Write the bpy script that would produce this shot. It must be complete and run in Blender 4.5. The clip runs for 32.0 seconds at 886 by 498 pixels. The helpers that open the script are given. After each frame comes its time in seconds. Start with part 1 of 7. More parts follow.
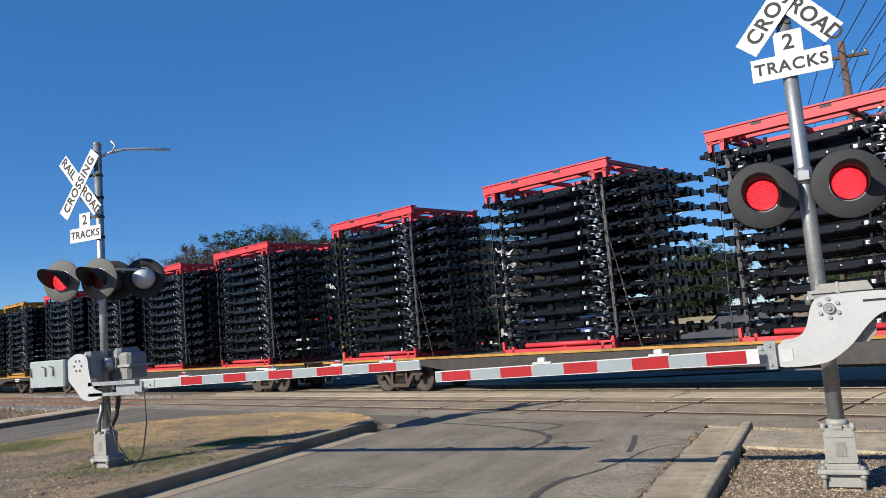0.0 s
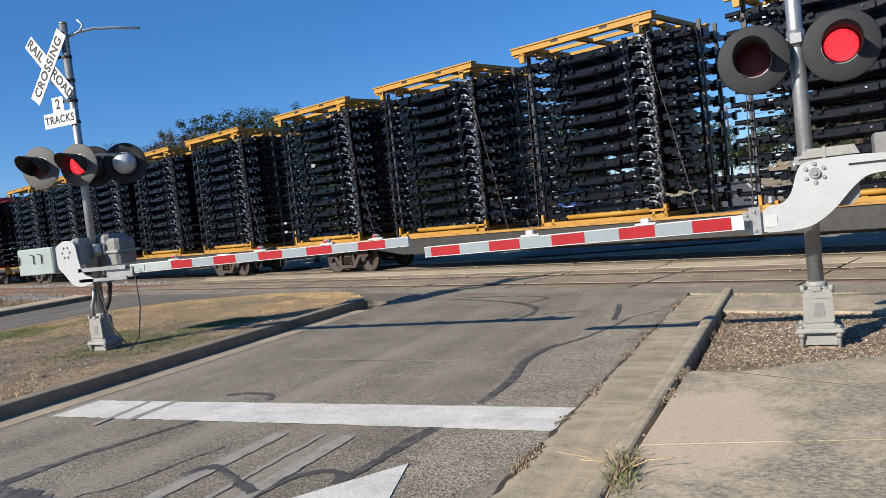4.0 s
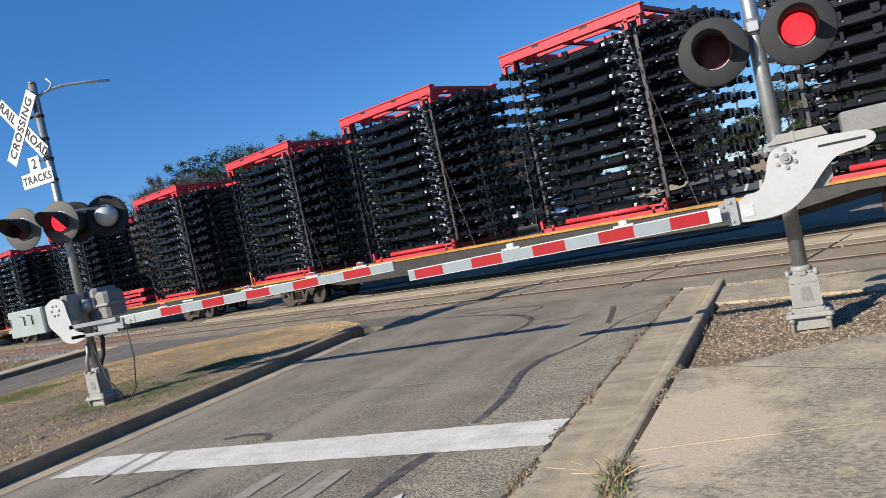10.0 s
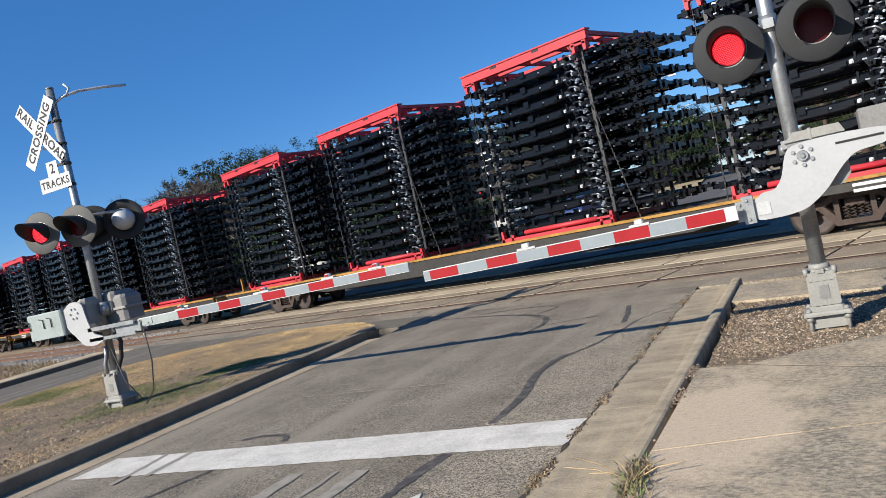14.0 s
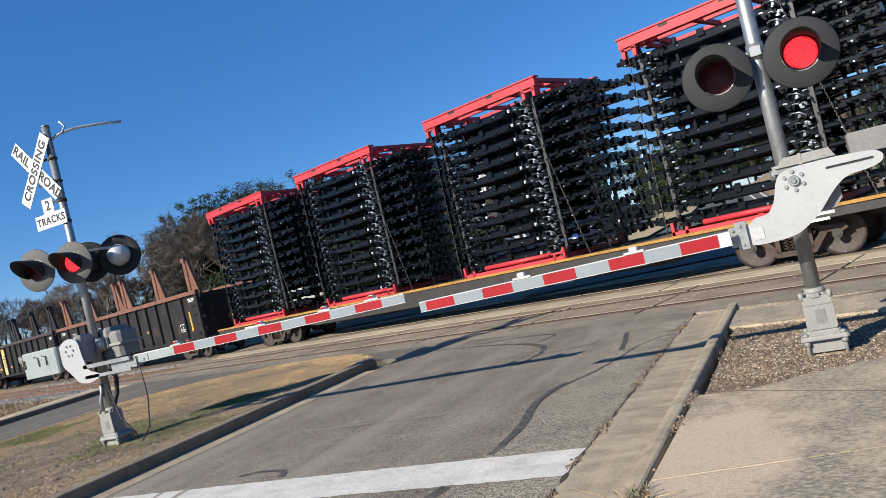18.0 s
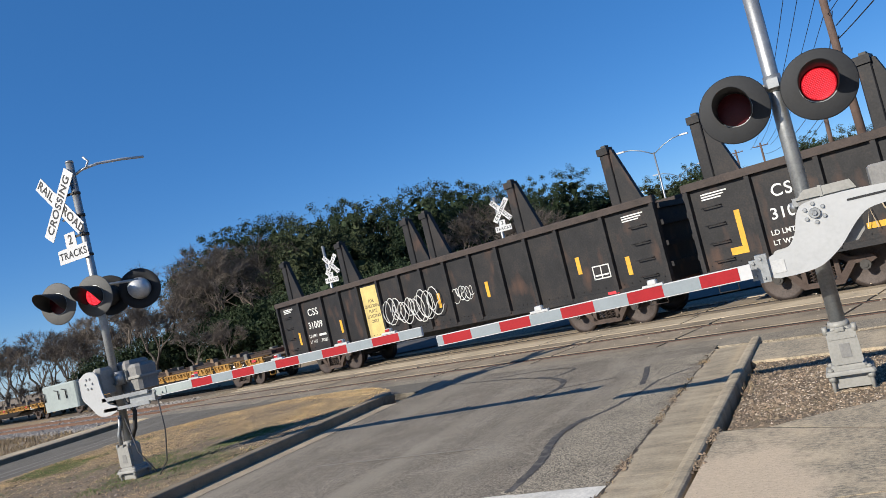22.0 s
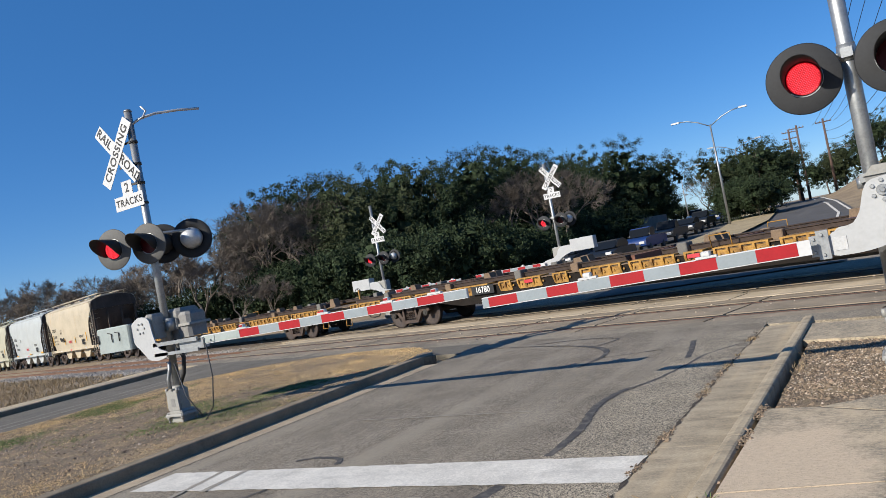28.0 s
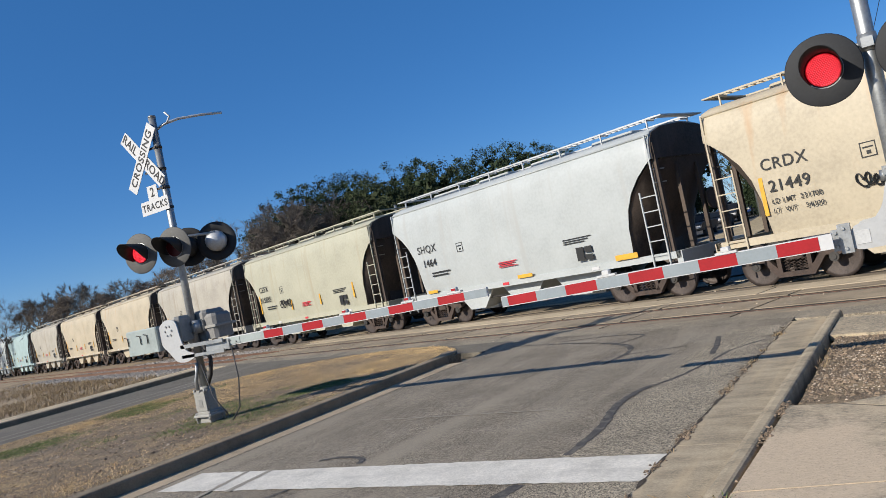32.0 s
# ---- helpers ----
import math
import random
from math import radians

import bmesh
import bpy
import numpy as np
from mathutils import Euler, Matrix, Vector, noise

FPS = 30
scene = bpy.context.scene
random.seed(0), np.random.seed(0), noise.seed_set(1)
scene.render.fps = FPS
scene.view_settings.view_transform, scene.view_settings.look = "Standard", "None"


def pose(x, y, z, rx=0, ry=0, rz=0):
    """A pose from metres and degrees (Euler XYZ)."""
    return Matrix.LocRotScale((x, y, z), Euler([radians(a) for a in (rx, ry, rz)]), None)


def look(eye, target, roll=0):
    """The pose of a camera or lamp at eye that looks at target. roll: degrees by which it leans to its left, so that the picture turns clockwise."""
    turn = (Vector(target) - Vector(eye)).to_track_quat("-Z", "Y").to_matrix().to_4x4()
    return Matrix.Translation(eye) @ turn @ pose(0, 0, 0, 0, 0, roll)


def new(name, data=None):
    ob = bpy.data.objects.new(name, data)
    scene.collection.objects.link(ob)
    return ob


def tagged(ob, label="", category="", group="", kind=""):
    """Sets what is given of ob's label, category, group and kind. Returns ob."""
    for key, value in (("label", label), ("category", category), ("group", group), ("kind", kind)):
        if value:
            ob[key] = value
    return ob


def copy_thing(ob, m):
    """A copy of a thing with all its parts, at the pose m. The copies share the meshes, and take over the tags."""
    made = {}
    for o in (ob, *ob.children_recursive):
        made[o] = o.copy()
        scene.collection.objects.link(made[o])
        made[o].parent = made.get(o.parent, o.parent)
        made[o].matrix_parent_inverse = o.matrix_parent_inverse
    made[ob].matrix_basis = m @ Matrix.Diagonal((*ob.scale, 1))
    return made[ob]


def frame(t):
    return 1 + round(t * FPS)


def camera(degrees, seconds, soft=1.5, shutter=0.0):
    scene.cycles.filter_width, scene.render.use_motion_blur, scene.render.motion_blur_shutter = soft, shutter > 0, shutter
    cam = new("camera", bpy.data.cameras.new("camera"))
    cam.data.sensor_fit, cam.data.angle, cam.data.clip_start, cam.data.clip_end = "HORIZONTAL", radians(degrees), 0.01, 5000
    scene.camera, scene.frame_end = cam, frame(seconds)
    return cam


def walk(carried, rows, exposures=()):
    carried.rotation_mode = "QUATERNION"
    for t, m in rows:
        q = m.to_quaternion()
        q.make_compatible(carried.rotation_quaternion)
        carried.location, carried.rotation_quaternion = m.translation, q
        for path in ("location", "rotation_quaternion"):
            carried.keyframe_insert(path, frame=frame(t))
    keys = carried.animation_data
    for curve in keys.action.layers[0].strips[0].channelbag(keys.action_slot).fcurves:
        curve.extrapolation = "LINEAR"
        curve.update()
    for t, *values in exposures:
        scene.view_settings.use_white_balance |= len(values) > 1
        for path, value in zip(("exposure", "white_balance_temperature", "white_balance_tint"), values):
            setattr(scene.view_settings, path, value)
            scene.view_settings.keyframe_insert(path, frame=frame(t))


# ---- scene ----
cam = camera(60.5, 32.0, 0.6)
PATH = [
    (0, -0.079, -0.092, 1.854, 96.00, 4.74, 26.87),
    (0.5, -0.126, -0.121, 1.819, 94.45, 2.95, 27.09),
    (1, -0.168, -0.138, 1.798, 93.03, 1.69, 27.89),
    (1.5, -0.185, -0.162, 1.801, 92.07, 1.60, 27.39),
    (2, -0.189, -0.169, 1.802, 91.81, 2.11, 25.75),
    (2.5, -0.194, -0.158, 1.794, 90.27, 2.79, 24.69),
    (3, -0.199, -0.117, 1.792, 87.35, 3.84, 25.60),
    (3.5, -0.162, -0.108, 1.798, 86.66, 5.10, 26.01),
    (4, -0.132, -0.097, 1.799, 86.94, 6.25, 25.67),
    (4.5, -0.108, -0.089, 1.804, 87.34, 7.70, 26.91),
    (6.5, 0.043, 0.051, 1.837, 88.08, 12.38, 23.81),
    (7, 0.014, 0.024, 1.814, 88.52, 8.94, 26.51),
    (7.5, -0.015, 0.020, 1.804, 87.29, 8.89, 28.41),
    (8, -0.006, 0.017, 1.806, 86.83, 9.64, 28.77),
    (8.5, -0.006, 0.009, 1.810, 86.79, 9.93, 28.77),
    (9, 0.024, 0.016, 1.817, 87.27, 10.83, 27.47),
    (9.5, 0.036, 0.028, 1.817, 87.68, 11.71, 25.93),
    (10, 0.037, 0.020, 1.816, 88.12, 12.05, 25.43),
    (10.5, 0.035, 0.005, 1.821, 88.75, 12.45, 25.37),
    (11, 0.043, 0.014, 1.826, 89.13, 13.12, 25.25),
    (11.5, 0.047, 0.016, 1.822, 89.04, 13.51, 24.94),
    (12, 0.027, 0.014, 1.814, 88.52, 13.35, 25.21),
    (12.5, 0.020, 0.024, 1.812, 88.07, 13.33, 25.75),
    (13, 0.026, 0.029, 1.814, 87.67, 13.29, 25.95),
    (13.5, 0.022, 0.015, 1.813, 87.73, 12.93, 26.13),
    (14, 0.024, 0.002, 1.818, 88.40, 12.52, 26.44),
    (14.5, 0.029, 0.004, 1.821, 88.99, 12.65, 26.56),
    (16.5, 0.034, 0.009, 1.818, 89.65, 13.93, 25.79),
    (17, 0.040, 0.014, 1.821, 89.44, 13.93, 26.20),
    (17.5, 0.044, 0.001, 1.820, 89.75, 13.63, 26.10),
    (18, 0.046, 0.005, 1.825, 90.57, 13.51, 26.21),
    (18.5, 0.045, -0.012, 1.837, 92.08, 13.16, 26.85),
    (19, 0.056, 0.005, 1.843, 93.97, 12.41, 27.63),
    (19.5, 0.059, 0.005, 1.847, 94.82, 12.42, 27.91),
    (20, 0.070, 0.017, 1.841, 94.95, 13.05, 28.03),
    (20.5, 0.070, 0.020, 1.843, 94.72, 13.37, 27.98),
    (21, 0.070, 0.017, 1.833, 94.51, 13.34, 27.97),
    (21.5, 0.067, 0.028, 1.833, 93.90, 13.50, 27.73),
    (22, 0.066, 0.042, 1.831, 93.35, 13.58, 27.75),
    (22.5, 0.059, 0.046, 1.833, 93.19, 13.82, 27.91),
    (23, 0.060, 0.046, 1.830, 92.95, 13.75, 28.02),
    (23.5, 0.057, 0.052, 1.824, 92.59, 13.60, 27.97),
    (24, 0.047, 0.055, 1.824, 92.23, 13.63, 27.87),
    (24.5, 0.049, 0.070, 1.820, 92.20, 13.77, 27.98),
    (25, 0.044, 0.063, 1.820, 92.21, 13.70, 28.16),
    (25.5, 0.050, 0.057, 1.826, 92.20, 13.65, 28.09),
    (27.5, 0.028, 0.055, 1.818, 91.23, 11.96, 29.73),
    (28, 0.003, 0.052, 1.804, 91.40, 10.89, 31.09),
    (28.5, -0.015, 0.030, 1.815, 91.59, 10.56, 32.09),
    (29, -0.004, 0.029, 1.826, 92.35, 11.52, 32.51),
    (29.5, 0.030, 0.045, 1.831, 92.98, 12.83, 31.45),
    (30, 0.021, 0.046, 1.820, 92.47, 13.23, 29.32),
    (30.5, 0.006, 0.029, 1.817, 91.63, 13.46, 27.83),
    (31, 0.011, 0.031, 1.828, 91.13, 14.15, 28.14),
    (31.5, 0.039, 0.054, 1.824, 91.43, 14.10, 31.54),
    (32, 0.106, 0.096, 1.805, 91.64, 11.76, 33.28),
]
walk(cam, [(t, pose(*p)) for t, *p in PATH], exposures=[(0, 0.48), (2, 0.53), (18, 0.54), (20, 0.43), (25, 0.44), (30, 0.42), (31, 0.40), (32, 0.29)])

# ---- world, sun ----
SUN_WAY = Vector((0.52, 1.0, -0.60)).normalized()
world = bpy.data.worlds.new("world")
scene.world = world
world.use_nodes = True
wn = world.node_tree.nodes
sky = wn.new("ShaderNodeTexSky")
sky.sky_type = "NISHITA"
sky.sun_disc = False
sky.sun_elevation = math.asin(-SUN_WAY.z)
sky.sun_rotation = math.atan2(-SUN_WAY.x, -SUN_WAY.y)
sky.altitude = 1200
sky.air_density = 0.8
sky.dust_density = 0.5
sky.ozone_density = 3.2
wn["Background"].inputs[1].default_value = 0.098
rich = wn.new("ShaderNodeHueSaturation")
rich.inputs["Hue"].default_value = 0.503
rich.inputs["Saturation"].default_value = 1.27
even = wn.new("ShaderNodeMix")  # a clear winter sky, more even than the model's
even.data_type = "RGBA"
even.inputs[0].default_value = 0.38
even.inputs[7].default_value = (0.50, 1.80, 4.7, 1)
world.node_tree.links.new(sky.outputs[0], rich.inputs["Color"])
world.node_tree.links.new(rich.outputs[0], even.inputs[6])
world.node_tree.links.new(even.outputs[2], wn["Background"].inputs[0])
sun_data = bpy.data.lights.new("sun", "SUN")
sun_data.energy = 5.0
sun_data.angle = radians(0.53)
sun_data.color = (1.0, 0.935, 0.825)
sun_ob = new("sun", sun_data)
sun_ob.matrix_world = look((0, 0, 60), Vector((0, 0, 60)) + SUN_WAY)


# ---- materials ----
def mat(name, color, rough=0.7, metal=0.0, var=0.25, scale=6.0, bump=0.15, fine=60.0, tint=None, island=0.0, coat=0.0, spec=0.5, stretch=None, speck=0.0, speck_scale=90.0, streak=None, streak_scale=(2.2, 2.2, 0.12), streak_from=0.56, streak_width=0.18):
    """A surface with variation at two scales: broad stains and fine grain."""
    m = bpy.data.materials.new(name)
    m.use_nodes = True
    nt = m.node_tree
    n, l = nt.nodes, nt.links
    b = n["Principled BSDF"]
    b.inputs["Roughness"].default_value = rough
    b.inputs["Metallic"].default_value = metal
    b.inputs["Specular IOR Level"].default_value = spec
    b.inputs["Coat Weight"].default_value = coat
    tc = n.new("ShaderNodeTexCoord")
    mp = n.new("ShaderNodeMapping")
    l.new(tc.outputs["Object"], mp.inputs[0])
    if stretch:
        mp.inputs["Scale"].default_value = stretch
    n1 = n.new("ShaderNodeTexNoise")
    n1.inputs["Scale"].default_value = scale
    n1.inputs["Detail"].default_value = 6
    n1.inputs["Roughness"].default_value = 0.65
    n2 = n.new("ShaderNodeTexNoise")
    n2.inputs["Scale"].default_value = fine
    n2.inputs["Detail"].default_value = 3
    l.new(mp.outputs[0], n1.inputs[0])
    l.new(mp.outputs[0], n2.inputs[0])
    ramp = n.new("ShaderNodeValToRGB")
    e = ramp.color_ramp.elements
    dark = [c * (1 - var) for c in color]
    lite = tint if tint else [min(1, c * (1 + var * 0.7)) for c in color]
    e[0].position, e[0].color = 0.32, (*dark, 1)
    e[1].position, e[1].color = 0.68, (*lite, 1)
    mid = e.new(0.5)
    mid.color = (*color, 1)
    add = n.new("ShaderNodeMath")
    add.operation = "MULTIPLY_ADD"
    add.inputs[1].default_value = 0.45
    l.new(n2.outputs[0], add.inputs[0])
    sub = n.new("ShaderNodeMath")
    sub.operation = "MULTIPLY_ADD"
    sub.inputs[1].default_value = 0.75
    sub.inputs[2].default_value = -0.1
    l.new(n1.outputs[0], sub.inputs[0])
    l.new(sub.outputs[0], add.inputs[2])
    l.new(add.outputs[0], ramp.inputs[0])
    out = ramp.outputs[0]
    if island:
        g = n.new("ShaderNodeNewGeometry")
        o = n.new("ShaderNodeObjectInfo")
        s = n.new("ShaderNodeMath")
        s.operation = "ADD"
        l.new(g.outputs["Random Per Island"], s.inputs[0])
        l.new(o.outputs["Random"], s.inputs[1])
        f = n.new("ShaderNodeMath")
        f.operation = "FRACT"
        l.new(s.outputs[0], f.inputs[0])
        mr = n.new("ShaderNodeMapRange")
        mr.inputs[3].default_value = 1 - island
        mr.inputs[4].default_value = 1 + island
        l.new(f.outputs[0], mr.inputs[0])
        hsv = n.new("ShaderNodeHueSaturation")
        l.new(mr.outputs[0], hsv.inputs["Value"])
        l.new(out, hsv.inputs["Color"])
        out = hsv.outputs[0]
    if speck:
        vo = n.new("ShaderNodeTexVoronoi")
        vo.inputs["Scale"].default_value = speck_scale
        l.new(mp.outputs[0], vo.inputs[0])
        sep = n.new("ShaderNodeSeparateColor")
        l.new(vo.outputs["Color"], sep.inputs[0])
        vr = n.new("ShaderNodeMapRange")
        vr.inputs[3].default_value = 1 - speck
        vr.inputs[4].default_value = 1 + speck
        l.new(sep.outputs[0], vr.inputs[0])
        hs = n.new("ShaderNodeHueSaturation")
        l.new(vr.outputs[0], hs.inputs["Value"])
        l.new(out, hs.inputs["Color"])
        out = hs.outputs[0]
    if streak:
        sm = n.new("ShaderNodeMapping")
        sm.inputs["Scale"].default_value = streak_scale
        l.new(tc.outputs["Object"], sm.inputs[0])
        sn = n.new("ShaderNodeTexNoise")
        sn.inputs["Scale"].default_value = 1.6
        sn.inputs["Detail"].default_value = 5
        l.new(sm.outputs[0], sn.inputs[0])
        sr = n.new("ShaderNodeMapRange")
        sr.inputs[1].default_value, sr.inputs[2].default_value = streak_from, streak_from + streak_width
        sr.inputs[4].default_value = 0.75
        l.new(sn.outputs[0], sr.inputs[0])
        mx = n.new("ShaderNodeMix")
        mx.data_type = "RGBA"
        l.new(sr.outputs[0], mx.inputs[0])
        l.new(out, mx.inputs[6])
        mx.inputs[7].default_value = (*streak, 1)
        out = mx.outputs[2]
    l.new(out, b.inputs["Base Color"])
    if bump:
        bp = n.new("ShaderNodeBump")
        bp.inputs["Strength"].default_value = bump
        bp.inputs["Distance"].default_value = 0.02
        l.new(add.outputs[0], bp.inputs["Height"])
        l.new(bp.outputs[0], b.inputs["Normal"])
    return m


def glow(name, color, strength):
    m = bpy.data.materials.new(name)
    m.use_nodes = True
    b = m.node_tree.nodes["Principled BSDF"]
    b.inputs["Base Color"].default_value = (*[c * 0.3 for c in color], 1)
    b.inputs["Emission Color"].default_value = (*color, 1)
    b.inputs["Emission Strength"].default_value = strength
    return m


ASPHALT = mat("asphalt", (0.192, 0.160, 0.117), 0.9, var=0.32, scale=1.1, fine=110, bump=0.6, tint=(0.251, 0.217, 0.167), speck=0.7, speck_scale=85, streak=(0.293, 0.253, 0.190), streak_scale=(0.75, 0.05, 1.0), streak_from=0.5)
ASPHALT_FAR = mat("dark_asphalt", (0.085, 0.079, 0.072), 0.85, var=0.25, scale=0.5, fine=20, bump=0.3, streak=(0.12, 0.11, 0.098), streak_scale=(0.5, 0.03, 1.0))
ASPHALT_OLD = mat("asphalt_worn", (0.239, 0.201, 0.147), 0.92, var=0.35, scale=0.8, fine=90, bump=0.6, speck=0.4, speck_scale=60, streak=(0.134, 0.115, 0.087), streak_scale=(0.6, 0.06, 1.0), streak_from=0.52)
CONCRETE = mat("concrete", (0.342, 0.278, 0.193), 0.9, var=0.40, scale=2.2, fine=90, bump=0.4, island=0.06, speck=0.35, speck_scale=70, streak=(0.592, 0.450, 0.276), streak_scale=(0.8, 0.45, 0.5), streak_from=0.47, streak_width=0.13)
GUTTER = mat("gutter_concrete", (0.342, 0.280, 0.191), 0.9, var=0.45, scale=2.6, fine=70, bump=0.4, island=0.05, speck=0.16, speck_scale=110, stretch=(0.8, 2.2, 1), streak=(0.479, 0.370, 0.235), streak_scale=(2.6, 0.22, 0.5), streak_from=0.50)
ASPHALT_MID = mat("grey_asphalt", (0.128, 0.112, 0.086), 0.9, var=0.3, scale=0.9, fine=70, bump=0.5, speck=0.4, speck_scale=70, streak=(0.194, 0.170, 0.131), streak_scale=(0.6, 0.05, 1.0))
CURB = mat("curb_concrete", (0.335, 0.265, 0.182), 0.9, var=0.42, scale=1.5, fine=80, bump=0.3)
CURB_DARK = mat("weathered_curb", (0.219, 0.172, 0.115), 0.95, var=0.45, scale=2.0, fine=70, bump=0.4)
PANEL = mat("crossing_panel", (0.250, 0.200, 0.138), 0.9, var=0.45, scale=1.3, fine=70, bump=0.3, island=0.14)
PANEL_PALE = mat("pale_crossing_slab", (0.449, 0.365, 0.253), 0.9, var=0.3, scale=1.2, fine=70, bump=0.3, island=0.08)
SAND = mat("joint_sand", (0.15, 0.12, 0.085), 0.95, var=0.4, scale=5, fine=60, bump=0.4)
ASPHALT_PALE = mat("worn_pale_asphalt", (0.255, 0.216, 0.157), 0.9, var=0.3, scale=1.4, fine=110, bump=0.6, speck=0.95, speck_scale=105)
DIRT = mat("dry_ground", (0.235, 0.175, 0.11), 0.95, var=0.35, scale=0.35, fine=14, bump=0.5, tint=(0.33, 0.255, 0.155))
GRAVEL = mat("gravel_soil", (0.155, 0.115, 0.075), 0.95, var=0.45, scale=3, fine=55, bump=0.9, speck=0.4, speck_scale=50, streak=(0.27, 0.20, 0.11), streak_scale=(1.1, 1.1, 1.0), streak_from=0.5)
STONE = mat("ballast_stone", (0.246, 0.226, 0.205), 0.9, var=0.35, scale=6, fine=40, bump=0.5, island=0.45)
GRASS_DRY = mat("dry_grass", (0.60, 0.42, 0.21), 0.9, var=0.3, scale=3, fine=40, bump=0.2, island=0.5)
GRASS_GREEN = mat("green_grass", (0.115, 0.155, 0.045), 0.9, var=0.3, scale=3, fine=40, bump=0.2, island=0.35)
PAINT_WHITE = mat("road_paint", (0.60, 0.565, 0.495), 0.8, var=0.22, scale=3.0, fine=90, bump=0.4, speck=0.10, speck_scale=60, streak=(0.41, 0.385, 0.344), streak_scale=(1.2, 2.5, 1), streak_from=0.58)
FLANGEWAY = mat("flangeway_rubber", (0.03, 0.026, 0.022), 0.85, var=0.4, scale=2, fine=60, bump=0.3)
TAR = mat("tar", (0.025, 0.026, 0.03), 0.55, var=0.3, scale=4, fine=60, bump=0.2)
TYRE_MARK = mat("tyre_mark", (0.058, 0.053, 0.047), 0.8, var=0.4, scale=6, fine=120, bump=0.3, streak=(0.17, 0.15, 0.125), streak_scale=(5, 5, 1), streak_from=0.5)
LINE_FADED = mat("faded_line", (0.285, 0.256, 0.21), 0.9, var=0.35, scale=8, fine=120, bump=0.3)
RAIL_TOP = mat("rail_steel", (0.09, 0.07, 0.055), 0.6, 0.3, var=0.3, scale=5, fine=60, bump=0.1)
RUST = mat("rust", (0.13, 0.07, 0.045), 0.85, 0.1, var=0.35, scale=3, fine=40, bump=0.3)
TIE = mat("timber_tie", (0.10, 0.075, 0.055), 0.95, var=0.4, scale=4, fine=40, bump=0.5, island=0.3)
GALV = mat("galvanised_steel", (0.328, 0.336, 0.336), 0.45, 0.75, var=0.25, scale=7, fine=50, bump=0.08)
SILVER = mat("aluminium_paint", (0.508, 0.508, 0.5), 0.45, 0.35, var=0.18, scale=5, fine=50, bump=0.08)
GREY_BOX = mat("grey_enamel", (0.265, 0.258, 0.235), 0.55, var=0.16, scale=5, fine=40, bump=0.08)
WHITE = mat("white_enamel", (0.385, 0.39, 0.39), 0.4, var=0.10, scale=3, fine=30, bump=0.05)
SIGN_WHITE = mat("white_sheeting", (0.492, 0.492, 0.492), 0.5, var=0.06, scale=3, fine=30, bump=0.02)
BLACK = mat("black_paint", (0.012, 0.012, 0.013), 0.6, var=0.3, scale=5, fine=50, bump=0.06)
DISC_GREY = mat("dull_black_disc", (0.015, 0.016, 0.018), 0.75, var=0.25, scale=4, fine=40, bump=0.04)
SIGN_BLACK = mat("black_lettering", (0.01, 0.01, 0.01), 0.6, var=0.2, bump=0.0)
RED_SHEET = mat("red_sheeting", (0.30, 0.009, 0.014), 0.5, var=0.15, scale=6, fine=40, bump=0.05, spec=0.25)
GREY_SHEET = mat("grey_white_sheeting", (0.217, 0.25, 0.267), 0.45, var=0.10, scale=6, fine=40, bump=0.05)
LENS_RED = mat("red_lens", (0.055, 0.003, 0.006), 0.35, var=0.2, scale=30, fine=90, bump=0.3, spec=0.25)
LED_ON = glow("lit_red_led", (1.0, 0.07, 0.10), 1.7)
LED_GLOW = glow("lit_red_lens", (1.0, 0.0, 0.01), 0.30)
DISC_FADED = mat("faded_grey_disc", (0.085, 0.083, 0.078), 0.7, var=0.2, scale=4, fine=40, bump=0.04)
BOX_PALE = mat("pale_green_grey_enamel", (0.279, 0.316, 0.303), 0.5, var=0.14, scale=3, fine=30, bump=0.05)
# bright, uneven base puts glints into the brackets' colour
BRIGHT = mat("glint_bracket_steel", (0.30, 0.31, 0.33), 0.30, 0.85, var=0.4, scale=6, fine=60, bump=0.1, island=0.8)
POST_DARK = mat("dark_post_paint", (0.034, 0.034, 0.036), 0.5, 0.0, var=0.4, scale=4, fine=40, bump=0.1)
STEEL_DARK = mat("dark_steel", (0.04, 0.037, 0.034), 0.6, 0.3, var=0.4, scale=4, fine=40, bump=0.2)
CHASSIS = mat("black_chassis_paint", (0.0030, 0.0038, 0.0060), 0.24, 0.0, var=0.4, scale=5, fine=30, bump=0.15, spec=0.30)
RACK_RED = mat("red_rack_paint", (0.48, 0.030, 0.040), 0.55, var=0.22, scale=3, fine=40, bump=0.1)
RACK_YELLOW = mat("yellow_rack_paint", (0.377, 0.189, 0.0205), 0.55, var=0.25, scale=3, fine=40, bump=0.1)
CAR_YELLOW = mat("weathered_yellow_paint", (0.344, 0.172, 0.0287), 0.65, var=0.5, scale=2.2, fine=30, bump=0.15, tint=(0.41, 0.221, 0.041))
# near-black base holds the shade under the brackets; the brown streaks are grime
SILL_GRIME_SHADE = mat("shaded_grimy_sill", (0.014, 0.011, 0.009), 0.9, var=0.5, scale=2.0, fine=30, bump=0.2, spec=0.2, streak=(0.07, 0.04, 0.02), streak_scale=(1.2, 1.2, 0.8), streak_from=0.60)
CAR_BROWN = mat("weathered_deck", (0.16, 0.11, 0.07), 0.9, var=0.4, scale=3, fine=40, bump=0.3)
RAIL_BROWN = mat("dark_rusty_rail", (0.040, 0.026, 0.020), 0.85, 0.1, var=0.45, scale=3, fine=40, bump=0.3)
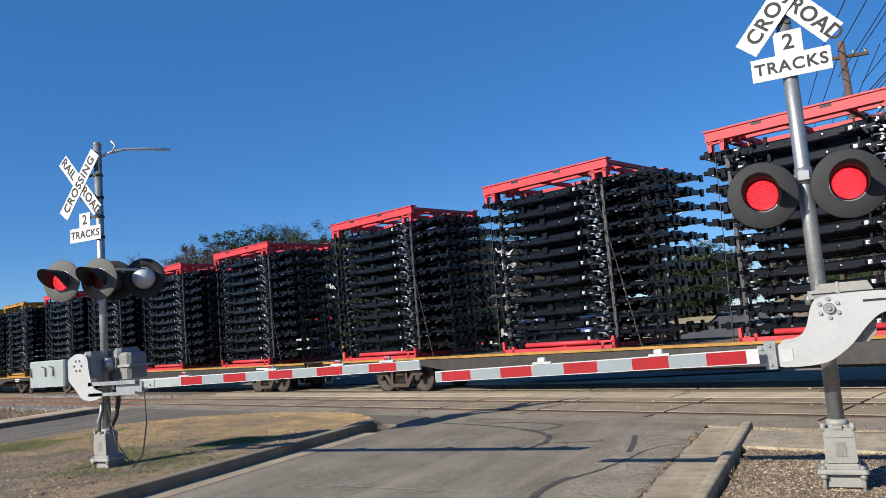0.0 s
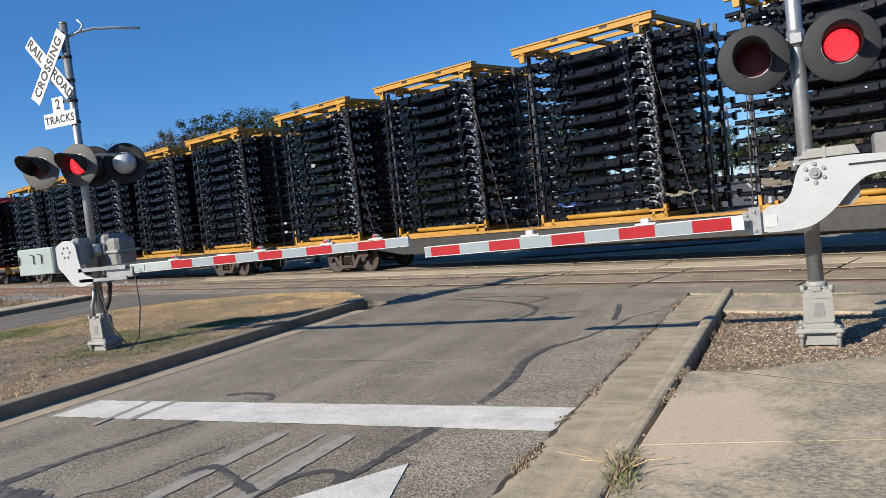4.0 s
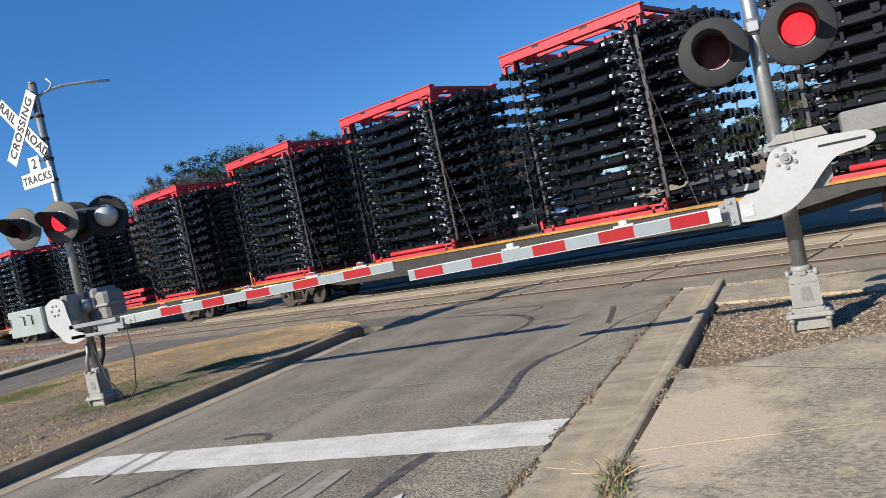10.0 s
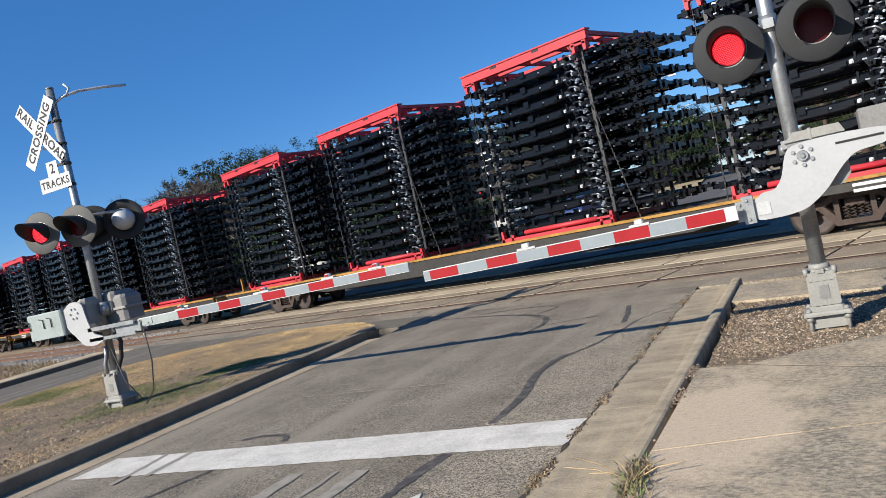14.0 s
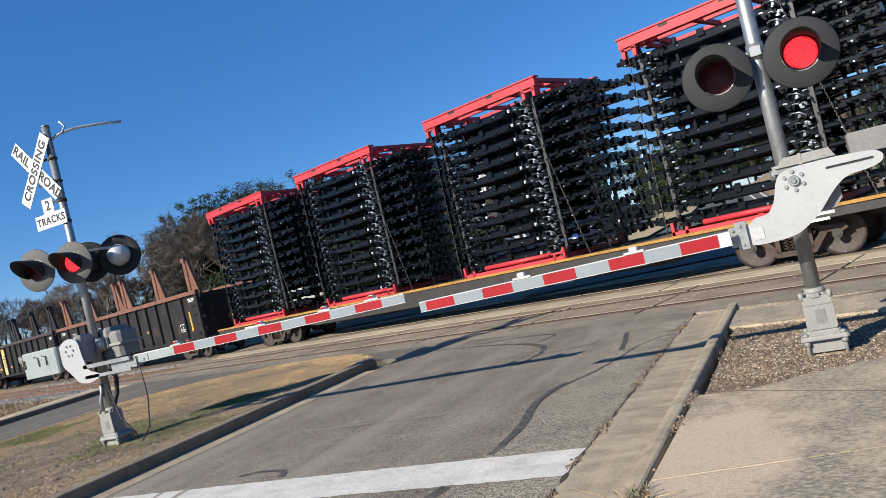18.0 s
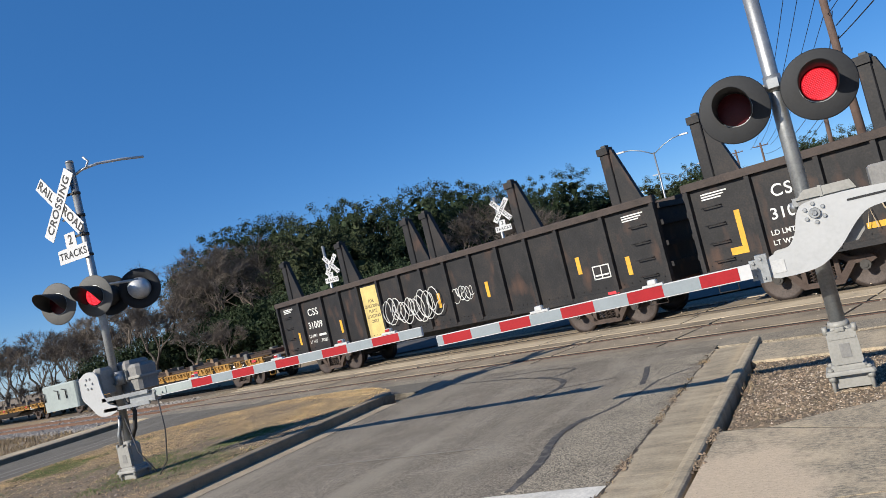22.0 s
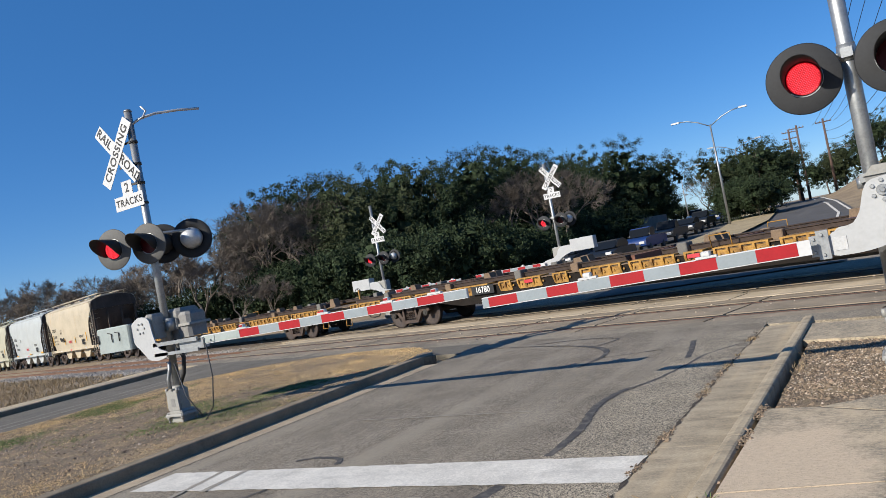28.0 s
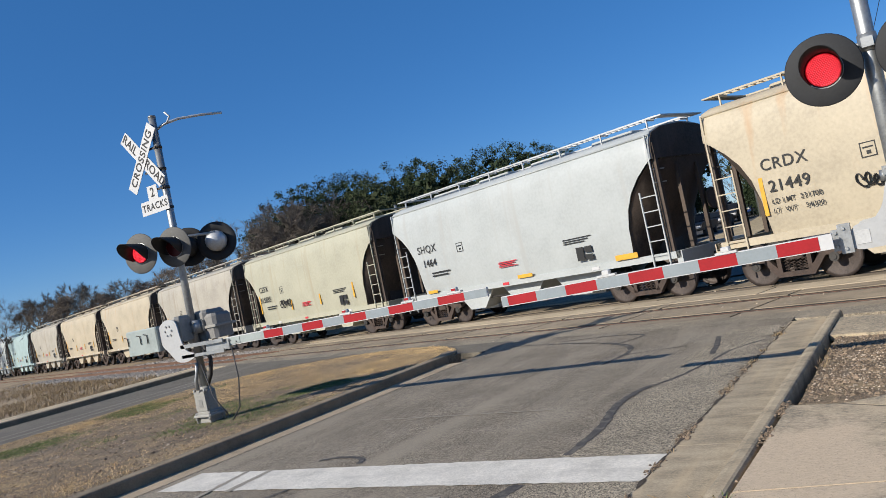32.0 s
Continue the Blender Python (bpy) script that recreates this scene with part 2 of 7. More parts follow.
TRUCK_RUST = mat("rusty_cast_steel", (0.060, 0.042, 0.034), 0.85, 0.1, var=0.5, scale=4, fine=40, bump=0.3)
WHEEL = mat("wheel_steel", (0.060, 0.046, 0.040), 0.6, 0.4, var=0.4, scale=5, fine=40, bump=0.1)
GOND = mat("weathered_black_gondola", (0.016, 0.0155, 0.0165), 0.6, var=0.45, scale=1.4, fine=25, bump=0.2, spec=0.3, tint=(0.033, 0.027, 0.024), streak=(0.080, 0.043, 0.029), streak_scale=(1.6, 1.6, 0.7), streak_from=0.56)
GOND_RUST = mat("gondola_rust", (0.16, 0.07, 0.045), 0.85, var=0.45, scale=3, fine=40, bump=0.3)
TAG_WHITE = mat("white_stencil", (0.574, 0.574, 0.549), 0.7, var=0.2, scale=8, fine=60, bump=0.0)
TAG_TAN = mat("tan_spray_paint", (0.50, 0.40, 0.27), 0.7, var=0.2, scale=8, fine=60, bump=0.0)
GOND_EDGE = mat("rusted_black_chord", (0.042, 0.030, 0.025), 0.75, var=0.5, scale=2.5, fine=30, bump=0.2)
TAG_YELLOW = mat("yellow_stencil", (0.59, 0.312, 0.0246), 0.65, var=0.2, scale=6, fine=40, bump=0.0)
PANEL_YELLOW = mat("yellow_panel", (0.52, 0.41, 0.15), 0.65, var=0.2, scale=3, fine=30, bump=0.05, streak=(0.36, 0.27, 0.11))
HOP_WHITE = mat("white_hopper", (0.37, 0.39, 0.385), 0.5, var=0.12, scale=0.9, fine=14, bump=0.06, streak=(0.344, 0.344, 0.328))
HOP_TAN = mat("tan_hopper", (0.41, 0.352, 0.255), 0.55, var=0.18, scale=0.8, fine=14, bump=0.06, streak=(0.40, 0.205, 0.075), streak_scale=(1.6, 1.6, 0.22), streak_from=0.58, streak_width=0.25)
HOP_CREAM = mat("cream_hopper", (0.365, 0.352, 0.268), 0.55, var=0.14, scale=0.8, fine=14, bump=0.06, streak=(0.328, 0.287, 0.197))
HOP_GREY = mat("grey_hopper", (0.345, 0.318, 0.265), 0.6, var=0.2, scale=0.8, fine=14, bump=0.06, streak=(0.246, 0.205, 0.156))
HOP_BLUE = mat("pale_blue_hopper", (0.295, 0.385, 0.385), 0.6, var=0.15, scale=0.8, fine=14, bump=0.06)
BARK = mat("bark", (0.10, 0.085, 0.07), 0.95, var=0.4, scale=3, fine=30, bump=0.6)
TWIG = mat("bare_twigs", (0.135, 0.110, 0.088), 0.95, var=0.35, scale=2, fine=20, bump=0.2, island=0.2)
LEAF = mat("evergreen_leaves", (0.030, 0.045, 0.021), 0.75, var=0.35, scale=0.5, fine=6, bump=0.0, island=0.45, spec=0.15)
LEAF_OLIVE = mat("olive_leaves", (0.042, 0.052, 0.024), 0.75, var=0.35, scale=0.5, fine=6, bump=0.0, island=0.45, spec=0.15)
WOOD_POLE = mat("pole_timber", (0.095, 0.062, 0.048), 0.9, var=0.35, scale=3, fine=30, bump=0.4)
WIRE = mat("cable", (0.03, 0.03, 0.032), 0.6, bump=0)
CAR_BLUE = mat("blue_car_paint", (0.010, 0.035, 0.14), 0.45, 0.0, var=0.1, scale=2, bump=0.0, spec=0.3)
CAR_SILVER = mat("silver_car_paint", (0.45, 0.46, 0.48), 0.3, 0.5, var=0.1, scale=2, bump=0.0, coat=0.6)
CAR_DARK = mat("dark_car_paint", (0.012, 0.014, 0.018), 0.45, 0.0, var=0.1, scale=2, bump=0.0, spec=0.3)
GLASS_DARK = mat("car_glass", (0.010, 0.012, 0.015), 0.35, 0.0, var=0.1, bump=0.0, spec=0.15)
GRIME = mat("brown_grime", (0.075, 0.055, 0.042), 0.85, var=0.4, scale=1.2, fine=20, bump=0.15, streak=(0.13, 0.10, 0.075))
# the shade on the retaining wall is put into this darker base
WALL_DARK = mat("shaded_weathered_wall", (0.17, 0.16, 0.145), 0.9, var=0.35, scale=0.7, fine=20, bump=0.2)
# darker copy of the grey enamel; stands in for shade on the west housing
HOUSING = mat("darkened_grey_enamel", (0.20, 0.195, 0.185), 0.55, var=0.2, scale=5, fine=40, bump=0.08)
WALL_PALE = mat("pale_wall", (0.344, 0.32, 0.279), 0.9, var=0.25, scale=0.7, fine=20, bump=0.2)


def weathered_slab(name):
    """Grey weathered concrete, finely mottled, with washed-out sandy areas by the kerb."""
    m = bpy.data.materials.new(name)
    m.use_nodes = True
    n, l = m.node_tree.nodes, m.node_tree.links
    b = n["Principled BSDF"]
    b.inputs["Roughness"].default_value = 0.92
    tc = n.new("ShaderNodeTexCoord")

    def noisy(scale, detail, rough, stretch=(1, 1, 1)):
        mp = n.new("ShaderNodeMapping")
        mp.inputs["Scale"].default_value = stretch
        mp.inputs["Rotation"].default_value = (0, 0, radians(20))
        l.new(tc.outputs["Object"], mp.inputs[0])
        t = n.new("ShaderNodeTexNoise")
        t.inputs["Scale"].default_value = scale
        t.inputs["Detail"].default_value = detail
        t.inputs["Roughness"].default_value = rough
        l.new(mp.outputs[0], t.inputs[0])
        return t.outputs[0]

    def ramp(x, a, b2, lo=0.0, hi=1.0):
        r = n.new("ShaderNodeMapRange")
        r.inputs[1].default_value, r.inputs[2].default_value, r.inputs[3].default_value, r.inputs[4].default_value = a, b2, lo, hi
        l.new(x, r.inputs[0])
        return r.outputs[0]

    def mix(f, a, c):
        x = n.new("ShaderNodeMix")
        x.data_type = "RGBA"
        l.new(f, x.inputs[0])
        for k, v in ((6, a), (7, c)):
            if isinstance(v, tuple):
                x.inputs[k].default_value = (*v, 1)
            else:
                l.new(v, x.inputs[k])
        return x.outputs[2]

    def maths(op, a, c):
        x = n.new("ShaderNodeMath")
        x.operation = op
        for k, v in ((0, a), (1, c)):
            if isinstance(v, float):
                x.inputs[k].default_value = v
            else:
                l.new(v, x.inputs[k])
        return x.outputs[0]
    fine = noisy(26, 8, 0.8, (0.8, 1.3, 1))
    grain = noisy(75, 3, 0.7)
    grey = mix(ramp(fine, 0.43, 0.59), (0.17, 0.145, 0.106), (0.44, 0.362, 0.25))
    broad = noisy(2.4, 12, 0.8)
    grey = mix(ramp(broad, 0.46, 0.60, 0.0, 0.7), grey, (0.53, 0.42, 0.28))
    dist = n.new("ShaderNodeMapping")
    dist.inputs["Location"].default_value = (1.44, -4.2, 0)
    dist.inputs["Scale"].default_value = (1.6, 0.80, 0.0)
    l.new(tc.outputs["Object"], dist.inputs[0])
    far = n.new("ShaderNodeVectorMath")
    far.operation = "LENGTH"
    l.new(dist.outputs[0], far.inputs[0])
    wash = maths("SUBTRACT", maths("MULTIPLY", noisy(1.9, 9, 0.75), 1.75), far.outputs["Value"])
    sand = mix(ramp(fine, 0.3, 0.7), (0.46, 0.355, 0.245), (0.62, 0.49, 0.345))
    col = mix(ramp(wash, -0.16, 0.22, 0.0, 0.85), grey, sand)
    col = mix(ramp(grain, 0.56, 0.66, 0.0, 0.45), col, (0.10, 0.085, 0.065))
    l.new(col, b.inputs["Base Color"])
    bp = n.new("ShaderNodeBump")
    bp.inputs["Strength"].default_value = 0.35
    bp.inputs["Distance"].default_value = 0.01
    l.new(maths("ADD", fine, grain), bp.inputs["Height"])
    l.new(bp.outputs[0], b.inputs["Normal"])
    return m


SLAB = weathered_slab("weathered_paving")


# ---- mesh building ----
class Mesh:
    """Collects vertices and faces, then makes one mesh."""

    def __init__(self):
        self.v, self.f, self.smooth = [], [], []

    def add(self, verts, faces, smooth=False):
        k = len(self.v)
        self.v.extend(tuple(p) for p in verts)
        self.f.extend(tuple(i + k for i in q) for q in faces)
        self.smooth.extend([smooth] * len(faces))
        return self

    def box(self, x0, x1, y0, y1, z0, z1, m=None, bevel=0.0):
        if bevel:
            return self.bevelled(x0, x1, y0, y1, z0, z1, bevel, m)
        p = [Vector((x, y, z)) for z in (z0, z1) for y in (y0, y1) for x in (x0, x1)]
        if m:
            p = [m @ q for q in p]
        return self.add(p, [(0, 2, 3, 1), (4, 5, 7, 6), (0, 1, 5, 4), (2, 6, 7, 3), (0, 4, 6, 2), (1, 3, 7, 5)])

    def bevelled(self, x0, x1, y0, y1, z0, z1, b, m=None):
        """A box with chamfered upright and top edges."""
        def ring(d, z):
            return [(x0 + b + d, y0 + d, z), (x1 - b - d, y0 + d, z), (x1 - d, y0 + b + d, z), (x1 - d, y1 - b - d, z),
                    (x1 - b - d, y1 - d, z), (x0 + b + d, y1 - d, z), (x0 + d, y1 - b - d, z), (x0 + d, y0 + b + d, z)]
        p = ring(0, z0) + ring(0, z1 - b) + ring(b * 0.7, z1)
        p = [Vector(q) for q in p]
        if m:
            p = [m @ q for q in p]
        f = [tuple(range(7, -1, -1)), tuple(range(16, 24))]
        for r in (0, 8):
            f += [(r + i, r + (i + 1) % 8, r + 8 + (i + 1) % 8, r + 8 + i) for i in range(8)]
        return self.add(p, f)

    def tube(self, pts, radii, n=8, caps=True, smooth=True):
        """A round tube through points; radii: one, or one a point."""
        pts = [Vector(p) for p in pts]
        if not isinstance(radii, (list, tuple)):
            radii = [radii] * len(pts)
        verts, faces = [], []
        side = None
        for i, p in enumerate(pts):
            d = (pts[min(i + 1, len(pts) - 1)] - pts[max(i - 1, 0)]).normalized()
            if side is None:
                side = d.orthogonal().normalized()
            side = (side - d * side.dot(d)).normalized()
            up = d.cross(side)
            for k in range(n):
                a = 2 * math.pi * k / n
                verts.append(p + radii[i] * (math.cos(a) * side + math.sin(a) * up))
        for i in range(len(pts) - 1):
            for k in range(n):
                a, b = i * n + k, i * n + (k + 1) % n
                faces.append((a, b, b + n, a + n))
        self.add(verts, faces, smooth)
        if caps:
            k = len(self.v) - len(verts)
            self.f += [tuple(k + i for i in range(n - 1, -1, -1)), tuple(k + len(verts) - n + i for i in range(n))]
            self.smooth += [False, False]
        return self

    def prism(self, poly, d0, d1, axis="y", m=None):
        """An outline (a, b) thickened along an axis: y takes (x, z), x takes (y, z), z takes (x, y)."""
        put = {"y": lambda a, b, d: (a, d, b), "x": lambda a, b, d: (d, a, b), "z": lambda a, b, d: (a, b, d)}[axis]
        n = len(poly)
        p = [Vector(put(a, b, d0)) for a, b in poly] + [Vector(put(a, b, d1)) for a, b in poly]
        if m:
            p = [m @ q for q in p]
        f = [tuple(range(n - 1, -1, -1)), tuple(range(n, 2 * n))]
        f += [(i, (i + 1) % n, n + (i + 1) % n, n + i) for i in range(n)]
        return self.add(p, f)

    def lathe(self, profile, n=24, m=None, smooth=True):
        """Turns a profile of (radius, height) about the z axis."""
        v, f = [], []
        for r, z in profile:
            for k in range(n):
                a = 2 * math.pi * k / n
                q = Vector((r * math.cos(a), r * math.sin(a), z))
                v.append(m @ q if m else q)
        for i in range(len(profile) - 1):
            for k in range(n):
                a, b = i * n + k, i * n + (k + 1) % n
                f.append((a, b, b + n, a + n))
        return self.add(v, f, smooth)

    def data(self, name, material=None):
        me = bpy.data.meshes.new(name)
        me.from_pydata(self.v, [], self.f)
        me.polygons.foreach_set("use_smooth", self.smooth)
        if material:
            me.materials.append(material)
        me.update()
        return me


def mend(me):
    bm = bmesh.new()
    bm.from_mesh(me)
    bmesh.ops.recalc_face_normals(bm, faces=bm.faces)
    bm.to_mesh(me)
    bm.free()
    return me


def part(name, mesh, material=None, parent=None, label="", at=None, kind=""):
    """One mesh object under a thing or a part."""
    me = mesh if isinstance(mesh, bpy.types.Mesh) else mend(mesh.data(name, material))
    ob = new(name, me)
    if parent:
        ob.parent = parent
    if at is not None:
        ob.matrix_basis = at
    if label or kind:
        tagged(ob, label, kind=kind)
    return ob


def thing(name, at, label, category, group="", kind=""):
    ob = new(name)
    ob.empty_display_size = 0.2
    ob.matrix_basis = at
    return tagged(ob, label, category, group, kind)


def lettering(text, size, material, name="lettering", spacing=1.0, bold=0.0):
    """A flat mesh of letters in the xz plane, facing -y, centred."""
    cu = bpy.data.curves.new(name, "FONT")
    cu.body, cu.size, cu.align_x, cu.align_y = text, size, "CENTER", "CENTER"
    cu.space_character, cu.offset, cu.extrude = spacing, bold, 0.001
    ob = bpy.data.objects.new(name, cu)
    me = bpy.data.meshes.new_from_object(ob)
    bpy.data.objects.remove(ob)
    bpy.data.curves.remove(cu)
    me.transform(pose(0, 0, 0, 90))
    me.materials.clear()
    me.materials.append(material)
    return me


# ---- the tracks' lie ----
TRACK_YAW = math.degrees(math.atan(-0.31))
TRACK_Y, NEAR_Y, RAIL_Z = 18.51, 14.45, -0.05
TDX, TDY = math.cos(radians(TRACK_YAW)), math.sin(radians(TRACK_YAW))


def on_track(s, across=0.0, z=RAIL_Z, y0=TRACK_Y):
    """A pose s metres along a track, across metres away from the street."""
    return pose(s * TDX - across * TDY, y0 + s * TDY + across * TDX, z, 0, 0, TRACK_YAW)


def smooth_step(x):
    x = max(0.0, min(1.0, x))
    return x * x * (3 - 2 * x)


def lie(x, y):
    """The height of the land: level by the tracks, rising northwards, with a bank to the north-east."""
    rise = 1.5 * smooth_step((y - 32) / 90) * smooth_step((x + 90) / 40)
    return rise + 5.5 * smooth_step((x + 9) / 14) * smooth_step((y - 70) / 45)


# ---- the large structure ----
def sheet(name, xs, ys, height, material, label, kind="structure", category="ground"):
    m = Mesh()
    for y in ys:
        for x in xs:
            m.v.append((x, y, height(x, y)))
    w = len(xs)
    for j in range(len(ys) - 1):
        for i in range(w - 1):
            a = j * w + i
            m.f.append((a, a + 1, a + w + 1, a + w))
            m.smooth.append(True)
    ob = new(name, m.data(name, material))
    return tagged(ob, label, category, kind=kind)


def spread(a, b, n):
    return [a + (b - a) * i / n for i in range(n + 1)]


def ground_height(x, y):
    # perpendicular distance north of the near track
    d = (y - NEAR_Y) * TDX - x * TDY
    low = -0.30 if (-3.2 < d < 7.6) else -0.12
    if -24.5 < x < 3 or y > 30:
        low = -0.12
    if y < 12 and x < -23:
        low = -0.05
    return low + lie(x, y) + 0.03 * noise.noise((x * 0.2, y * 0.2, 0))


gx = [-1500, -600, -300, -200, -150] + spread(-120, 60, 90) + [80, 110, 150, 220, 400, 800, 1500]
gy = [-400, -150, -60] + spread(-30, 170, 100) + [200, 240, 300, 400, 700, 1500, 3000]
sheet("ground", gx, gy, ground_height, DIRT, "dry brown winter ground with sparse grass")


def ribbon(name, centre, half, material, label, dz=0.0, category="road"):
    """A road along a line of (x, y)."""
    m = Mesh()
    c = [Vector((x, y)) for x, y in centre]
    for i, p in enumerate(c):
        d = (c[min(i + 1, len(c) - 1)] - c[max(i - 1, 0)]).normalized()
        s = Vector((d.y, -d.x))
        for k in (-1, -0.5, 0, 0.5, 1):
            q = p + s * half * k
            m.v.append((q.x, q.y, lie(q.x, q.y) + dz))
    for i in range(len(c) - 1):
        for k in range(4):
            a = i * 5 + k
            m.f.append((a, a + 1, a + 6, a + 5))
            m.smooth.append(True)
    ob = new(name, m.data(name, material))
    return tagged(ob, label, category, kind="structure")


def slab(name, poly, z0, z1, material, label="", category="", kind="structure"):
    m = Mesh().prism(poly, z0, z1, "z")
    ob = new(name, mend(m.data(name, material)))
    return tagged(ob, label, category, kind=kind)


def edge_y(x, y0):
    """The y of a line along the tracks through (0, y0)."""
    return y0 - 0.31 * x


# streets: the near lanes, the lanes beyond the median, and both beyond the tracks
slab("road", [(-8.05, -25), (-2.02, -25), (-2.02, edge_y(-2.02, 12.15)), (-8.05, edge_y(-8.05, 12.15))], -0.2, 0.0, ASPHALT,
     "grey worn asphalt street with tar and tyre marks", "road")
slab("road_west", [(-22.4, -25), (-16.9, -25), (-16.9, 13.2), (-15.3, 15.6), (-12.0, 14.6), (-8.05, 13.5), (-8.05, edge_y(-8.05, 12.15)), (-22.4, edge_y(-22.4, 12.15))],
     -0.2, -0.004, ASPHALT_MID, "grey worn asphalt street beyond the median", "road")
north = [(-5.0, 22.4), (-5.2, 40), (-6, 60), (-8, 80), (-10.5, 100), (-12.5, 120), (-17, 138), (-27, 155), (-42, 170), (-75, 190)]
ribbon("road_north", north, 3.6, ASPHALT_FAR, "asphalt street curving away beyond the tracks", 0.0)
north_w = [(-16.4, 25), (-16.2, 50), (-16.6, 70), (-17.6, 90), (-20, 112), (-25, 132), (-35, 150), (-75, 175)]
for off in (2.5, 3.3):
    ribbon("edge_line", [(x + off * (1.0 if y < 130 else 0.8), y + (0 if y < 130 else off * 0.6)) for x, y in north if y > 30], 0.09, PAINT_WHITE, "white edge line along the far street", 0.035, "marking")
ribbon("road_north_west", north_w, 3.6, ASPHALT_FAR, "asphalt street with waiting cars beyond the tracks", 0.004)


# gutter, kerb and pavement by the near lanes
def kerb_run(name, x0, x1, y0, y1, z1, step, material, label, lip=0.006, rolled=False):
    """A kerb in cast lengths with open joints."""
    holder = new(name, Mesh().box(x0 + 0.005, x1 - 0.005, y0, y1, -0.2, -0.01 if rolled else z1 - 0.03).data(name, CURB_DARK))
    tagged(holder, label, "kerb", kind="structure")
    n = max(1, round((y1 - y0) / step))
    for i in range(n):
        a, b = y0 + (y1 - y0) * i / n, y0 + (y1 - y0) * (i + 1) / n
        part("kerbstone", Mesh().prism([(x0, -0.15), (x1, -0.15), (x1, z1 - 0.03), (x1 - 0.012, z1 - 0.008), (x1 - 0.03, z1), *([(x0 + 0.13, z1), (x0 + 0.085, z1 - 0.012), (x0 + 0.05, z1 - 0.05), (x0 + 0.028, z1 - 0.09), (x0, z1 - 0.117)] if rolled else [(x0 + 0.03, z1), (x0 + 0.012, z1 - 0.008), (x0, z1 - 0.03)])] if z1 > 0.05 else [(x0, -0.15), (x1, -0.15), (x1, z1), (x0, z1)], a + lip / 2, b - lip / 2), material, holder)
    return holder


kerb_run("gutter", -2.02, -1.50, -12, 12.3, 0.006, 3.0, GUTTER, "pale concrete gutter along the street")
kerb_run("kerb_east", -1.495, -1.28, -12, 12.1, 0.125, 3.0, GUTTER, "low pale concrete kerb with open joints", rolled=True)
kerb_run("kerb_median", -8.60, -8.36, -25, 12.4, 0.16, 3.0, CURB_DARK, "weathered dark concrete kerb of the median")
kerb_run("gutter_median", -8.355, -7.95, -25, 12.4, 0.005, 3.0, CURB, "stained concrete gutter beside the median")
kerb_run("kerb_west", -22.75, -22.45, -25, edge_y(-22.5, 11.0), 0.15, 3.0, CURB_DARK, "dark concrete kerb along the far lanes")
slab("verge_west", [(-24.2, -25), (-22.76, -25), (-22.76, edge_y(-22.8, 11.2)), (-24.2, edge_y(-24.2, 11.2))], -0.2, 0.13, CONCRETE, "pale concrete strip behind the kerb", "pavement")
slab("median", [(-16.85, -25), (-8.61, -25), (-8.61, 11.6), (-8.45, 12.3), (-8.2, 12.75), (-8.6, 13.1), (-10.5, 13.9), (-12.6, 15.0), (-14.3, 15.3), (-15.7, 14.6), (-16.5, 13.2), (-16.85, 11)],
     -0.2, 0.13, GRAVEL, "stony soil of the median with dry grass", "median")
slab("median_nose", [(-8.60, 12.40), (-8.36, 12.40), (-8.31, 12.62), (-8.34, 12.86), (-8.48, 13.06), (-8.72, 13.16), (-8.80, 12.95), (-8.66, 12.7)], -0.2, 0.158, CURB_DARK, "rounded weathered kerb at the median's end", "kerb")

pavement = new("pavement", Mesh().box(-1.20, 9.0, -12, 11.5, -0.25, 0.045).data("pavement", GRAVEL))
tagged(pavement, "stony soil between the pavement slabs", "pavement", kind="structure")
SLABS = [
    [(-1.25, -12), (9, -12), (9, 0.3), (-1.25, 0.2)], [(-1.25, 0.22), (3.0, 0.26), (3.0, 2.6), (-1.25, 2.55)],
    [(3.03, 0.26), (9, 0.32), (9, 2.7), (3.03, 2.6)], [(-1.25, 2.58), (1.6, 2.61), (1.6, 5.33), (-1.25, 4.79)],
    [(-1.25, 4.822), (1.6, 5.362), (1.6, 5.55), (0.26, 6.24), (-0.86, 6.80), (-1.22, 6.84)], [(1.6, 5.60), (1.6, 7.42), (0.35, 7.38), (-0.39, 7.06), (-0.80, 6.82), (0.27, 6.285)], [(1.63, 2.6), (9, 2.72), (9, 5.0), (1.63, 4.95)],
    [(1.63, 4.98), (9, 5.03), (9, 7.9), (1.63, 7.5)], [(-1.27, 10.3), (0.0, 9.95), (9, 7.95), (9, 8.6), (0.8, 11.0), (-1.27, 11.6)],
]
for line in ([(-1.2, 4.77), (1.6, 5.30), (1.6, 5.40), (-1.2, 4.86)], [(1.6, 5.52), (1.6, 5.63), (0.27, 6.31), (-0.80, 6.85), (-0.88, 6.79), (0.26, 6.21)]):
    part("joint_sand", Mesh().prism(line, 0.0, 0.112, "z"), SAND, pavement)
for y in (0.22, 2.575):
    part("joint_sand", Mesh().box(-1.2, 8.9, y - 0.03, y + 0.06, 0.0, 0.108), SAND, pavement)
for poly in SLABS:
    part("paving_slab", Mesh().prism(poly, 0.0, 0.08 if poly is SLABS[-1] else 0.122 - 0.004 * (SLABS.index(poly) % 3), "z"), SLAB, pavement)

# the crossing: slabs between and beside the rails
crossing = new("crossing", Mesh().add([(x, edge_y(x, y0), -0.13) for y0 in (12.1, 22.8) for x in (-26, 9)], [(0, 1, 3, 2)]).data("crossing", ASPHALT_OLD))
tagged(crossing, "level crossing of worn slabs across two tracks", "crossing", kind="structure")


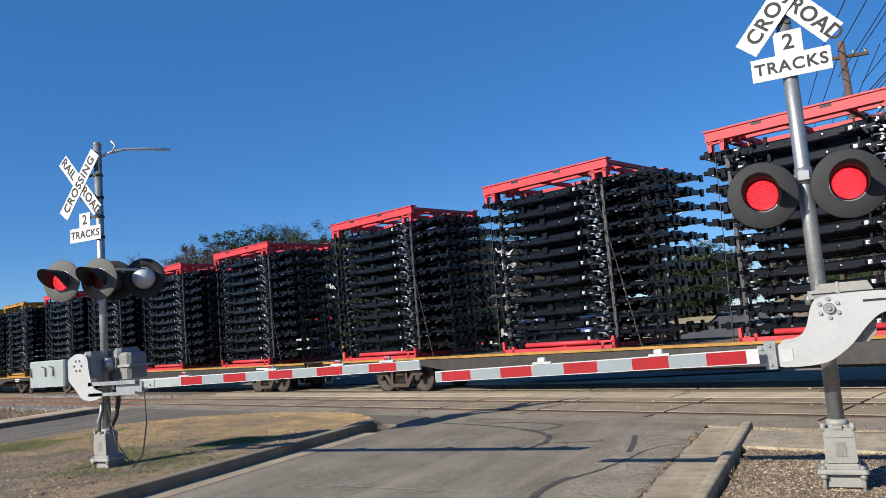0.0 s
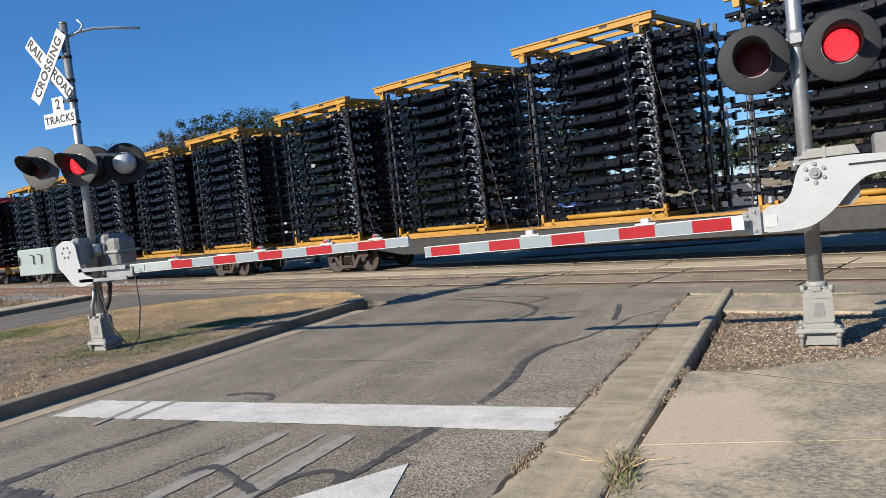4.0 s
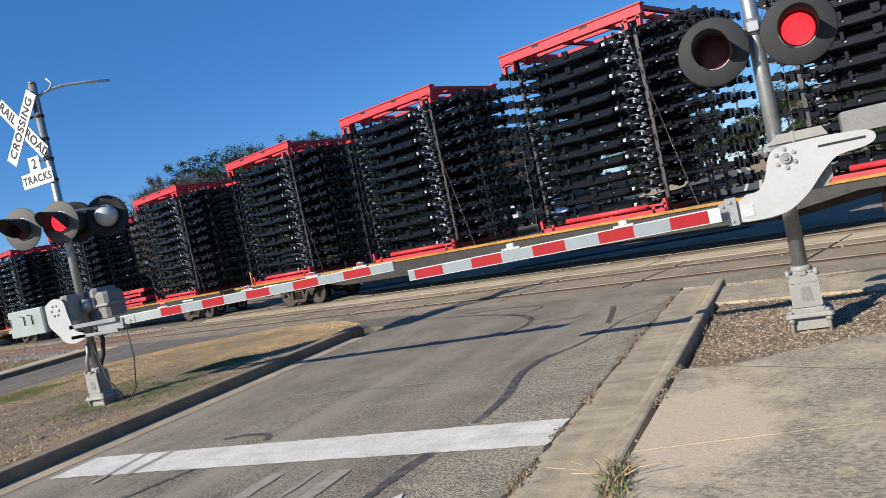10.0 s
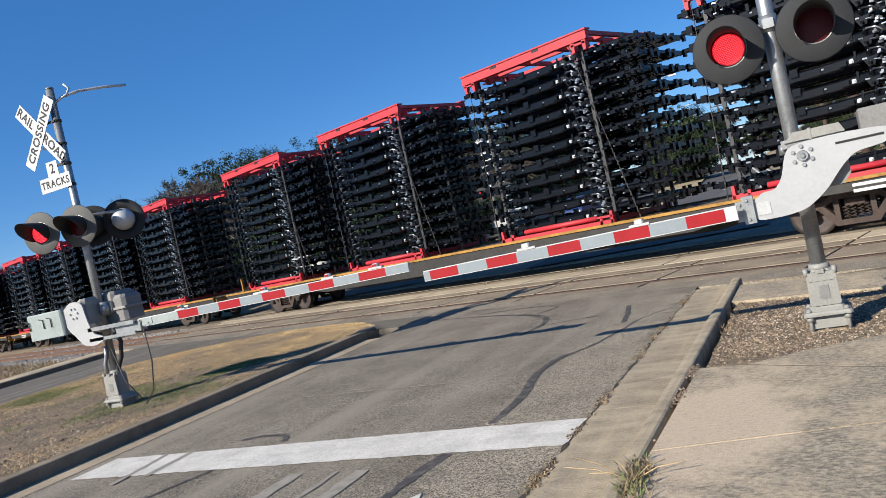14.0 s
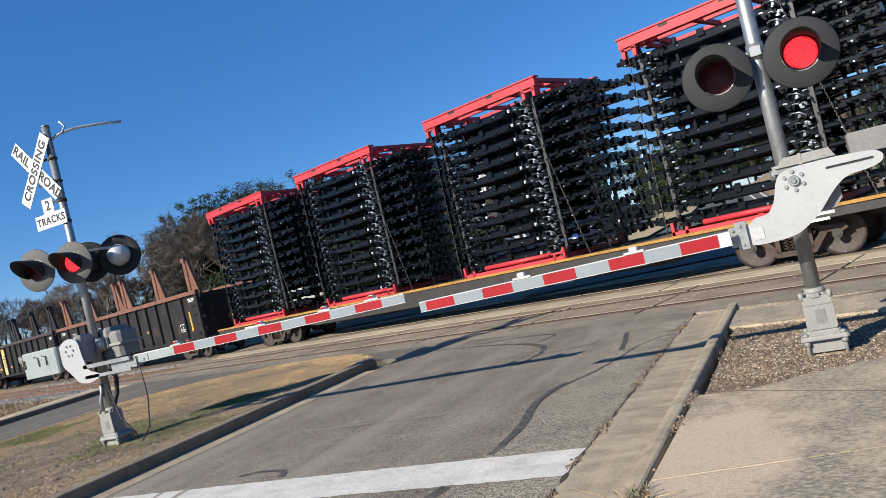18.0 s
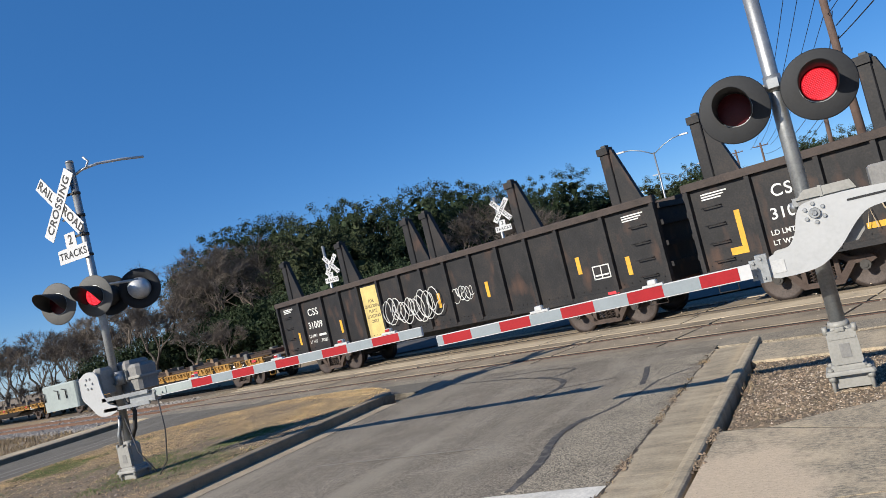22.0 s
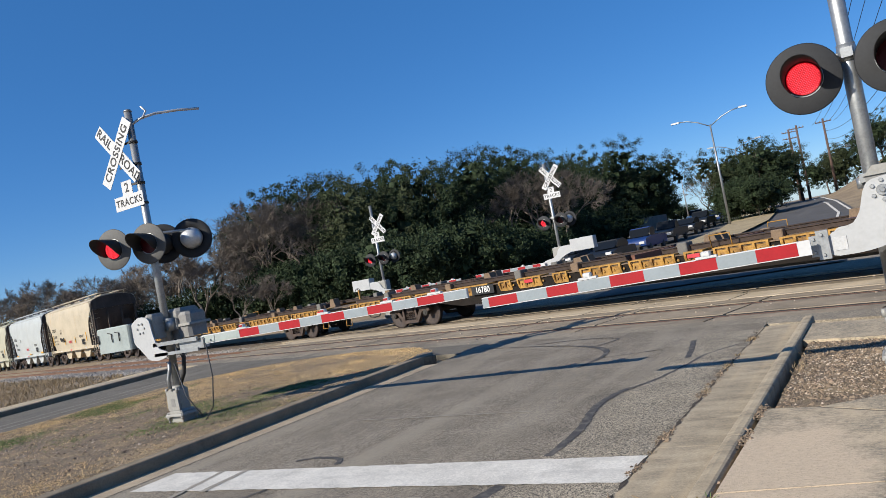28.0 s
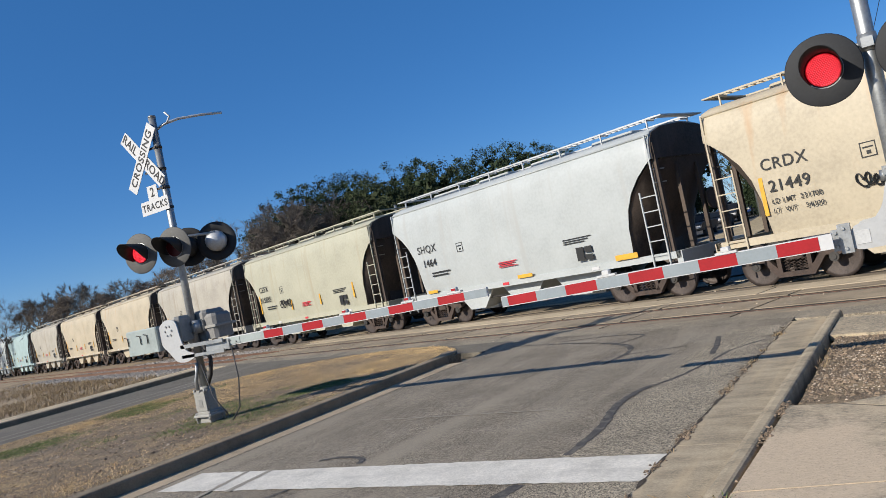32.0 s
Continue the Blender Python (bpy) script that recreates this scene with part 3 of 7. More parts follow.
def along(y0, s0, s1, o0, o1, z0, z1, material, parent, name="crossing_slab"):
    """A slab from s0 to s1 along the tracks and o0 to o1 across them."""
    poly = []
    for s, o in ((s0, o0), (s1, o0), (s1, o1), (s0, o1)):
        poly.append((s * TDX - o * TDY, y0 + s * TDY + o * TDX))
    return part(name, Mesh().prism(poly, z0, z1, "z"), material, parent)


for y0, outer in ((NEAR_Y, 1.55), (TRACK_Y, 1.35)):
    for s in range(-24, 9, 3):
        if s < 3:
            along(y0, s, s + 2.94, -0.56, 0.56, -0.14, RAIL_Z + 0.006, PANEL, crossing)
        along(y0, s, s + 2.94, -outer, -0.93, -0.14, RAIL_Z + 0.008, PANEL, crossing)
        along(y0, s, s + 2.94, 0.93, outer, -0.14, RAIL_Z + 0.008, PANEL if y0 == NEAR_Y else PANEL_PALE, crossing)
# added dark strips close the open grooves so these read as dark lines
for y0 in (NEAR_Y, TRACK_Y):
    for o0, o1 in ((-0.93, -0.797), (-0.713, -0.56), (0.56, 0.713), (0.797, 0.93)):
        along(y0, -24, 9, o0 + 0.004, o1 - 0.004, -0.14, RAIL_Z - 0.006, FLANGEWAY, crossing, "flangeway_rubber")
for s in range(-24, 9, 4):
    along(NEAR_Y, s, s + 3.95, 1.58, 2.5, -0.14, RAIL_Z + 0.012, PANEL_PALE, crossing)
along(NEAR_Y, -26, 9, -2.3, -1.57, -0.14, -0.008, ASPHALT_OLD, crossing, "asphalt_strip")
along(TRACK_Y, -26, 9, 1.37, 4.6, -0.14, RAIL_Z + 0.010, ASPHALT_OLD, crossing, "asphalt_strip")


def track(name, y0, s0, s1):
    """Two rails with head, web and foot, on ties and a ballast bed."""
    bed = Mesh().prism([(-2.6, -0.55), (2.6, -0.55), (1.65, -0.20), (-1.65, -0.20)], s0, s1, "x")
    base = new(name, mend(bed.data(name, STONE)))
    base.matrix_basis = on_track(0, 0, 0, y0)
    tagged(base, "railway track of rusty rails on grey ballast", "railway track", kind="structure")
    for side in (-1, 1):
        c = side * 0.755
        pr = [(-0.07, -0.18), (0.07, -0.18), (0.07, -0.165), (0.012, -0.15), (0.012, -0.05), (0.036, -0.035), (0.036, -0.004), (0.028, 0.0),
              (-0.028, 0.0), (-0.036, -0.004), (-0.036, -0.035), (-0.012, -0.05), (-0.012, -0.15), (-0.07, -0.165)]
        part("rail", Mesh().prism([(c + a, RAIL_Z + b) for a, b in pr], s0, s1, "x"), RUST if name == "track_near" else RAIL_TOP, base)
    return base


tracks = [track("track_near", NEAR_Y, -400, 60), track("track_far", TRACK_Y, -500, 60)]


# ---- crossing signals ----
def round_corner(pts, n=4):
    """Softens an outline by cutting its corners twice."""
    for _ in range(2):
        out = []
        for i, p in enumerate(pts):
            q = pts[(i + 1) % len(pts)]
            out += [(p[0] * 0.8 + q[0] * 0.2, p[1] * 0.8 + q[1] * 0.2), (p[0] * 0.2 + q[0] * 0.8, p[1] * 0.2 + q[1] * 0.8)]
        pts = out
    return pts


FLASH = 0.5955


def shared(name, build, material=None, store={}):
    """One mesh, built once and used by all alike parts."""
    if name not in store:
        me = build()
        store[name] = me if isinstance(me, bpy.types.Mesh) else mend(me.data(name, material))
    return store[name]


def hood_mesh():
    m, n, v, f = Mesh(), 24, [], []
    for i in range(n + 1):
        a = radians(-40 + 260 * i / n)
        u = math.sin(i / n * math.pi) ** 0.8
        for r, d in ((0.152, -0.005), (0.158, 0.05 + 0.34 * u), (0.152, 0.05 + 0.34 * u), (0.146, -0.005)):
            v.append((r * math.cos(a), r * math.sin(a), d))
    for i in range(n):
        f += [(i * 4 + k, i * 4 + k + 1, i * 4 + k + 5, i * 4 + k + 4) for k in range(3)]
    return m.add(v, f, True)


def led_mesh():
    """A round board: dull back, glowing face, rows of bright diodes."""
    m = Mesh().lathe([(0.0, -0.004), (0.138, -0.004), (0.138, 0.0)], 28, smooth=False)
    back = len(m.f)
    m.lathe([(0.138, 0.0), (0.0, 0.001)], 28, smooth=False)
    face = len(m.f)
    step = 0.0175
    for j in range(-8, 9):
        for i in range(-8, 9):
            x, y = (i + 0.5 * (j % 2)) * step, j * step * 0.87
            if x * x + y * y < 0.130 ** 2:
                r = 0.0062
                m.add([(x - r, y, 0.004), (x, y - r, 0.004), (x + r, y, 0.004), (x, y + r, 0.004)], [(0, 1, 2, 3)])
    m.v = [(x, y - 0.138, z) for x, y, z in m.v]
    me = m.data("led_board", BLACK)
    me.materials.append(LED_GLOW)
    me.materials.append(LED_ON)
    for i, p in enumerate(me.polygons):
        p.material_index = 0 if i < back else 1 if i < face else 2
    return me


flashers = []


def flasher(parent, x, z, y, turn, phase, size=1.0, disc=None, late=False):
    """A flashing lamp: housing, round background, hood, lens, and a board of LEDs that draws back behind the lens when dark."""
    at = pose(x, y, z, 90, 0, turn) @ Matrix.Scale(size, 4)
    house = shared("housing%s" % (phase is None), lambda: Mesh().lathe([(0.0, -0.24), (0.06, -0.235), (0.12, -0.20), (0.155, -0.13), (0.165, -0.02), (0.15, -0.01)], 24), SILVER if phase is None else BLACK)
    h = part("flasher", house, None, parent, at=pose(x, y, z, 90, 0, turn))
    h.scale = (size, size, size)
    part("background", shared("background%s" % (disc is None), lambda: Mesh().lathe([(0.148, 0.003), (0.296, 0.003), (0.305, -0.004), (0.298, -0.010), (0.148, -0.010), (0.148, 0.003)], 48), disc or DISC_GREY), None, h, "dull grey round background" if disc else "dull black round background")
    part("hood", shared("hood", hood_mesh, BLACK), None, h, "black hood over the lens")
    part("lens", shared("lens", lambda: Mesh().lathe([(0.0, 0.006), (0.08, 0.004), (0.146, -0.006)], 28), LENS_RED), None, h, "dark red lens")
    part("rim", shared("rim", lambda: Mesh().lathe([(0.146, 0.0), (0.153, 0.006), (0.158, 0.0)], 28), GALV), None, h)
    if phase in (0, 1):
        b = part("led_board", shared("led_board", led_mesh), None, h, "red LED board", at=pose(0, 0.138, 0.012))
        flashers.append((b, phase, late))
    return h


def bolts(parent, places, r=0.02, d=0.018):
    for x, y, z in places:
        part("bolt", shared("bolt%g" % r, lambda: Mesh().tube([(0, 0, 0), (0, -d, 0)], [r, r * 0.8], 6), GALV), None, parent, at=pose(x, y, z))


def crossing_signal(at, label, spec):
    """A mast with crossbuck, track sign and flashing lamps."""
    t = thing("crossing_signal", at, label, "crossing signal", "crossing signals")
    h, fine = spec["height"], spec.get("fine", True)
    part("mast", Mesh().tube([(0, 0, 0.3), (0, 0, h)], spec.get("r", 0.062), 18).tube([(0, 0, h), (0, 0, h + 0.03)], [spec.get("r", 0.062) + 0.006, 0.055], 18), GALV, t)
    base = part("base", Mesh().box(-0.215, 0.215, -0.19, 0.19, 0.11, 0.15, bevel=0.02).box(-0.15, 0.15, -0.12, 0.12, -0.02, 0.11).box(-0.155, 0.155, -0.15, 0.15, 0.15, 0.20, bevel=0.02).box(-0.118, 0.118, -0.11, 0.12, 0.20, 0.55, bevel=0.03)
                .tube([(0, 0, 0.54), (0, 0, 0.60)], [0.105, 0.09], 16), GREY_BOX, t, "grey cast base with a junction box")
    part("footing", Mesh().box(-0.20, 0.20, -0.17, 0.17, -0.09, -0.04, bevel=0.02), CURB, t, "pale concrete footing")
    for a in (-0.165, 0.165):
        for b in (-0.14, 0.14):
            part("anchor_bolt", shared("anchor", lambda: Mesh().tube([(0, 0, -0.10), (0, 0, 0.14)], 0.018, 8).tube([(0, 0, 0.11), (0, 0, 0.130)], 0.030, 6).tube([(0, 0, 0.02), (0, 0, 0.07)], 0.034, 8), GREY_BOX), None, base, at=pose(a, b, 0.04))
    cover = part("junction_cover", Mesh().prism([(-0.120, 0.205), (0.120, 0.205), (0.137, 0.225), (0.128, 0.505), (0.108, 0.53), (-0.108, 0.53), (-0.128, 0.505), (-0.137, 0.225)], -0.150, -0.108), GREY_BOX, base, "grey cover with a maker's plate")
    part("plate", Mesh().box(-0.04, 0.05, -0.155, -0.150, 0.27, 0.40), HOUSING, cover)
    part("rib", Mesh().box(-0.115, 0.115, -0.157, -0.148, 0.445, 0.46).box(-0.04, 0.04, -0.165, -0.11, 0.52, 0.555, bevel=0.006), GREY_BOX, cover)
    for a in (-0.125, 0.125):
        part("latch", Mesh().tube([(a, -0.13, 0.50), (a, -0.13, 0.575)], 0.024, 8), GREY_BOX, cover)
    if spec.get("turn"):
        part("conduit", Mesh().tube([(-0.07, -0.1, 0.56), (-0.07, -0.1, 0.72), (-0.03, -0.08, 0.85), (-0.01, -0.07, 1.0)], 0.03, 8), GALV, t)
    bz, bx = spec["buck"]
    tilt = 50
    for k, words in ((1, ("CROSSING", "")), (-1, ("RAIL", "ROAD"))):
        k2 = spec.get("blade", 1.0)
        blade = part("blade", Mesh().box(-0.63, 0.63, -0.004, 0.004, -0.118, 0.118), SIGN_WHITE, t, "white crossbuck blade with black letters",
                     at=pose(bx, -0.095 - 0.012 * (k == 1), bz) @ pose(0, 0, 0, 0, -tilt * k, 0) @ Matrix.Scale(k2, 4))
        for word, off, gap in ((words[0], -0.40 if words[1] else 0, 1.05 if words[1] else 1.12), (words[1], 0.40, 1.05)):
            if word:
                part("lettering", lettering(word, 0.205, SIGN_BLACK, spacing=gap, bold=0.004), None, blade, at=pose(off, -0.006, 0))
    sz, sx = spec["sign"]
    sign = part("track_sign", Mesh().prism([(-0.365, 0), (0.365, 0), (0.365, 0.235), (0.13, 0.235), (0.13, 0.47), (-0.13, 0.47), (-0.13, 0.235), (-0.365, 0.235)], -0.004, 0.004),
                SIGN_WHITE, t, "white sign with black letters", at=pose(sx, -0.085, sz))
    part("lettering", lettering("TRACKS", 0.165, SIGN_BLACK, spacing=1.15, bold=0.003), None, sign, at=pose(0, -0.006, 0.115))
    part("lettering", lettering("2", 0.22, SIGN_BLACK, bold=0.003), None, sign, at=pose(0, -0.006, 0.35))
    for z in (bz + 0.12, bz - 0.25, sz + 0.04, sz + 0.38):
        part("clamp", Mesh().tube([(0, 0, z - 0.02), (0, 0, z + 0.02)], 0.074, 12).box(min(bx, 0) - 0.03, max(bx, 0) + 0.03, -0.075, -0.060, z - 0.018, z + 0.018), STEEL_DARK, t)
    lz, turn = spec["lamp_z"], spec.get("turn", 0)
    way = pose(0, 0, 0, 0, 0, turn)
    arm = Mesh().tube([way @ Vector((spec["arm"][0], 0, lz + 0.13)), way @ Vector((-0.1, 0, lz + 0.16)), way @ Vector((0.1, 0, lz + 0.16)), way @ Vector((spec["arm"][1], 0, lz + 0.13))], 0.024, 8)
    arm.tube([(0, 0, lz + 0.08), (0, 0, lz + 0.24)], 0.085, 12).box(-0.05, 0.05, -0.11, -0.05, lz + 0.11, lz + 0.2)
    part("crossarm", arm, GALV, t)
    for x, y, back, phase in spec["lamps"]:
        p = way @ Vector((x, y, lz))
        flasher(t, p.x, p.z, p.y, turn + 180 if back else spec.get("aim", turn), phase, spec.get("size", 1.0), None if back else spec.get("disc"), spec.get("late", False))
    return t


signal_east = crossing_signal(pose(-0.14, 8.2, 0.09), "grey steel crossing signal with red flashers beside the kerb",
    dict(r=0.072, height=5.10, buck=(4.79, 0.03), sign=(3.97, 0.02), lamp_z=2.81, size=1.09, arm=(-0.42, 0.40), lamps=[(-0.385, -0.20, False, 0), (0.375, -0.20, False, 1)]))
signal_west = crossing_signal(pose(-10.52, 8.44, 0.13), "grey steel crossing signal with red flashers on the median",
    dict(height=5.22, buck=(4.58, -0.33), sign=(3.63, -0.25), lamp_z=2.97, turn=38, aim=14, disc=DISC_FADED, size=1.1, late=True, arm=(-0.62, 0.66),
         lamps=[(-0.553, -0.2, False, 0), (-0.0, -0.2, False, 1), (0.62, 0.2, True, None), (0.12, 0.28, True, 2)]))
signal_north = crossing_signal(pose(-12.0, 29.4, 0.0), "grey crossing signal with red flashers beyond the tracks",
    dict(blade=0.9, height=5.2, buck=(4.62, 0.22), sign=(3.75, 0.15), lamp_z=2.81, arm=(-0.5, 0.5), lamps=[(-0.385, -0.2, False, 0), (0.375, -0.2, False, 1), (0.6, 0.2, True, None)]))
signal_north_west = crossing_signal(pose(-20.4, 28.5, 0.0), "grey crossing signal with red flashers beyond the far lanes",
    dict(blade=0.85, height=5.2, buck=(4.3, 0.30), sign=(3.5, 0.16), lamp_z=2.75, arm=(-0.5, 0.5), lamps=[(-0.385, -0.2, False, 0), (0.375, -0.2, False, 1), (0.7, 0.2, True, None)]))

# a bent bracket at the head of the median's mast
part("bracket", Mesh().tube([(0.0, 0, 4.98), (0.10, 0.12, 5.08), (0.22, 0.35, 5.16), (0.40, 0.70, 5.20), (0.60, 1.0, 5.20)], 0.022, 8)
     .tube([(0.06, 0.05, 5.03), (0.16, 0.16, 5.10), (0.20, 0.20, 5.20), (0.16, 0.14, 5.28)], 0.018, 8), SILVER, signal_west)


# the east gate's machine: S-shaped white arms on a pivot, housing behind, counterweight
gate_machine = thing("gate_machine", pose(-0.14, 8.2, 0.09), "white S-shaped gate arm holder with a grey machine housing", "gate machine", "gate machines")
S_PLATE = [(-0.42, 1.37), (-0.44, 1.15), (-0.17, 1.15), (0.02, 1.18), (0.20, 1.31), (0.36, 1.50), (0.48, 1.60), (0.70, 1.62), (0.79, 1.66), (0.80, 1.72), (0.74, 1.77), (0.40, 1.79), (0.10, 1.785), (-0.04, 1.76), (-0.09, 1.68), (-0.14, 1.50), (-0.24, 1.38)]
for y0, nm in ((-0.555, "arm_plate"), (0.16, "arm_plate")):
    pl = part(nm, Mesh().prism(round_corner(S_PLATE), y0, y0 + 0.022), WHITE, gate_machine, "white painted steel arm plate")
    if y0 < 0:
        bolts(pl, [(0.065 + 0.085 * math.cos(radians(30 + 60 * k)), y0, 1.66 + 0.085 * math.sin(radians(30 + 60 * k))) for k in range(6)])
        part("pivot", Mesh().tube([(0.065, y0, 1.66), (0.065, y0 - 0.03, 1.66)], [0.05, 0.045], 16).tube([(0.065, y0 - 0.03, 1.66), (0.065, y0 - 0.05, 1.66)], [0.025, 0.02], 6), GALV, pl)
        part("slot", Mesh().box(0.34, 0.72, y0 - 0.004, y0 + 0.001, 1.695, 1.715), BLACK, pl)
        part("maker_plate", Mesh().box(-0.39, -0.28, y0 - 0.006, y0, 1.20, 1.32), SILVER, pl)
hs = part("housing", Mesh().prism([(-0.05, 1.32), (0.35, 1.34), (0.42, 1.42), (0.42, 1.80), (0.36, 1.87), (0.02, 1.87), (-0.05, 1.80)], -0.46, 0.1), HOUSING, gate_machine, "machine housing in a darkened grey")
part("lid", Mesh().prism([(-0.07, 1.80), (0.44, 1.80), (0.40, 1.885), (0.02, 1.885)], -0.48, 0.12), GREY_BOX, hs, "grey housing lid")
part("rib", Mesh().box(0.14, 0.17, -0.485, 0.125, 1.79, 1.895, bevel=0.005), GREY_BOX, hs)
part("mount", Mesh().box(-0.10, 0.10, -0.30, 0.10, 1.45, 1.55).box(-0.10, 0.10, -0.30, 0.10, 1.75, 1.83).tube([(-0.09, -0.14, 1.70), (-0.09, -0.14, 1.80)], 0.045, 10), GALV, gate_machine)
# the dark grey carries the shade that the counterweight hangs in
part("counterweight", Mesh().box(0.56, 1.0, -0.50, -0.12, 1.76, 1.96, bevel=0.02), HOUSING, gate_machine, "counterweight with its shade in the grey colour")
part("arm_clamp", Mesh().box(-0.52, -0.42, -0.59, -0.50, 1.14, 1.40).box(-0.58, -0.50, -0.57, -0.52, 1.17, 1.36), GALV, gate_machine)
bolts(gate_machine, [(-0.475, -0.59, 1.18), (-0.475, -0.59, 1.36), (-0.545, -0.57, 1.21), (-0.545, -0.57, 1.33)], 0.016)

# the west gate's machine
gm = thing("gate_machine", pose(-10.43, 8.44, 0.12), "white gate arm holder with a pale counterweight box", "gate machine", "gate machines")
part("counterweight", Mesh().box(-1.36, -0.52, -0.42, -0.02, 1.33, 1.75, bevel=0.02), BOX_PALE, gm, "pale grey-green counterweight box")
for x in (-1.30, -0.95, -0.76):
    part("hook", Mesh().tube([(x, -0.435, 1.50), (x, -0.435, 1.64), (x - 0.09, -0.435, 1.66)], 0.009, 6), STEEL_DARK, gm)
for y0 in (-0.36, 0.14):
    part("arm_plate", Mesh().prism(round_corner([(-0.55, 1.70), (-0.50, 1.40), (-0.36, 1.28), (-0.20, 1.10), (0.02, 1.07), (0.25, 1.12), (0.28, 1.20), (0.06, 1.26), (-0.02, 1.5), (-0.05, 1.78), (-0.30, 1.83)]), y0, y0 + 0.02), WHITE, gm, "white painted steel arm plate")
bolts(gm, [(-0.27 + 0.085 * math.cos(radians(60 * k)), -0.36, 1.63 + 0.085 * math.sin(radians(60 * k))) for k in range(6)])
# shadow side behind the mast, painted as a darker grey
hs = part("housing", Mesh().box(-0.20, 0.14, 0.08, 0.55, 1.36, 1.86, bevel=0.05).box(0.08, 0.36, 0.08, 0.48, 1.36, 1.78, bevel=0.05), HOUSING, gm, "machine housing in a darkened grey")
part("cover", Mesh().box(-0.24, -0.06, -0.33, 0.07, 1.42, 1.84, bevel=0.05), GREY_BOX, hs, "grey cast cover")
part("flange", Mesh().box(0.02, 0.40, 0.05, 0.51, 1.55, 1.59, bevel=0.01), GREY_BOX, hs)
part("mast_clamp", Mesh().tube([(0, 0, 1.50), (0, 0, 1.72)], 0.085, 14).box(-0.12, 0.12, 0.03, 0.10, 1.52, 1.70), GALV, gm)
bolts(gm, [(x, -0.085, z) for x in (-0.04, 0.04) for z in (1.54, 1.68)], 0.014)
part("arm_bracket", Mesh().box(-0.05, 0.98, -0.36, -0.33, 1.30, 1.36).box(-0.05, 0.98, -0.36, -0.33, 1.14, 1.19).box(0.5, 1.05, -0.30, -0.18, 1.17, 1.33), GALV, gm)
part("conduit", Mesh().tube([(0.1, -0.05, 1.35), (0.25, -0.05, 1.05), (0.18, -0.05, 0.8), (0.05, -0.05, 0.62)], 0.035, 8), STEEL_DARK, gm)
part("cable", Mesh().tube([(1.1, -0.3, 1.2), (1.12, -0.3, 0.7), (1.02, -0.3, 0.25), (0.8, -0.3, 0.05)], 0.010, 6).tube([(0.3, -0.3, 1.0), (0.45, -0.3, 0.45), (0.75, -0.3, 0.12)], 0.010, 6), WIRE, gm)
for at, sgn in ((pose(-12.0, 29.4, 0.0), 1), (pose(-20.4, 28.5, 0.0), -1)):
    g2 = thing("gate_machine", at, "white gate arm holder beyond the tracks", "gate machine", "gate machines")
    part("arm_plate", Mesh().prism([(sgn * x, z) for x, z in round_corner([(-0.7, 1.25), (-0.7, 1.05), (-0.2, 1.05), (0.25, 1.35), (0.75, 1.5), (0.75, 1.75), (0.1, 1.75), (-0.1, 1.35)])], -0.30, -0.27), WHITE, g2)
    part("counterweight", Mesh().box(min(sgn * 0.6, sgn * 1.6), max(sgn * 0.6, sgn * 1.6), -0.32, 0.1, 1.45, 1.95, bevel=0.02), WHITE, g2)
    part("housing", Mesh().box(-0.25, 0.25, -0.25, 0.15, 1.2, 1.75, bevel=0.05), GREY_BOX, g2)


def crossing_gate(at, length, stripe, lamps, label, step=0.352):
    """A tapered gate arm with red and grey-white sheeting and small lamps, along +x from its root."""
    t = thing("crossing_gate", at, label, "crossing gate", "crossing gates")
    d0, d1 = 0.118, 0.10
    part("arm", Mesh().prism([(0, -d0 / 2 - 0.009), (length, -d1 / 2 - 0.009), (length, d1 / 2 + 0.009), (0, d0 / 2 + 0.009)], -0.02, 0.02), SIGN_WHITE, t)
    x, red = stripe
    while x < length - 0.02:
        e = min(x + step, length - 0.004)
        a, b = d0 + (d1 - d0) * x / length, d0 + (d1 - d0) * e / length
        for y in (-0.0235, 0.0225):
            part("sheeting", Mesh().prism([(x, -a / 2), (e, -b / 2), (e, b / 2), (x, a / 2)], y, y + 0.001), RED_SHEET if red else GREY_SHEET, t, "red reflective sheeting" if red else "grey-white reflective sheeting")
        x, red = e, not red
    for x in lamps:
        l = part("arm_lamp", Mesh().box(x - 0.10, x + 0.10, -0.03, 0.03, 0.062, 0.085).box(x - 0.045, x + 0.045, -0.035, 0.035, 0.085, 0.13, bevel=0.012), SILVER, t, "small lamp on a grey bracket")
        part("lens", Mesh().box(x - 0.032, x + 0.032, -0.039, -0.035, 0.092, 0.122), RED_SHEET, l)
    return t


gate_east = crossing_gate(pose(-0.70, 7.5, 1.365, 0, 0.6, 180), 3.36, (0.11, True), [0.9, 2.1], "striped gate arm lowered across the near lanes")
gate_west = crossing_gate(pose(-9.45, 8.2, 1.405, 0, -0.4, 0), 4.82, (0.84, True), [0.9, 2.5, 3.6, 4.35], "long striped gate arm lowered across the near lanes", 0.405)
part("root", Mesh().box(-0.02, 0.84, -0.026, 0.026, -0.055, 0.055).box(0.02, 0.30, -0.034, -0.026, -0.05, 0.05), BOX_PALE, gate_west, "pale grey-green arm root")
bolts(gate_west, [(0.08, -0.034, 0.02), (0.22, -0.034, -0.02)], 0.014)
crossing_gate(pose(-12.6, 29.0, 1.15, 0, 0, 180), 3.3, (0.2, True), [1.0, 2.4], "striped gate arm lowered beyond the tracks")
crossing_gate(pose(-19.8, 28.2, 1.15, 0, 0, 0), 3.6, (0.2, True), [0.8, 2.0, 3.2], "striped gate arm lowered beyond the tracks")


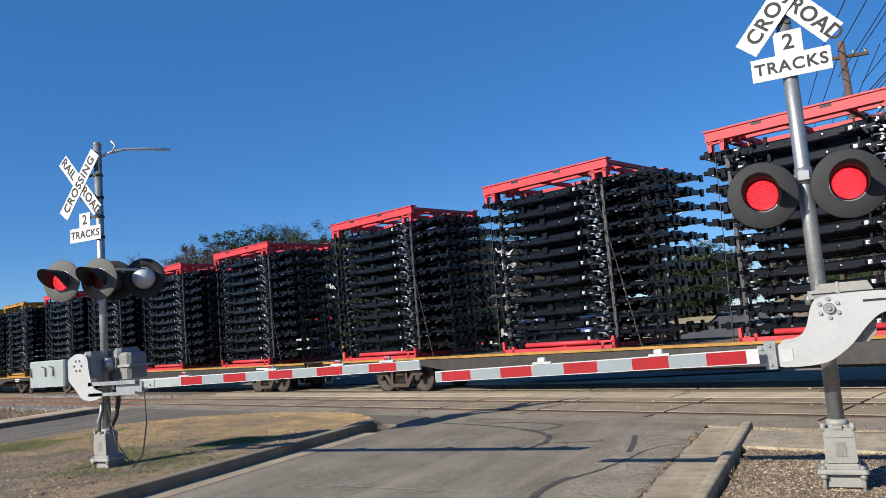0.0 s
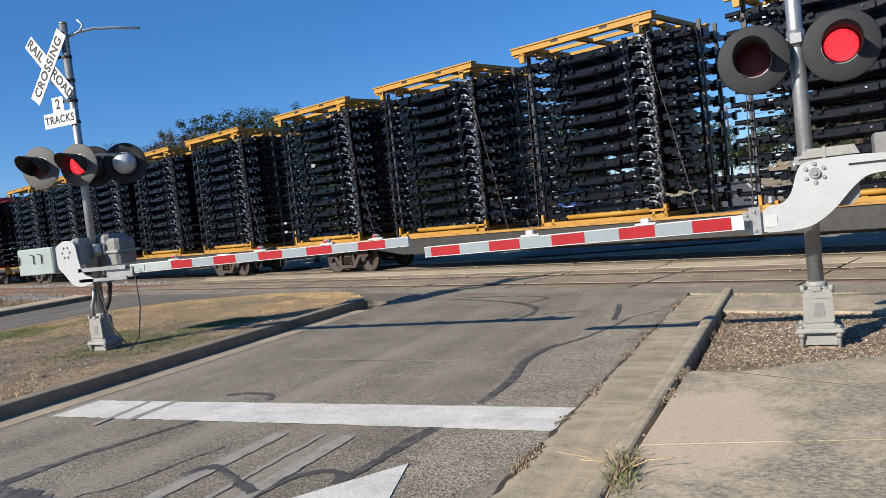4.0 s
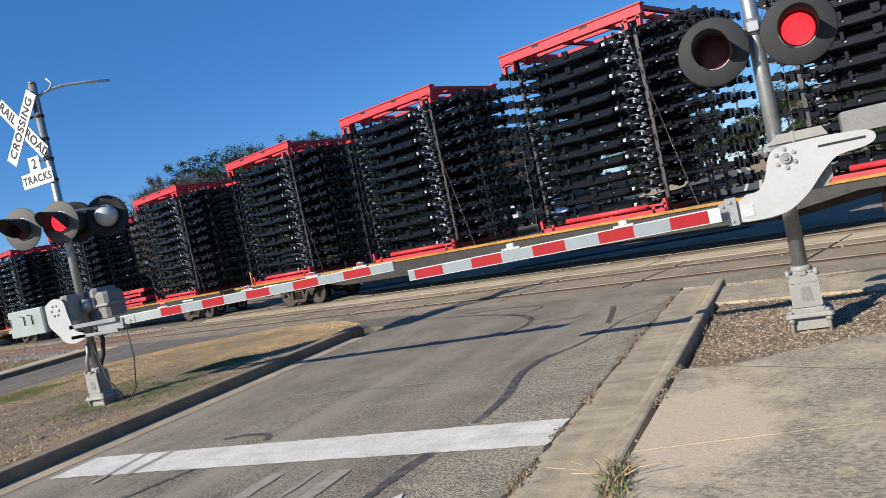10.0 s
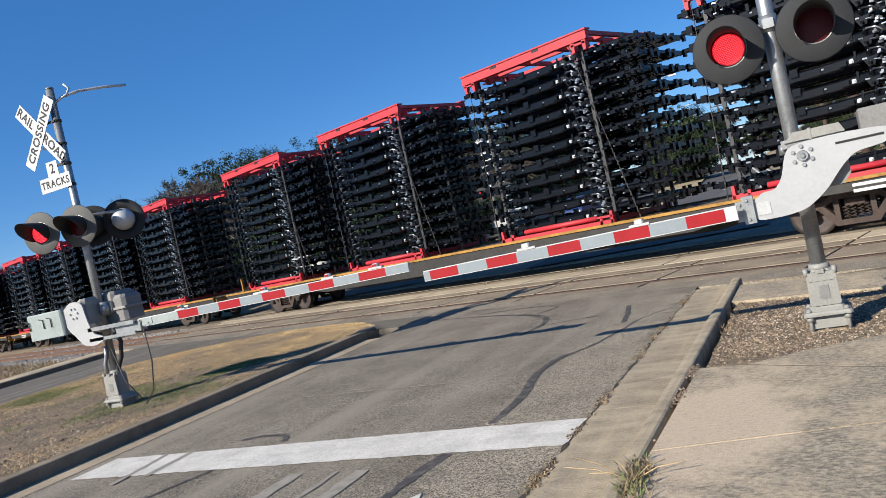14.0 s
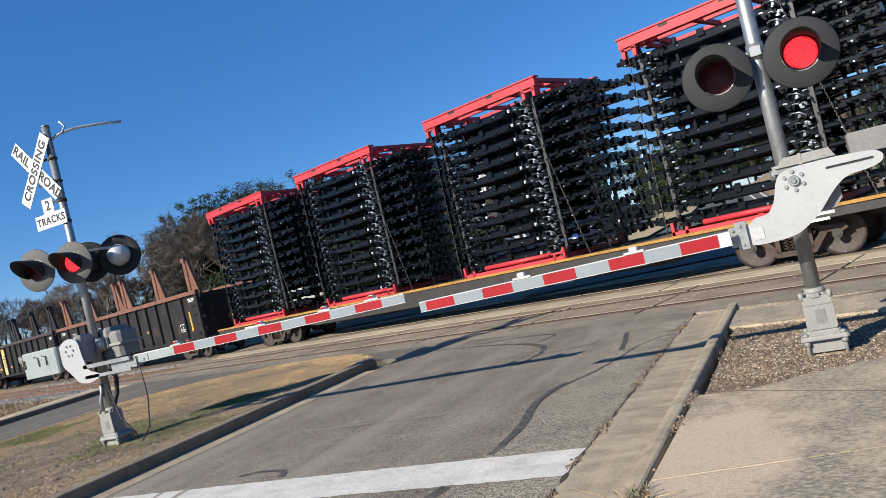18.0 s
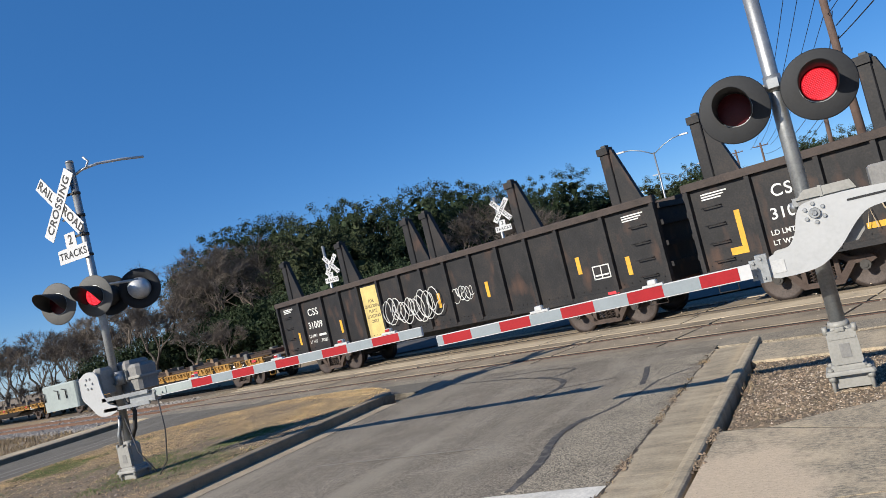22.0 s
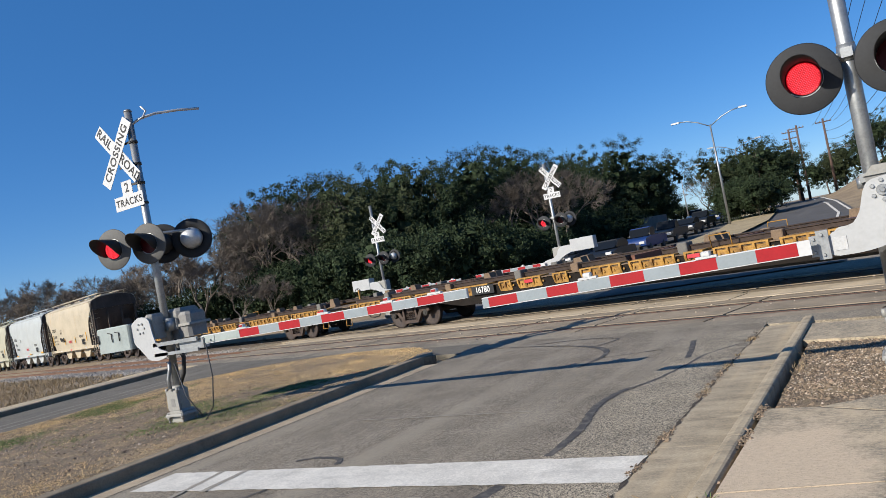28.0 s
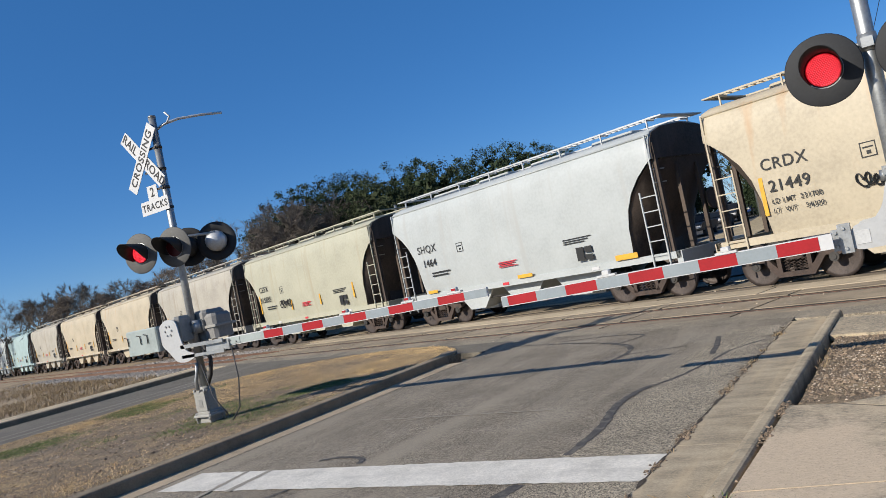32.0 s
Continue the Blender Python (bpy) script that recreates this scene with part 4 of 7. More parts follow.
def curve(pts, n=10):
    """A smooth line through points."""
    out = []
    p = [pts[0], *pts, pts[-1]]
    for i in range(1, len(p) - 2):
        for k in range(n):
            t = k / n
            out.append(tuple(0.5 * (2 * p[i][c] + (p[i + 1][c] - p[i - 1][c]) * t + (2 * p[i - 1][c] - 5 * p[i][c] + 4 * p[i + 1][c] - p[i + 2][c]) * t * t
                       + (3 * p[i][c] - p[i - 1][c] - 3 * p[i + 1][c] + p[i + 2][c]) * t ** 3) for c in (0, 1)))
    return out + [pts[-1]]


# ---- the train ----
SPEED = 13.85
moving = []
wheels = []


def rides(ob, q, across=0.0, z=RAIL_Z):
    """Notes a thing whose place along the track is q at the clip's start."""
    moving.append((ob, q, across, z))
    ob.matrix_basis = on_track(q, across, z)
    return ob


def wheelset_mesh():
    w = Mesh()
    for s in (-1, 1):
        w.lathe([(0.0, 0.03), (0.12, 0.035), (0.15, 0.0), (0.34, -0.02), (0.39, 0.02), (0.42, 0.055), (0.457, 0.055), (0.460, -0.05), (0.485, -0.07), (0.485, -0.085), (0.40, -0.085), (0.3, -0.05), (0.0, -0.06)], 20, pose(0, s * 0.76, 0, 90 * s, 0, 0))
    w.tube([(0, -0.98, 0), (0, 0.98, 0)], 0.08, 12)
    return w


def side_frame_mesh(s):
    m = Mesh()
    top = [(-1.10, 0.56), (-1.05, 0.66), (-0.62, 0.68), (-0.40, 0.82), (0.40, 0.82), (0.62, 0.68), (1.05, 0.66), (1.10, 0.56), (0.98, 0.50), (0.66, 0.54), (0.36, 0.70), (-0.36, 0.70), (-0.66, 0.54), (-0.98, 0.50)]
    low = [(-0.72, 0.56), (-0.40, 0.16), (0.40, 0.16), (0.72, 0.56), (0.56, 0.58), (0.30, 0.27), (-0.30, 0.27), (-0.56, 0.58)]
    for poly in (top, low):
        m.prism(poly, s * 0.95, s * 1.08)
    for x in (-0.34, 0.34):
        m.box(x - 0.05, x + 0.05, min(s * 0.95, s * 1.08), max(s * 0.95, s * 1.08), 0.25, 0.72)
    return m


def spring_mesh():
    pts, k = [], 24
    for i in range(k + 1):
        a = 2 * math.pi * i / 6
        pts.append((0.055 * math.cos(a), 0.055 * math.sin(a), 0.28 + 0.26 * i / k))
    return Mesh().tube(pts, 0.016, 3, smooth=False)


def bogie(parent, x):
    b = part("bogie", shared("bolster", lambda: Mesh().box(-0.2, 0.2, -1.05, 1.05, 0.54, 0.69, bevel=0.03).box(-0.25, 0.25, -0.3, 0.3, 0.66, 0.80), TRUCK_RUST), None, parent, "rusty cast bogie", at=pose(x, 0, 0))
    for a in (-0.875, 0.875):
        wheels.append((part("wheelset", shared("wheelset", wheelset_mesh, WHEEL), None, b, at=pose(a, 0, 0.457)), parent, x + a, a))
        for s in (-1, 1):
            part("axle_box", shared("axle_box", lambda: Mesh().tube([(0, -0.07, 0), (0, 0.07, 0)], [0.105, 0.105], 12).tube([(0, -0.09, 0), (0, 0.09, 0)], 0.06, 8), STEEL_DARK), None, b, at=pose(a, s * 1.04, 0.47))
    for s in (-1, 1):
        part("side_frame", shared("side_frame%d" % s, lambda: side_frame_mesh(s), TRUCK_RUST), None, b)
        for k in (-0.2, -0.07, 0.07, 0.2):
            part("spring", shared("spring", spring_mesh, TRUCK_RUST), None, b, at=pose(k, s * 1.0, 0))
    return b


def stencil(parent, text, size, x, z, y, material=TAG_WHITE, bold=0.0, spacing=1.0):
    return part("lettering", lettering(text, size, material, spacing=spacing, bold=bold), None, parent, at=pose(x, y, z))


def small_print(parent, x, z, y, w, rows, material, h=0.035):
    """Unreadable small print, as bars."""
    m = Mesh()
    for i in range(rows):
        e = w * (1 - 0.25 * ((i * 7) % 3) / 2)
        m.box(x, x + e, y - 0.002, y, z - i * h * 1.9 - h, z - i * h * 1.9)
    return part("small_print", m, material, parent)


def hoop(x, y0, z, w=0.42, d=0.09, r=0.012):
    """A grab iron."""
    return [(x - w / 2, y0, z), (x - w / 2, y0 - d, z), (x + w / 2, y0 - d, z), (x + w / 2, y0, z)]


def flat_body(q0, q1, label, load):
    """A long low flat car between couplings at q0 (front) and q1."""
    L = q0 - q1
    t = thing("flat_car", pose(0, 0, 0), label, "flat car", "flat cars")
    h = L / 2 - 0.55
    part("deck", Mesh().box(-h, h, -1.44, 1.44, 1.0, 1.06), CAR_BROWN, t, "brown weathered deck")
    part("centre_sill", Mesh().prism([(-h, 0.98), (-h, 0.66), (-h + 4.8, 0.64), (-h + 6.5, 0.40), (h - 6.5, 0.40), (h - 4.8, 0.64), (h, 0.66), (h, 0.98)], -0.32, 0.32), STEEL_DARK, t)
    for s in (-1, 1):
        y0, y1 = sorted((s * 1.44, s * 1.52))
        # both sill colours are darkened for the shade under flange and brackets
        part("side_sill", Mesh().prism([(-h, 1.06), (-h, 0.84), (-h + 4.9, 0.84), (-h + 6.6, 0.56), (h - 6.6, 0.56), (h - 4.9, 0.84), (h, 0.84), (h, 1.06)], y0, y1), STEEL_DARK if load else SILL_GRIME_SHADE, t, "side sill darkened for the shade below its flange" if load else "grimy side sill darkened for the shade under its brackets")
        part("sill_flange", Mesh().box(-h, h, *sorted((s * 1.40, s * 1.56)), 1.03 if load else 1.068, 1.095), CAR_YELLOW if load else CAR_BROWN, t, "yellow sill flange" if load else "rusty brown sill flange")
        a, b = sorted((s * h, s * (h - 0.16)))
        part("end_sill", Mesh().box(a, b, -1.43, 1.43, 0.70, 0.99), CAR_YELLOW, t)
        a, b = sorted((s * h, s * (L / 2 + 0.08)))
        part("coupler", Mesh().box(a, b, -0.10, 0.10, 0.76, 0.94).box(min(s * (L / 2 - 0.2), s * (L / 2 + 0.12)), max(s * (L / 2 - 0.2), s * (L / 2 + 0.12)), -0.17, 0.17, 0.70, 0.98, bevel=0.04), STEEL_DARK, t)
        part("uncoupling_lever", Mesh().tube([(s * (h + 0.04), -1.45, 1.0), (s * (h + 0.06), -1.40, 0.72), (s * (h + 0.3), -0.3, 0.72)], 0.014, 6), CAR_YELLOW, t)
        part("brake_hose", Mesh().tube([(s * (h + 0.05), 0.3, 0.75), (s * (h + 0.25), 0.3, 0.45), (s * (L / 2 + 0.05), 0.28, 0.42)], 0.025, 6), BLACK, t)
        part("step", Mesh().tube([(s * (h - 0.45), -1.5, 0.80), (s * (h - 0.45), -1.53, 0.38), (s * (h - 0.08), -1.53, 0.38), (s * (h - 0.08), -1.5, 0.80)], 0.014, 6), STEEL_DARK if load else CAR_YELLOW, t)
    part("cross_bearers", Mesh().box(-h + 7.0, -h + 7.15, -1.4, 1.4, 0.65, 0.98).box(-0.1, 0.1, -1.4, 1.4, 0.55, 0.98).box(h - 7.15, h - 7.0, -1.4, 1.4, 0.65, 0.98), STEEL_DARK, t)
    part("brake_cylinder", Mesh().tube([(1.0, -0.7, 0.68), (1.7, -0.7, 0.68)], 0.16, 12).tube([(-1.4, -0.75, 0.70), (-0.4, -0.75, 0.70)], 0.2, 12), STEEL_DARK, t)
    for x in (-L / 2 + 3.9, L / 2 - 3.9):
        bogie(t, x)
    small_print(t, h - 3.2, 0.98, -1.521, 0.9, 2, TAG_WHITE, 0.06)
    small_print(t, -h + 2.0, 0.98, -1.521, 0.9, 2, TAG_WHITE, 0.06)
    brake = part("hand_brake", Mesh().box(-h + 0.5, -h + 0.57, -1.05, -0.98, 1.06, 1.62).box(-h + 0.46, -h + 0.62, -1.12, -0.92, 1.06, 1.10), CAR_YELLOW, t, "yellow hand brake stand")
    part("brake_wheel", Mesh().lathe([(0.13, -0.012), (0.142, 0.0), (0.13, 0.012), (0.118, 0.0), (0.13, -0.012)], 16, pose(-h + 0.46, -1.015, 1.55, 0, 90)).tube([(-h + 0.46, -1.14, 1.55), (-h + 0.46, -0.89, 1.55)], 0.01, 4).tube([(-h + 0.46, -1.015, 1.42), (-h + 0.46, -1.015, 1.68)], 0.01, 4), STEEL_DARK, brake)
    return t


def hanger_mesh():
    """Steel brackets, loops and bolts on the outer rail, close by the posts, bright for their glints."""
    m = Mesh()
    rnd = random.Random(9)
    for c, n in ((-1.45, 4), (1.30, 12)):
        for k in range(n):
            x, z = c + rnd.gauss(0, 0.15), rnd.uniform(0.02, 0.28)
            w, d, h = rnd.uniform(0.012, 0.05), rnd.uniform(0.02, 0.12), rnd.uniform(0.012, 0.06)
            m.box(x - w, x + w, -0.47 - d, -0.43, z, z + h, pose(0, 0, 0, 0, rnd.uniform(-6, 6), 0))
    m.tube([(1.02, -0.48, 0.20), (1.10, -0.57, 0.27), (1.26, -0.60, 0.25), (1.36, -0.55, 0.17), (1.30, -0.48, 0.12)], 0.020, 5)
    m.tube([(1.45, -0.44, 0.1), (1.45, -0.62, 0.09)], 0.026, 6)
    for x in (-2.2, -0.9, 0.2, 0.75, 1.9, 2.4):
        m.box(x - 0.02, x + 0.02, -0.50, -0.44, 0.12, 0.15)
    return m


def frame_mesh(kind, lite=False):
    """A truck's ladder frame: two bent rails, cross members, brackets and hangers, along x; the long tail to +x."""
    m = Mesh()
    rnd = random.Random(5 + kind)
    k = 1.0
    line = [(-2.45, 0.17, 0.10), (-1.95, 0.16, 0.11), (-1.60, 0.11, 0.15), (-1.25, 0.03, 0.20), (-0.4, 0.01, 0.215), (0.45, 0.02, 0.21), (0.85, 0.06, 0.19), (1.2, 0.13, 0.15), (1.6, 0.18, 0.12), (2.3, 0.18, 0.10), (2.95, 0.17, 0.09)]
    if kind % 2:
        line = [(-2.45, 0.14, 0.11), (-1.9, 0.12, 0.13), (-1.5, 0.06, 0.18), (-1.1, 0.01, 0.21), (0.3, 0.01, 0.215), (0.8, 0.03, 0.20), (1.15, 0.10, 0.16), (1.6, 0.17, 0.12), (2.3, 0.17, 0.10), (2.95, 0.15, 0.09)]
    if kind > 1:
        line, k = [(x if x < 0 else x * 0.75, z, h) for x, z, h in line], 0.75
    lo, hi = line[0][0], line[-1][0]

    def yoff(x):
        return 0.34 + 0.13 * smooth_step((1.45 * k - x) / 0.55) - 0.05 * smooth_step((-1.5 * k - x) / 0.4)
    for s in (-1, 1):
        v, f = [], []
        for x, z, h in line:
            y, c = s * yoff(x), min(0.035, h * 0.25)
            v += [(x, y, z + c), (x, y, z + h - c), (x, y - s * c, z + h), (x, y - s * 0.08, z + h), (x, y - s * 0.08, z), (x, y - s * c, z)]
        n = 6
        for i in range(len(line) - 1):
            f += [(i * n + a, i * n + (a + 1) % n, i * n + n + (a + 1) % n, i * n + n + a) for a in range(n)]
        f += [tuple(range(n - 1, -1, -1)), tuple(range((len(line) - 1) * n, len(line) * n))]
        m.add(v, f)
        # brackets, body mounts, spring hangers
        for i in range(26 if not lite else 7):
            x = lo + 0.2 + (hi - lo - 0.3) * i / (25 if not lite else 6) + rnd.uniform(-0.1, 0.1)
            if -1.0 < x < 0.5 and i % 3:
                continue
            z = rnd.uniform(0.04, 0.18)
            w, h, d = rnd.uniform(0.015, 0.08), rnd.uniform(0.04, 0.17), rnd.uniform(0.03, 0.12)
            y = s * yoff(x)
            m.box(x - w, x + w, min(y, y + s * d), max(y, y + s * d), z, z + h)
        # rear mounts: an upright and a hooked tip
        y = s * yoff(hi)
        m.box(hi - 0.42, hi - 0.34, *sorted((y, y - s * 0.07)), 0.22, 0.36)
        m.box(hi - 0.05, hi + 0.02, *sorted((y + s * 0.02, y - s * 0.09)), 0.10, 0.29)
        if not lite:
            for x in (-1.75 * k, -1.2 * k, 1.05 * k, 1.9 * k):
                y = s * (yoff(x) + 0.08)
                m.tube([(x, y, 0.18), (x, y, 0.31)], [0.05, 0.035], 7)
        for x in (-1.65 * k, 1.05 * k):
            y = s * yoff(x)
            m.prism([(x - 0.14, 0.12), (x + 0.14, 0.14), (x + 0.06, -0.03), (x - 0.05, -0.05)], y + s * 0.01, y + s * 0.05)
            m.tube([(x, y, 0.03), (x, y + s * 0.15, 0.01)], 0.03, 6)
    for x, w in ((lo + 0.08, 0.05), (-1.75 * k, 0.04), (-1.1 * k, 0.07), (-0.2, 0.05), (0.7, 0.08), (1.5 * k, 0.05), (2.1 * k, 0.04), (hi - 0.5, 0.05), (hi - 0.06, 0.035)):
        z = 0.18 if abs(x) > 1.3 else 0.07
        m.box(x - w, x + w, -0.36, 0.36, z, z + 0.08)
    for x in (-1.5 * k, 1.1 * k):
        m.tube([(x, -0.40, 0.12), (x + 0.1, -0.1, 0.02), (x + 0.1, 0.1, 0.02), (x, 0.40, 0.12)], 0.035, 6)
    m.tube([(-1.2, 0.25, 0.12), (0.9, 0.28, 0.14), (2.0 * k, 0.22, 0.22)], 0.018, 5)
    m.tube([(-2.0 * k, -0.2, 0.24), (-1.2, -0.28, 0.12), (0.5, -0.25, 0.12)], 0.014, 5)
    return m


def rack_pieces(top, yellow):
    """The pieces of a rack: two side frames, cross bars, and on top stringers and cleats."""
    out = []
    a, b = (-2.2, 1.85) if not yellow else (-2.40, 1.60)
    for s in (-1, 1):
        m = Mesh()
        y0, y1 = sorted((s * 1.42, s * 1.54))
        if top:
            low = 4.47 if not yellow else 4.54
            m.box(a, b, y0, y1, low, 4.655)
            m.box(a - 0.03, b + 0.03, min(s * 1.34, s * 1.57), max(s * 1.34, s * 1.57), 4.655, 4.69)
            m.box(a, b, min(s * 1.36, s * 1.56), max(s * 1.36, s * 1.56), low - 0.03, low)
            for x in (a + 0.08, a + 0.36, b - 0.42, b - 0.10) if not yellow else (a + 0.3, b - 0.4):
                w = 0.055 if not yellow else 0.09
                m.prism([(x - w, low - 0.03), (x + w, low - 0.03), (x + w * 0.7, low - 0.27), (x - w * 0.7, low - 0.27)], y0, y1)
            m.box(a + 0.05, a + 0.40, y0, y1, low - 0.10, low - 0.06)
            m.box(b - 0.46, b - 0.06, y0, y1, low - 0.12, low - 0.07)
        else:
            m.tube([(-1.25, s * 1.42, 0.17), (1.05, s * 1.42, 0.17)], 0.062, 8)
            m.box(-2.0, 1.55, y0, y1, 0.0, 0.085)
            for x in (-1.95, -1.62, 1.20, 1.50):
                m.box(x - 0.035, x + 0.035, y0, y1, 0.0, 0.30 if x < -1.8 or x > 1.4 else 0.16)
            m.box(1.10, 1.55, y0, y1, 0.15, 0.20)
        out.append(("side_frame", m))
    for x in (a + 0.1, a + 0.45, -0.6, 0.6, b - 0.45, b - 0.06) if top else (-1.85, 0.0, 1.45):
        z = 4.54 if top else 0.0
        out.append(("cross_bar", Mesh().box(x - 0.055, x + 0.055, -1.42, 1.42, z, z + 0.10)))
    if top:
        for y in (-0.5, 0.5):
            out.append(("stringer", Mesh().box(a + 0.1, b - 0.1, y - 0.05, y + 0.05, 4.55, 4.645)))
        for x in (a + 0.45, b - 0.45):
            for y in (-0.9, 0.0, 0.9):
                out.append(("cleat", Mesh().box(x - 0.08, x + 0.08, y - 0.10, y + 0.10, 4.37, 4.538)))
    return out


def rack(parent, top, yellow, paint, word):
    """A rack as a part: its near side frame carries the other pieces."""
    name = "top_rack" if top else "bottom_rack"
    holder = None
    for i, (piece, m) in enumerate(rack_pieces(top, yellow)):
        me = shared("%s_%s%d" % (name, word, i), lambda: m, paint)
        if holder is None:
            holder = part(name, me, None, parent, "%s steel %s rack" % (word, "top" if top else "bottom"))
        else:
            part(piece, me, None, holder)
    return holder


def chain_mesh(x0, x1):
    m, n = Mesh(), 46
    for i in range(n):
        a = i / (n - 1)
        p = Vector((x0 + (x1 - x0) * a, -1.51 + 0.02 * a, 4.4 * (1 - a) + 0.02))
        w = 0.014 if a > 0.62 else 0.006
        if i % 2:
            m.box(p.x - w, p.x + w, p.y - 0.008, p.y + 0.008, p.z - 0.055, p.z + 0.055)
        else:
            m.box(p.x - 0.007, p.x + 0.007, p.y - w, p.y + w, p.z - 0.055, p.z + 0.055)
    return m


LAYERS = 11


def stack(q, yellow):
    """A stack of truck frames between a bottom and a top rack, with posts and tie-down chains."""
    word = "yellow" if yellow else "red"
    t = thing("frame_stack", pose(0, 0, 0), "tall stack of glossy black truck frames in a %s steel rack" % word, "truck frames", "stacked truck frames")
    paint = RACK_YELLOW if yellow else RACK_RED
    top = rack(t, True, yellow, paint, word)
    rack(t, False, yellow, paint, word)
    for x in (-1.05, 0.35):
        part("lifting_hole", shared("lifting_hole", lambda: Mesh().box(-0.11, 0.11, -1.546, -1.538, 4.585, 4.645), BLACK), None, top, at=pose(x, 0, 0))
    rnd = random.Random(int(-q * 10))
    ends = (2, 3) if yellow else (0, 1)
    tag = -0.72 if q == -187.0 else 0.72
    for i in range(LAYERS):
        z = 0.13 + 0.383 * i
        for y, k in ((-0.90, ends[0]), (0.0, ends[1]), (0.90, ends[0])):
            fr = part("truck_frame", shared("truck_frame%d%s" % (k, y > -0.5), lambda: frame_mesh(k, y > -0.5), CHASSIS), None, t, at=pose(rnd.uniform(-0.03, 0.03), y, z))
            if y < -0.5:
                part("paper_label", shared("paper_label", lambda: Mesh().box(-0.038, 0.038, -0.004, 0, -0.038, 0.038), SIGN_WHITE), None, fr, at=pose(tag, -0.473, 0.14))
                part("hanger_bracket", shared("hanger_bracket", hanger_mesh, BRIGHT), None, fr, "steel brackets with glints in their bright colour", kind="stuff")
    for x in (-1.85, 1.50) if not yellow else (-2.05, 1.36):
        for s in (-1, 1):
            part("post", shared("post", lambda: Mesh().box(-0.045, 0.045, -0.03, 0.03, 0.0, 4.45), POST_DARK), None, t, at=pose(x, s * 1.29, 0))
    for x in (2.2,):
        part("post", shared("post", lambda: Mesh()), None, t, at=pose(x, 0.45, 0))
        part("post", shared("post", lambda: Mesh()), None, t, at=pose(x, -0.45, 0))
    part("chain", shared("chain_a", lambda: chain_mesh(-2.02, -2.12), STEEL_DARK), None, t, "dark tie-down chain")
    part("chain", shared("chain_b", lambda: chain_mesh(1.30, 2.25), STEEL_DARK), None, t, "dark tie-down chain")
    return rides(t, q + 2.2, 0, RAIL_Z + 1.097)


COUPLINGS = [11.8, -16.8, -45.2, -74.2, -103.2, -131.6, -160.0, -189.1, -217.2, -245.6, -273.0]
STACKS = [[4.9, -1.7, -8.3, -15.3], [-23.3, -30.2, -36.9, -43.3], [-50.7, -56.3, -61.9, -67.3, -72.7], [-79.1, -84.6, -90.1, -95.7, -101.2],
          [-109.7, -116.2, -122.8, -129.3], [-138.1, -144.7, -151.3, -158.2], [-166.2, -176.8, -187.0], [-195.4, -201.9, -208.6, -215.0],
          [-223.9, -230.3, -237.0, -243.5], [-252.1, -258.6, -265.1, -271.3]]
for i, qs in enumerate(STACKS):
    car = flat_body(COUPLINGS[i], COUPLINGS[i + 1], "long weathered yellow flat car carrying stacked truck frames", True)
    rides(car, (COUPLINGS[i] + COUPLINGS[i + 1]) / 2)
    for q in qs:
        stack(q, i in (2, 3))
# racks without a load, laid on one another
for z in (0.0, 0.42):
    pile = thing("empty_rack", pose(0, 0, 0), "empty red steel rack lying on the flat car", "rack", "empty racks")
    low = part("frame", shared("low_rack", lambda: Mesh().box(-2.2, 2.2, -1.54, -1.42, 0.20, 0.36).box(-2.2, 2.2, 1.42, 1.54, 0.20, 0.36).box(-1.9, 1.7, -1.52, -1.42, 0.04, 0.14).box(-2.1, -1.98, -1.42, 1.42, 0.21, 0.32)
        .box(-0.7, -0.58, -1.42, 1.42, 0.21, 0.32).box(0.6, 0.72, -1.42, 1.42, 0.21, 0.32).box(1.98, 2.1, -1.42, 1.42, 0.21, 0.32).box(-2.1, 2.1, -0.5, -0.4, 0.22, 0.31).box(-2.1, 2.1, 0.4, 0.5, 0.22, 0.31)
        .box(-1.85, -1.72, -1.53, -1.43, 0.0, 0.21).box(1.6, 1.73, -1.53, -1.43, 0.0, 0.21).box(-1.85, -1.72, 1.43, 1.53, 0.0, 0.21).box(1.6, 1.73, 1.43, 1.53, 0.0, 0.21), RACK_RED), None, pile)
    part("lifting_holes", shared("low_holes", lambda: Mesh().box(-0.9, -0.66, -1.545, -1.538, 0.25, 0.32).box(0.45, 0.69, -1.545, -1.538, 0.25, 0.32), BLACK), None, pile)
    rides(pile, -169.2, 0, RAIL_Z + 1.097 + z)


def scrawl(parent, x0, z0, w, h, y, seed, material=TAG_WHITE, n=9, r=0.012):
    """A painted scribble, one looping stroke of no letters."""
    rnd = random.Random(seed)
    pts, size = [], 1.0
    for k in range(n * 14):
        a = 2 * math.pi * k / 14
        if k % 14 == 0:
            size, lift, lean = rnd.uniform(0.5, 1.0), rnd.uniform(-0.1, 0.1), rnd.uniform(-0.3, 0.5)
        u = math.sin(a)
        pts.append((x0 + w * k / (n * 14) + h * size * (0.30 * math.cos(a) + 0.18 * lean * u), y, z0 + h * (0.5 + lift + 0.45 * size * u * abs(u) ** 0.3)))
    m = Mesh().tube(pts, r, 4, smooth=False)
    return part("scribble", m, material, parent, "painted scribble")


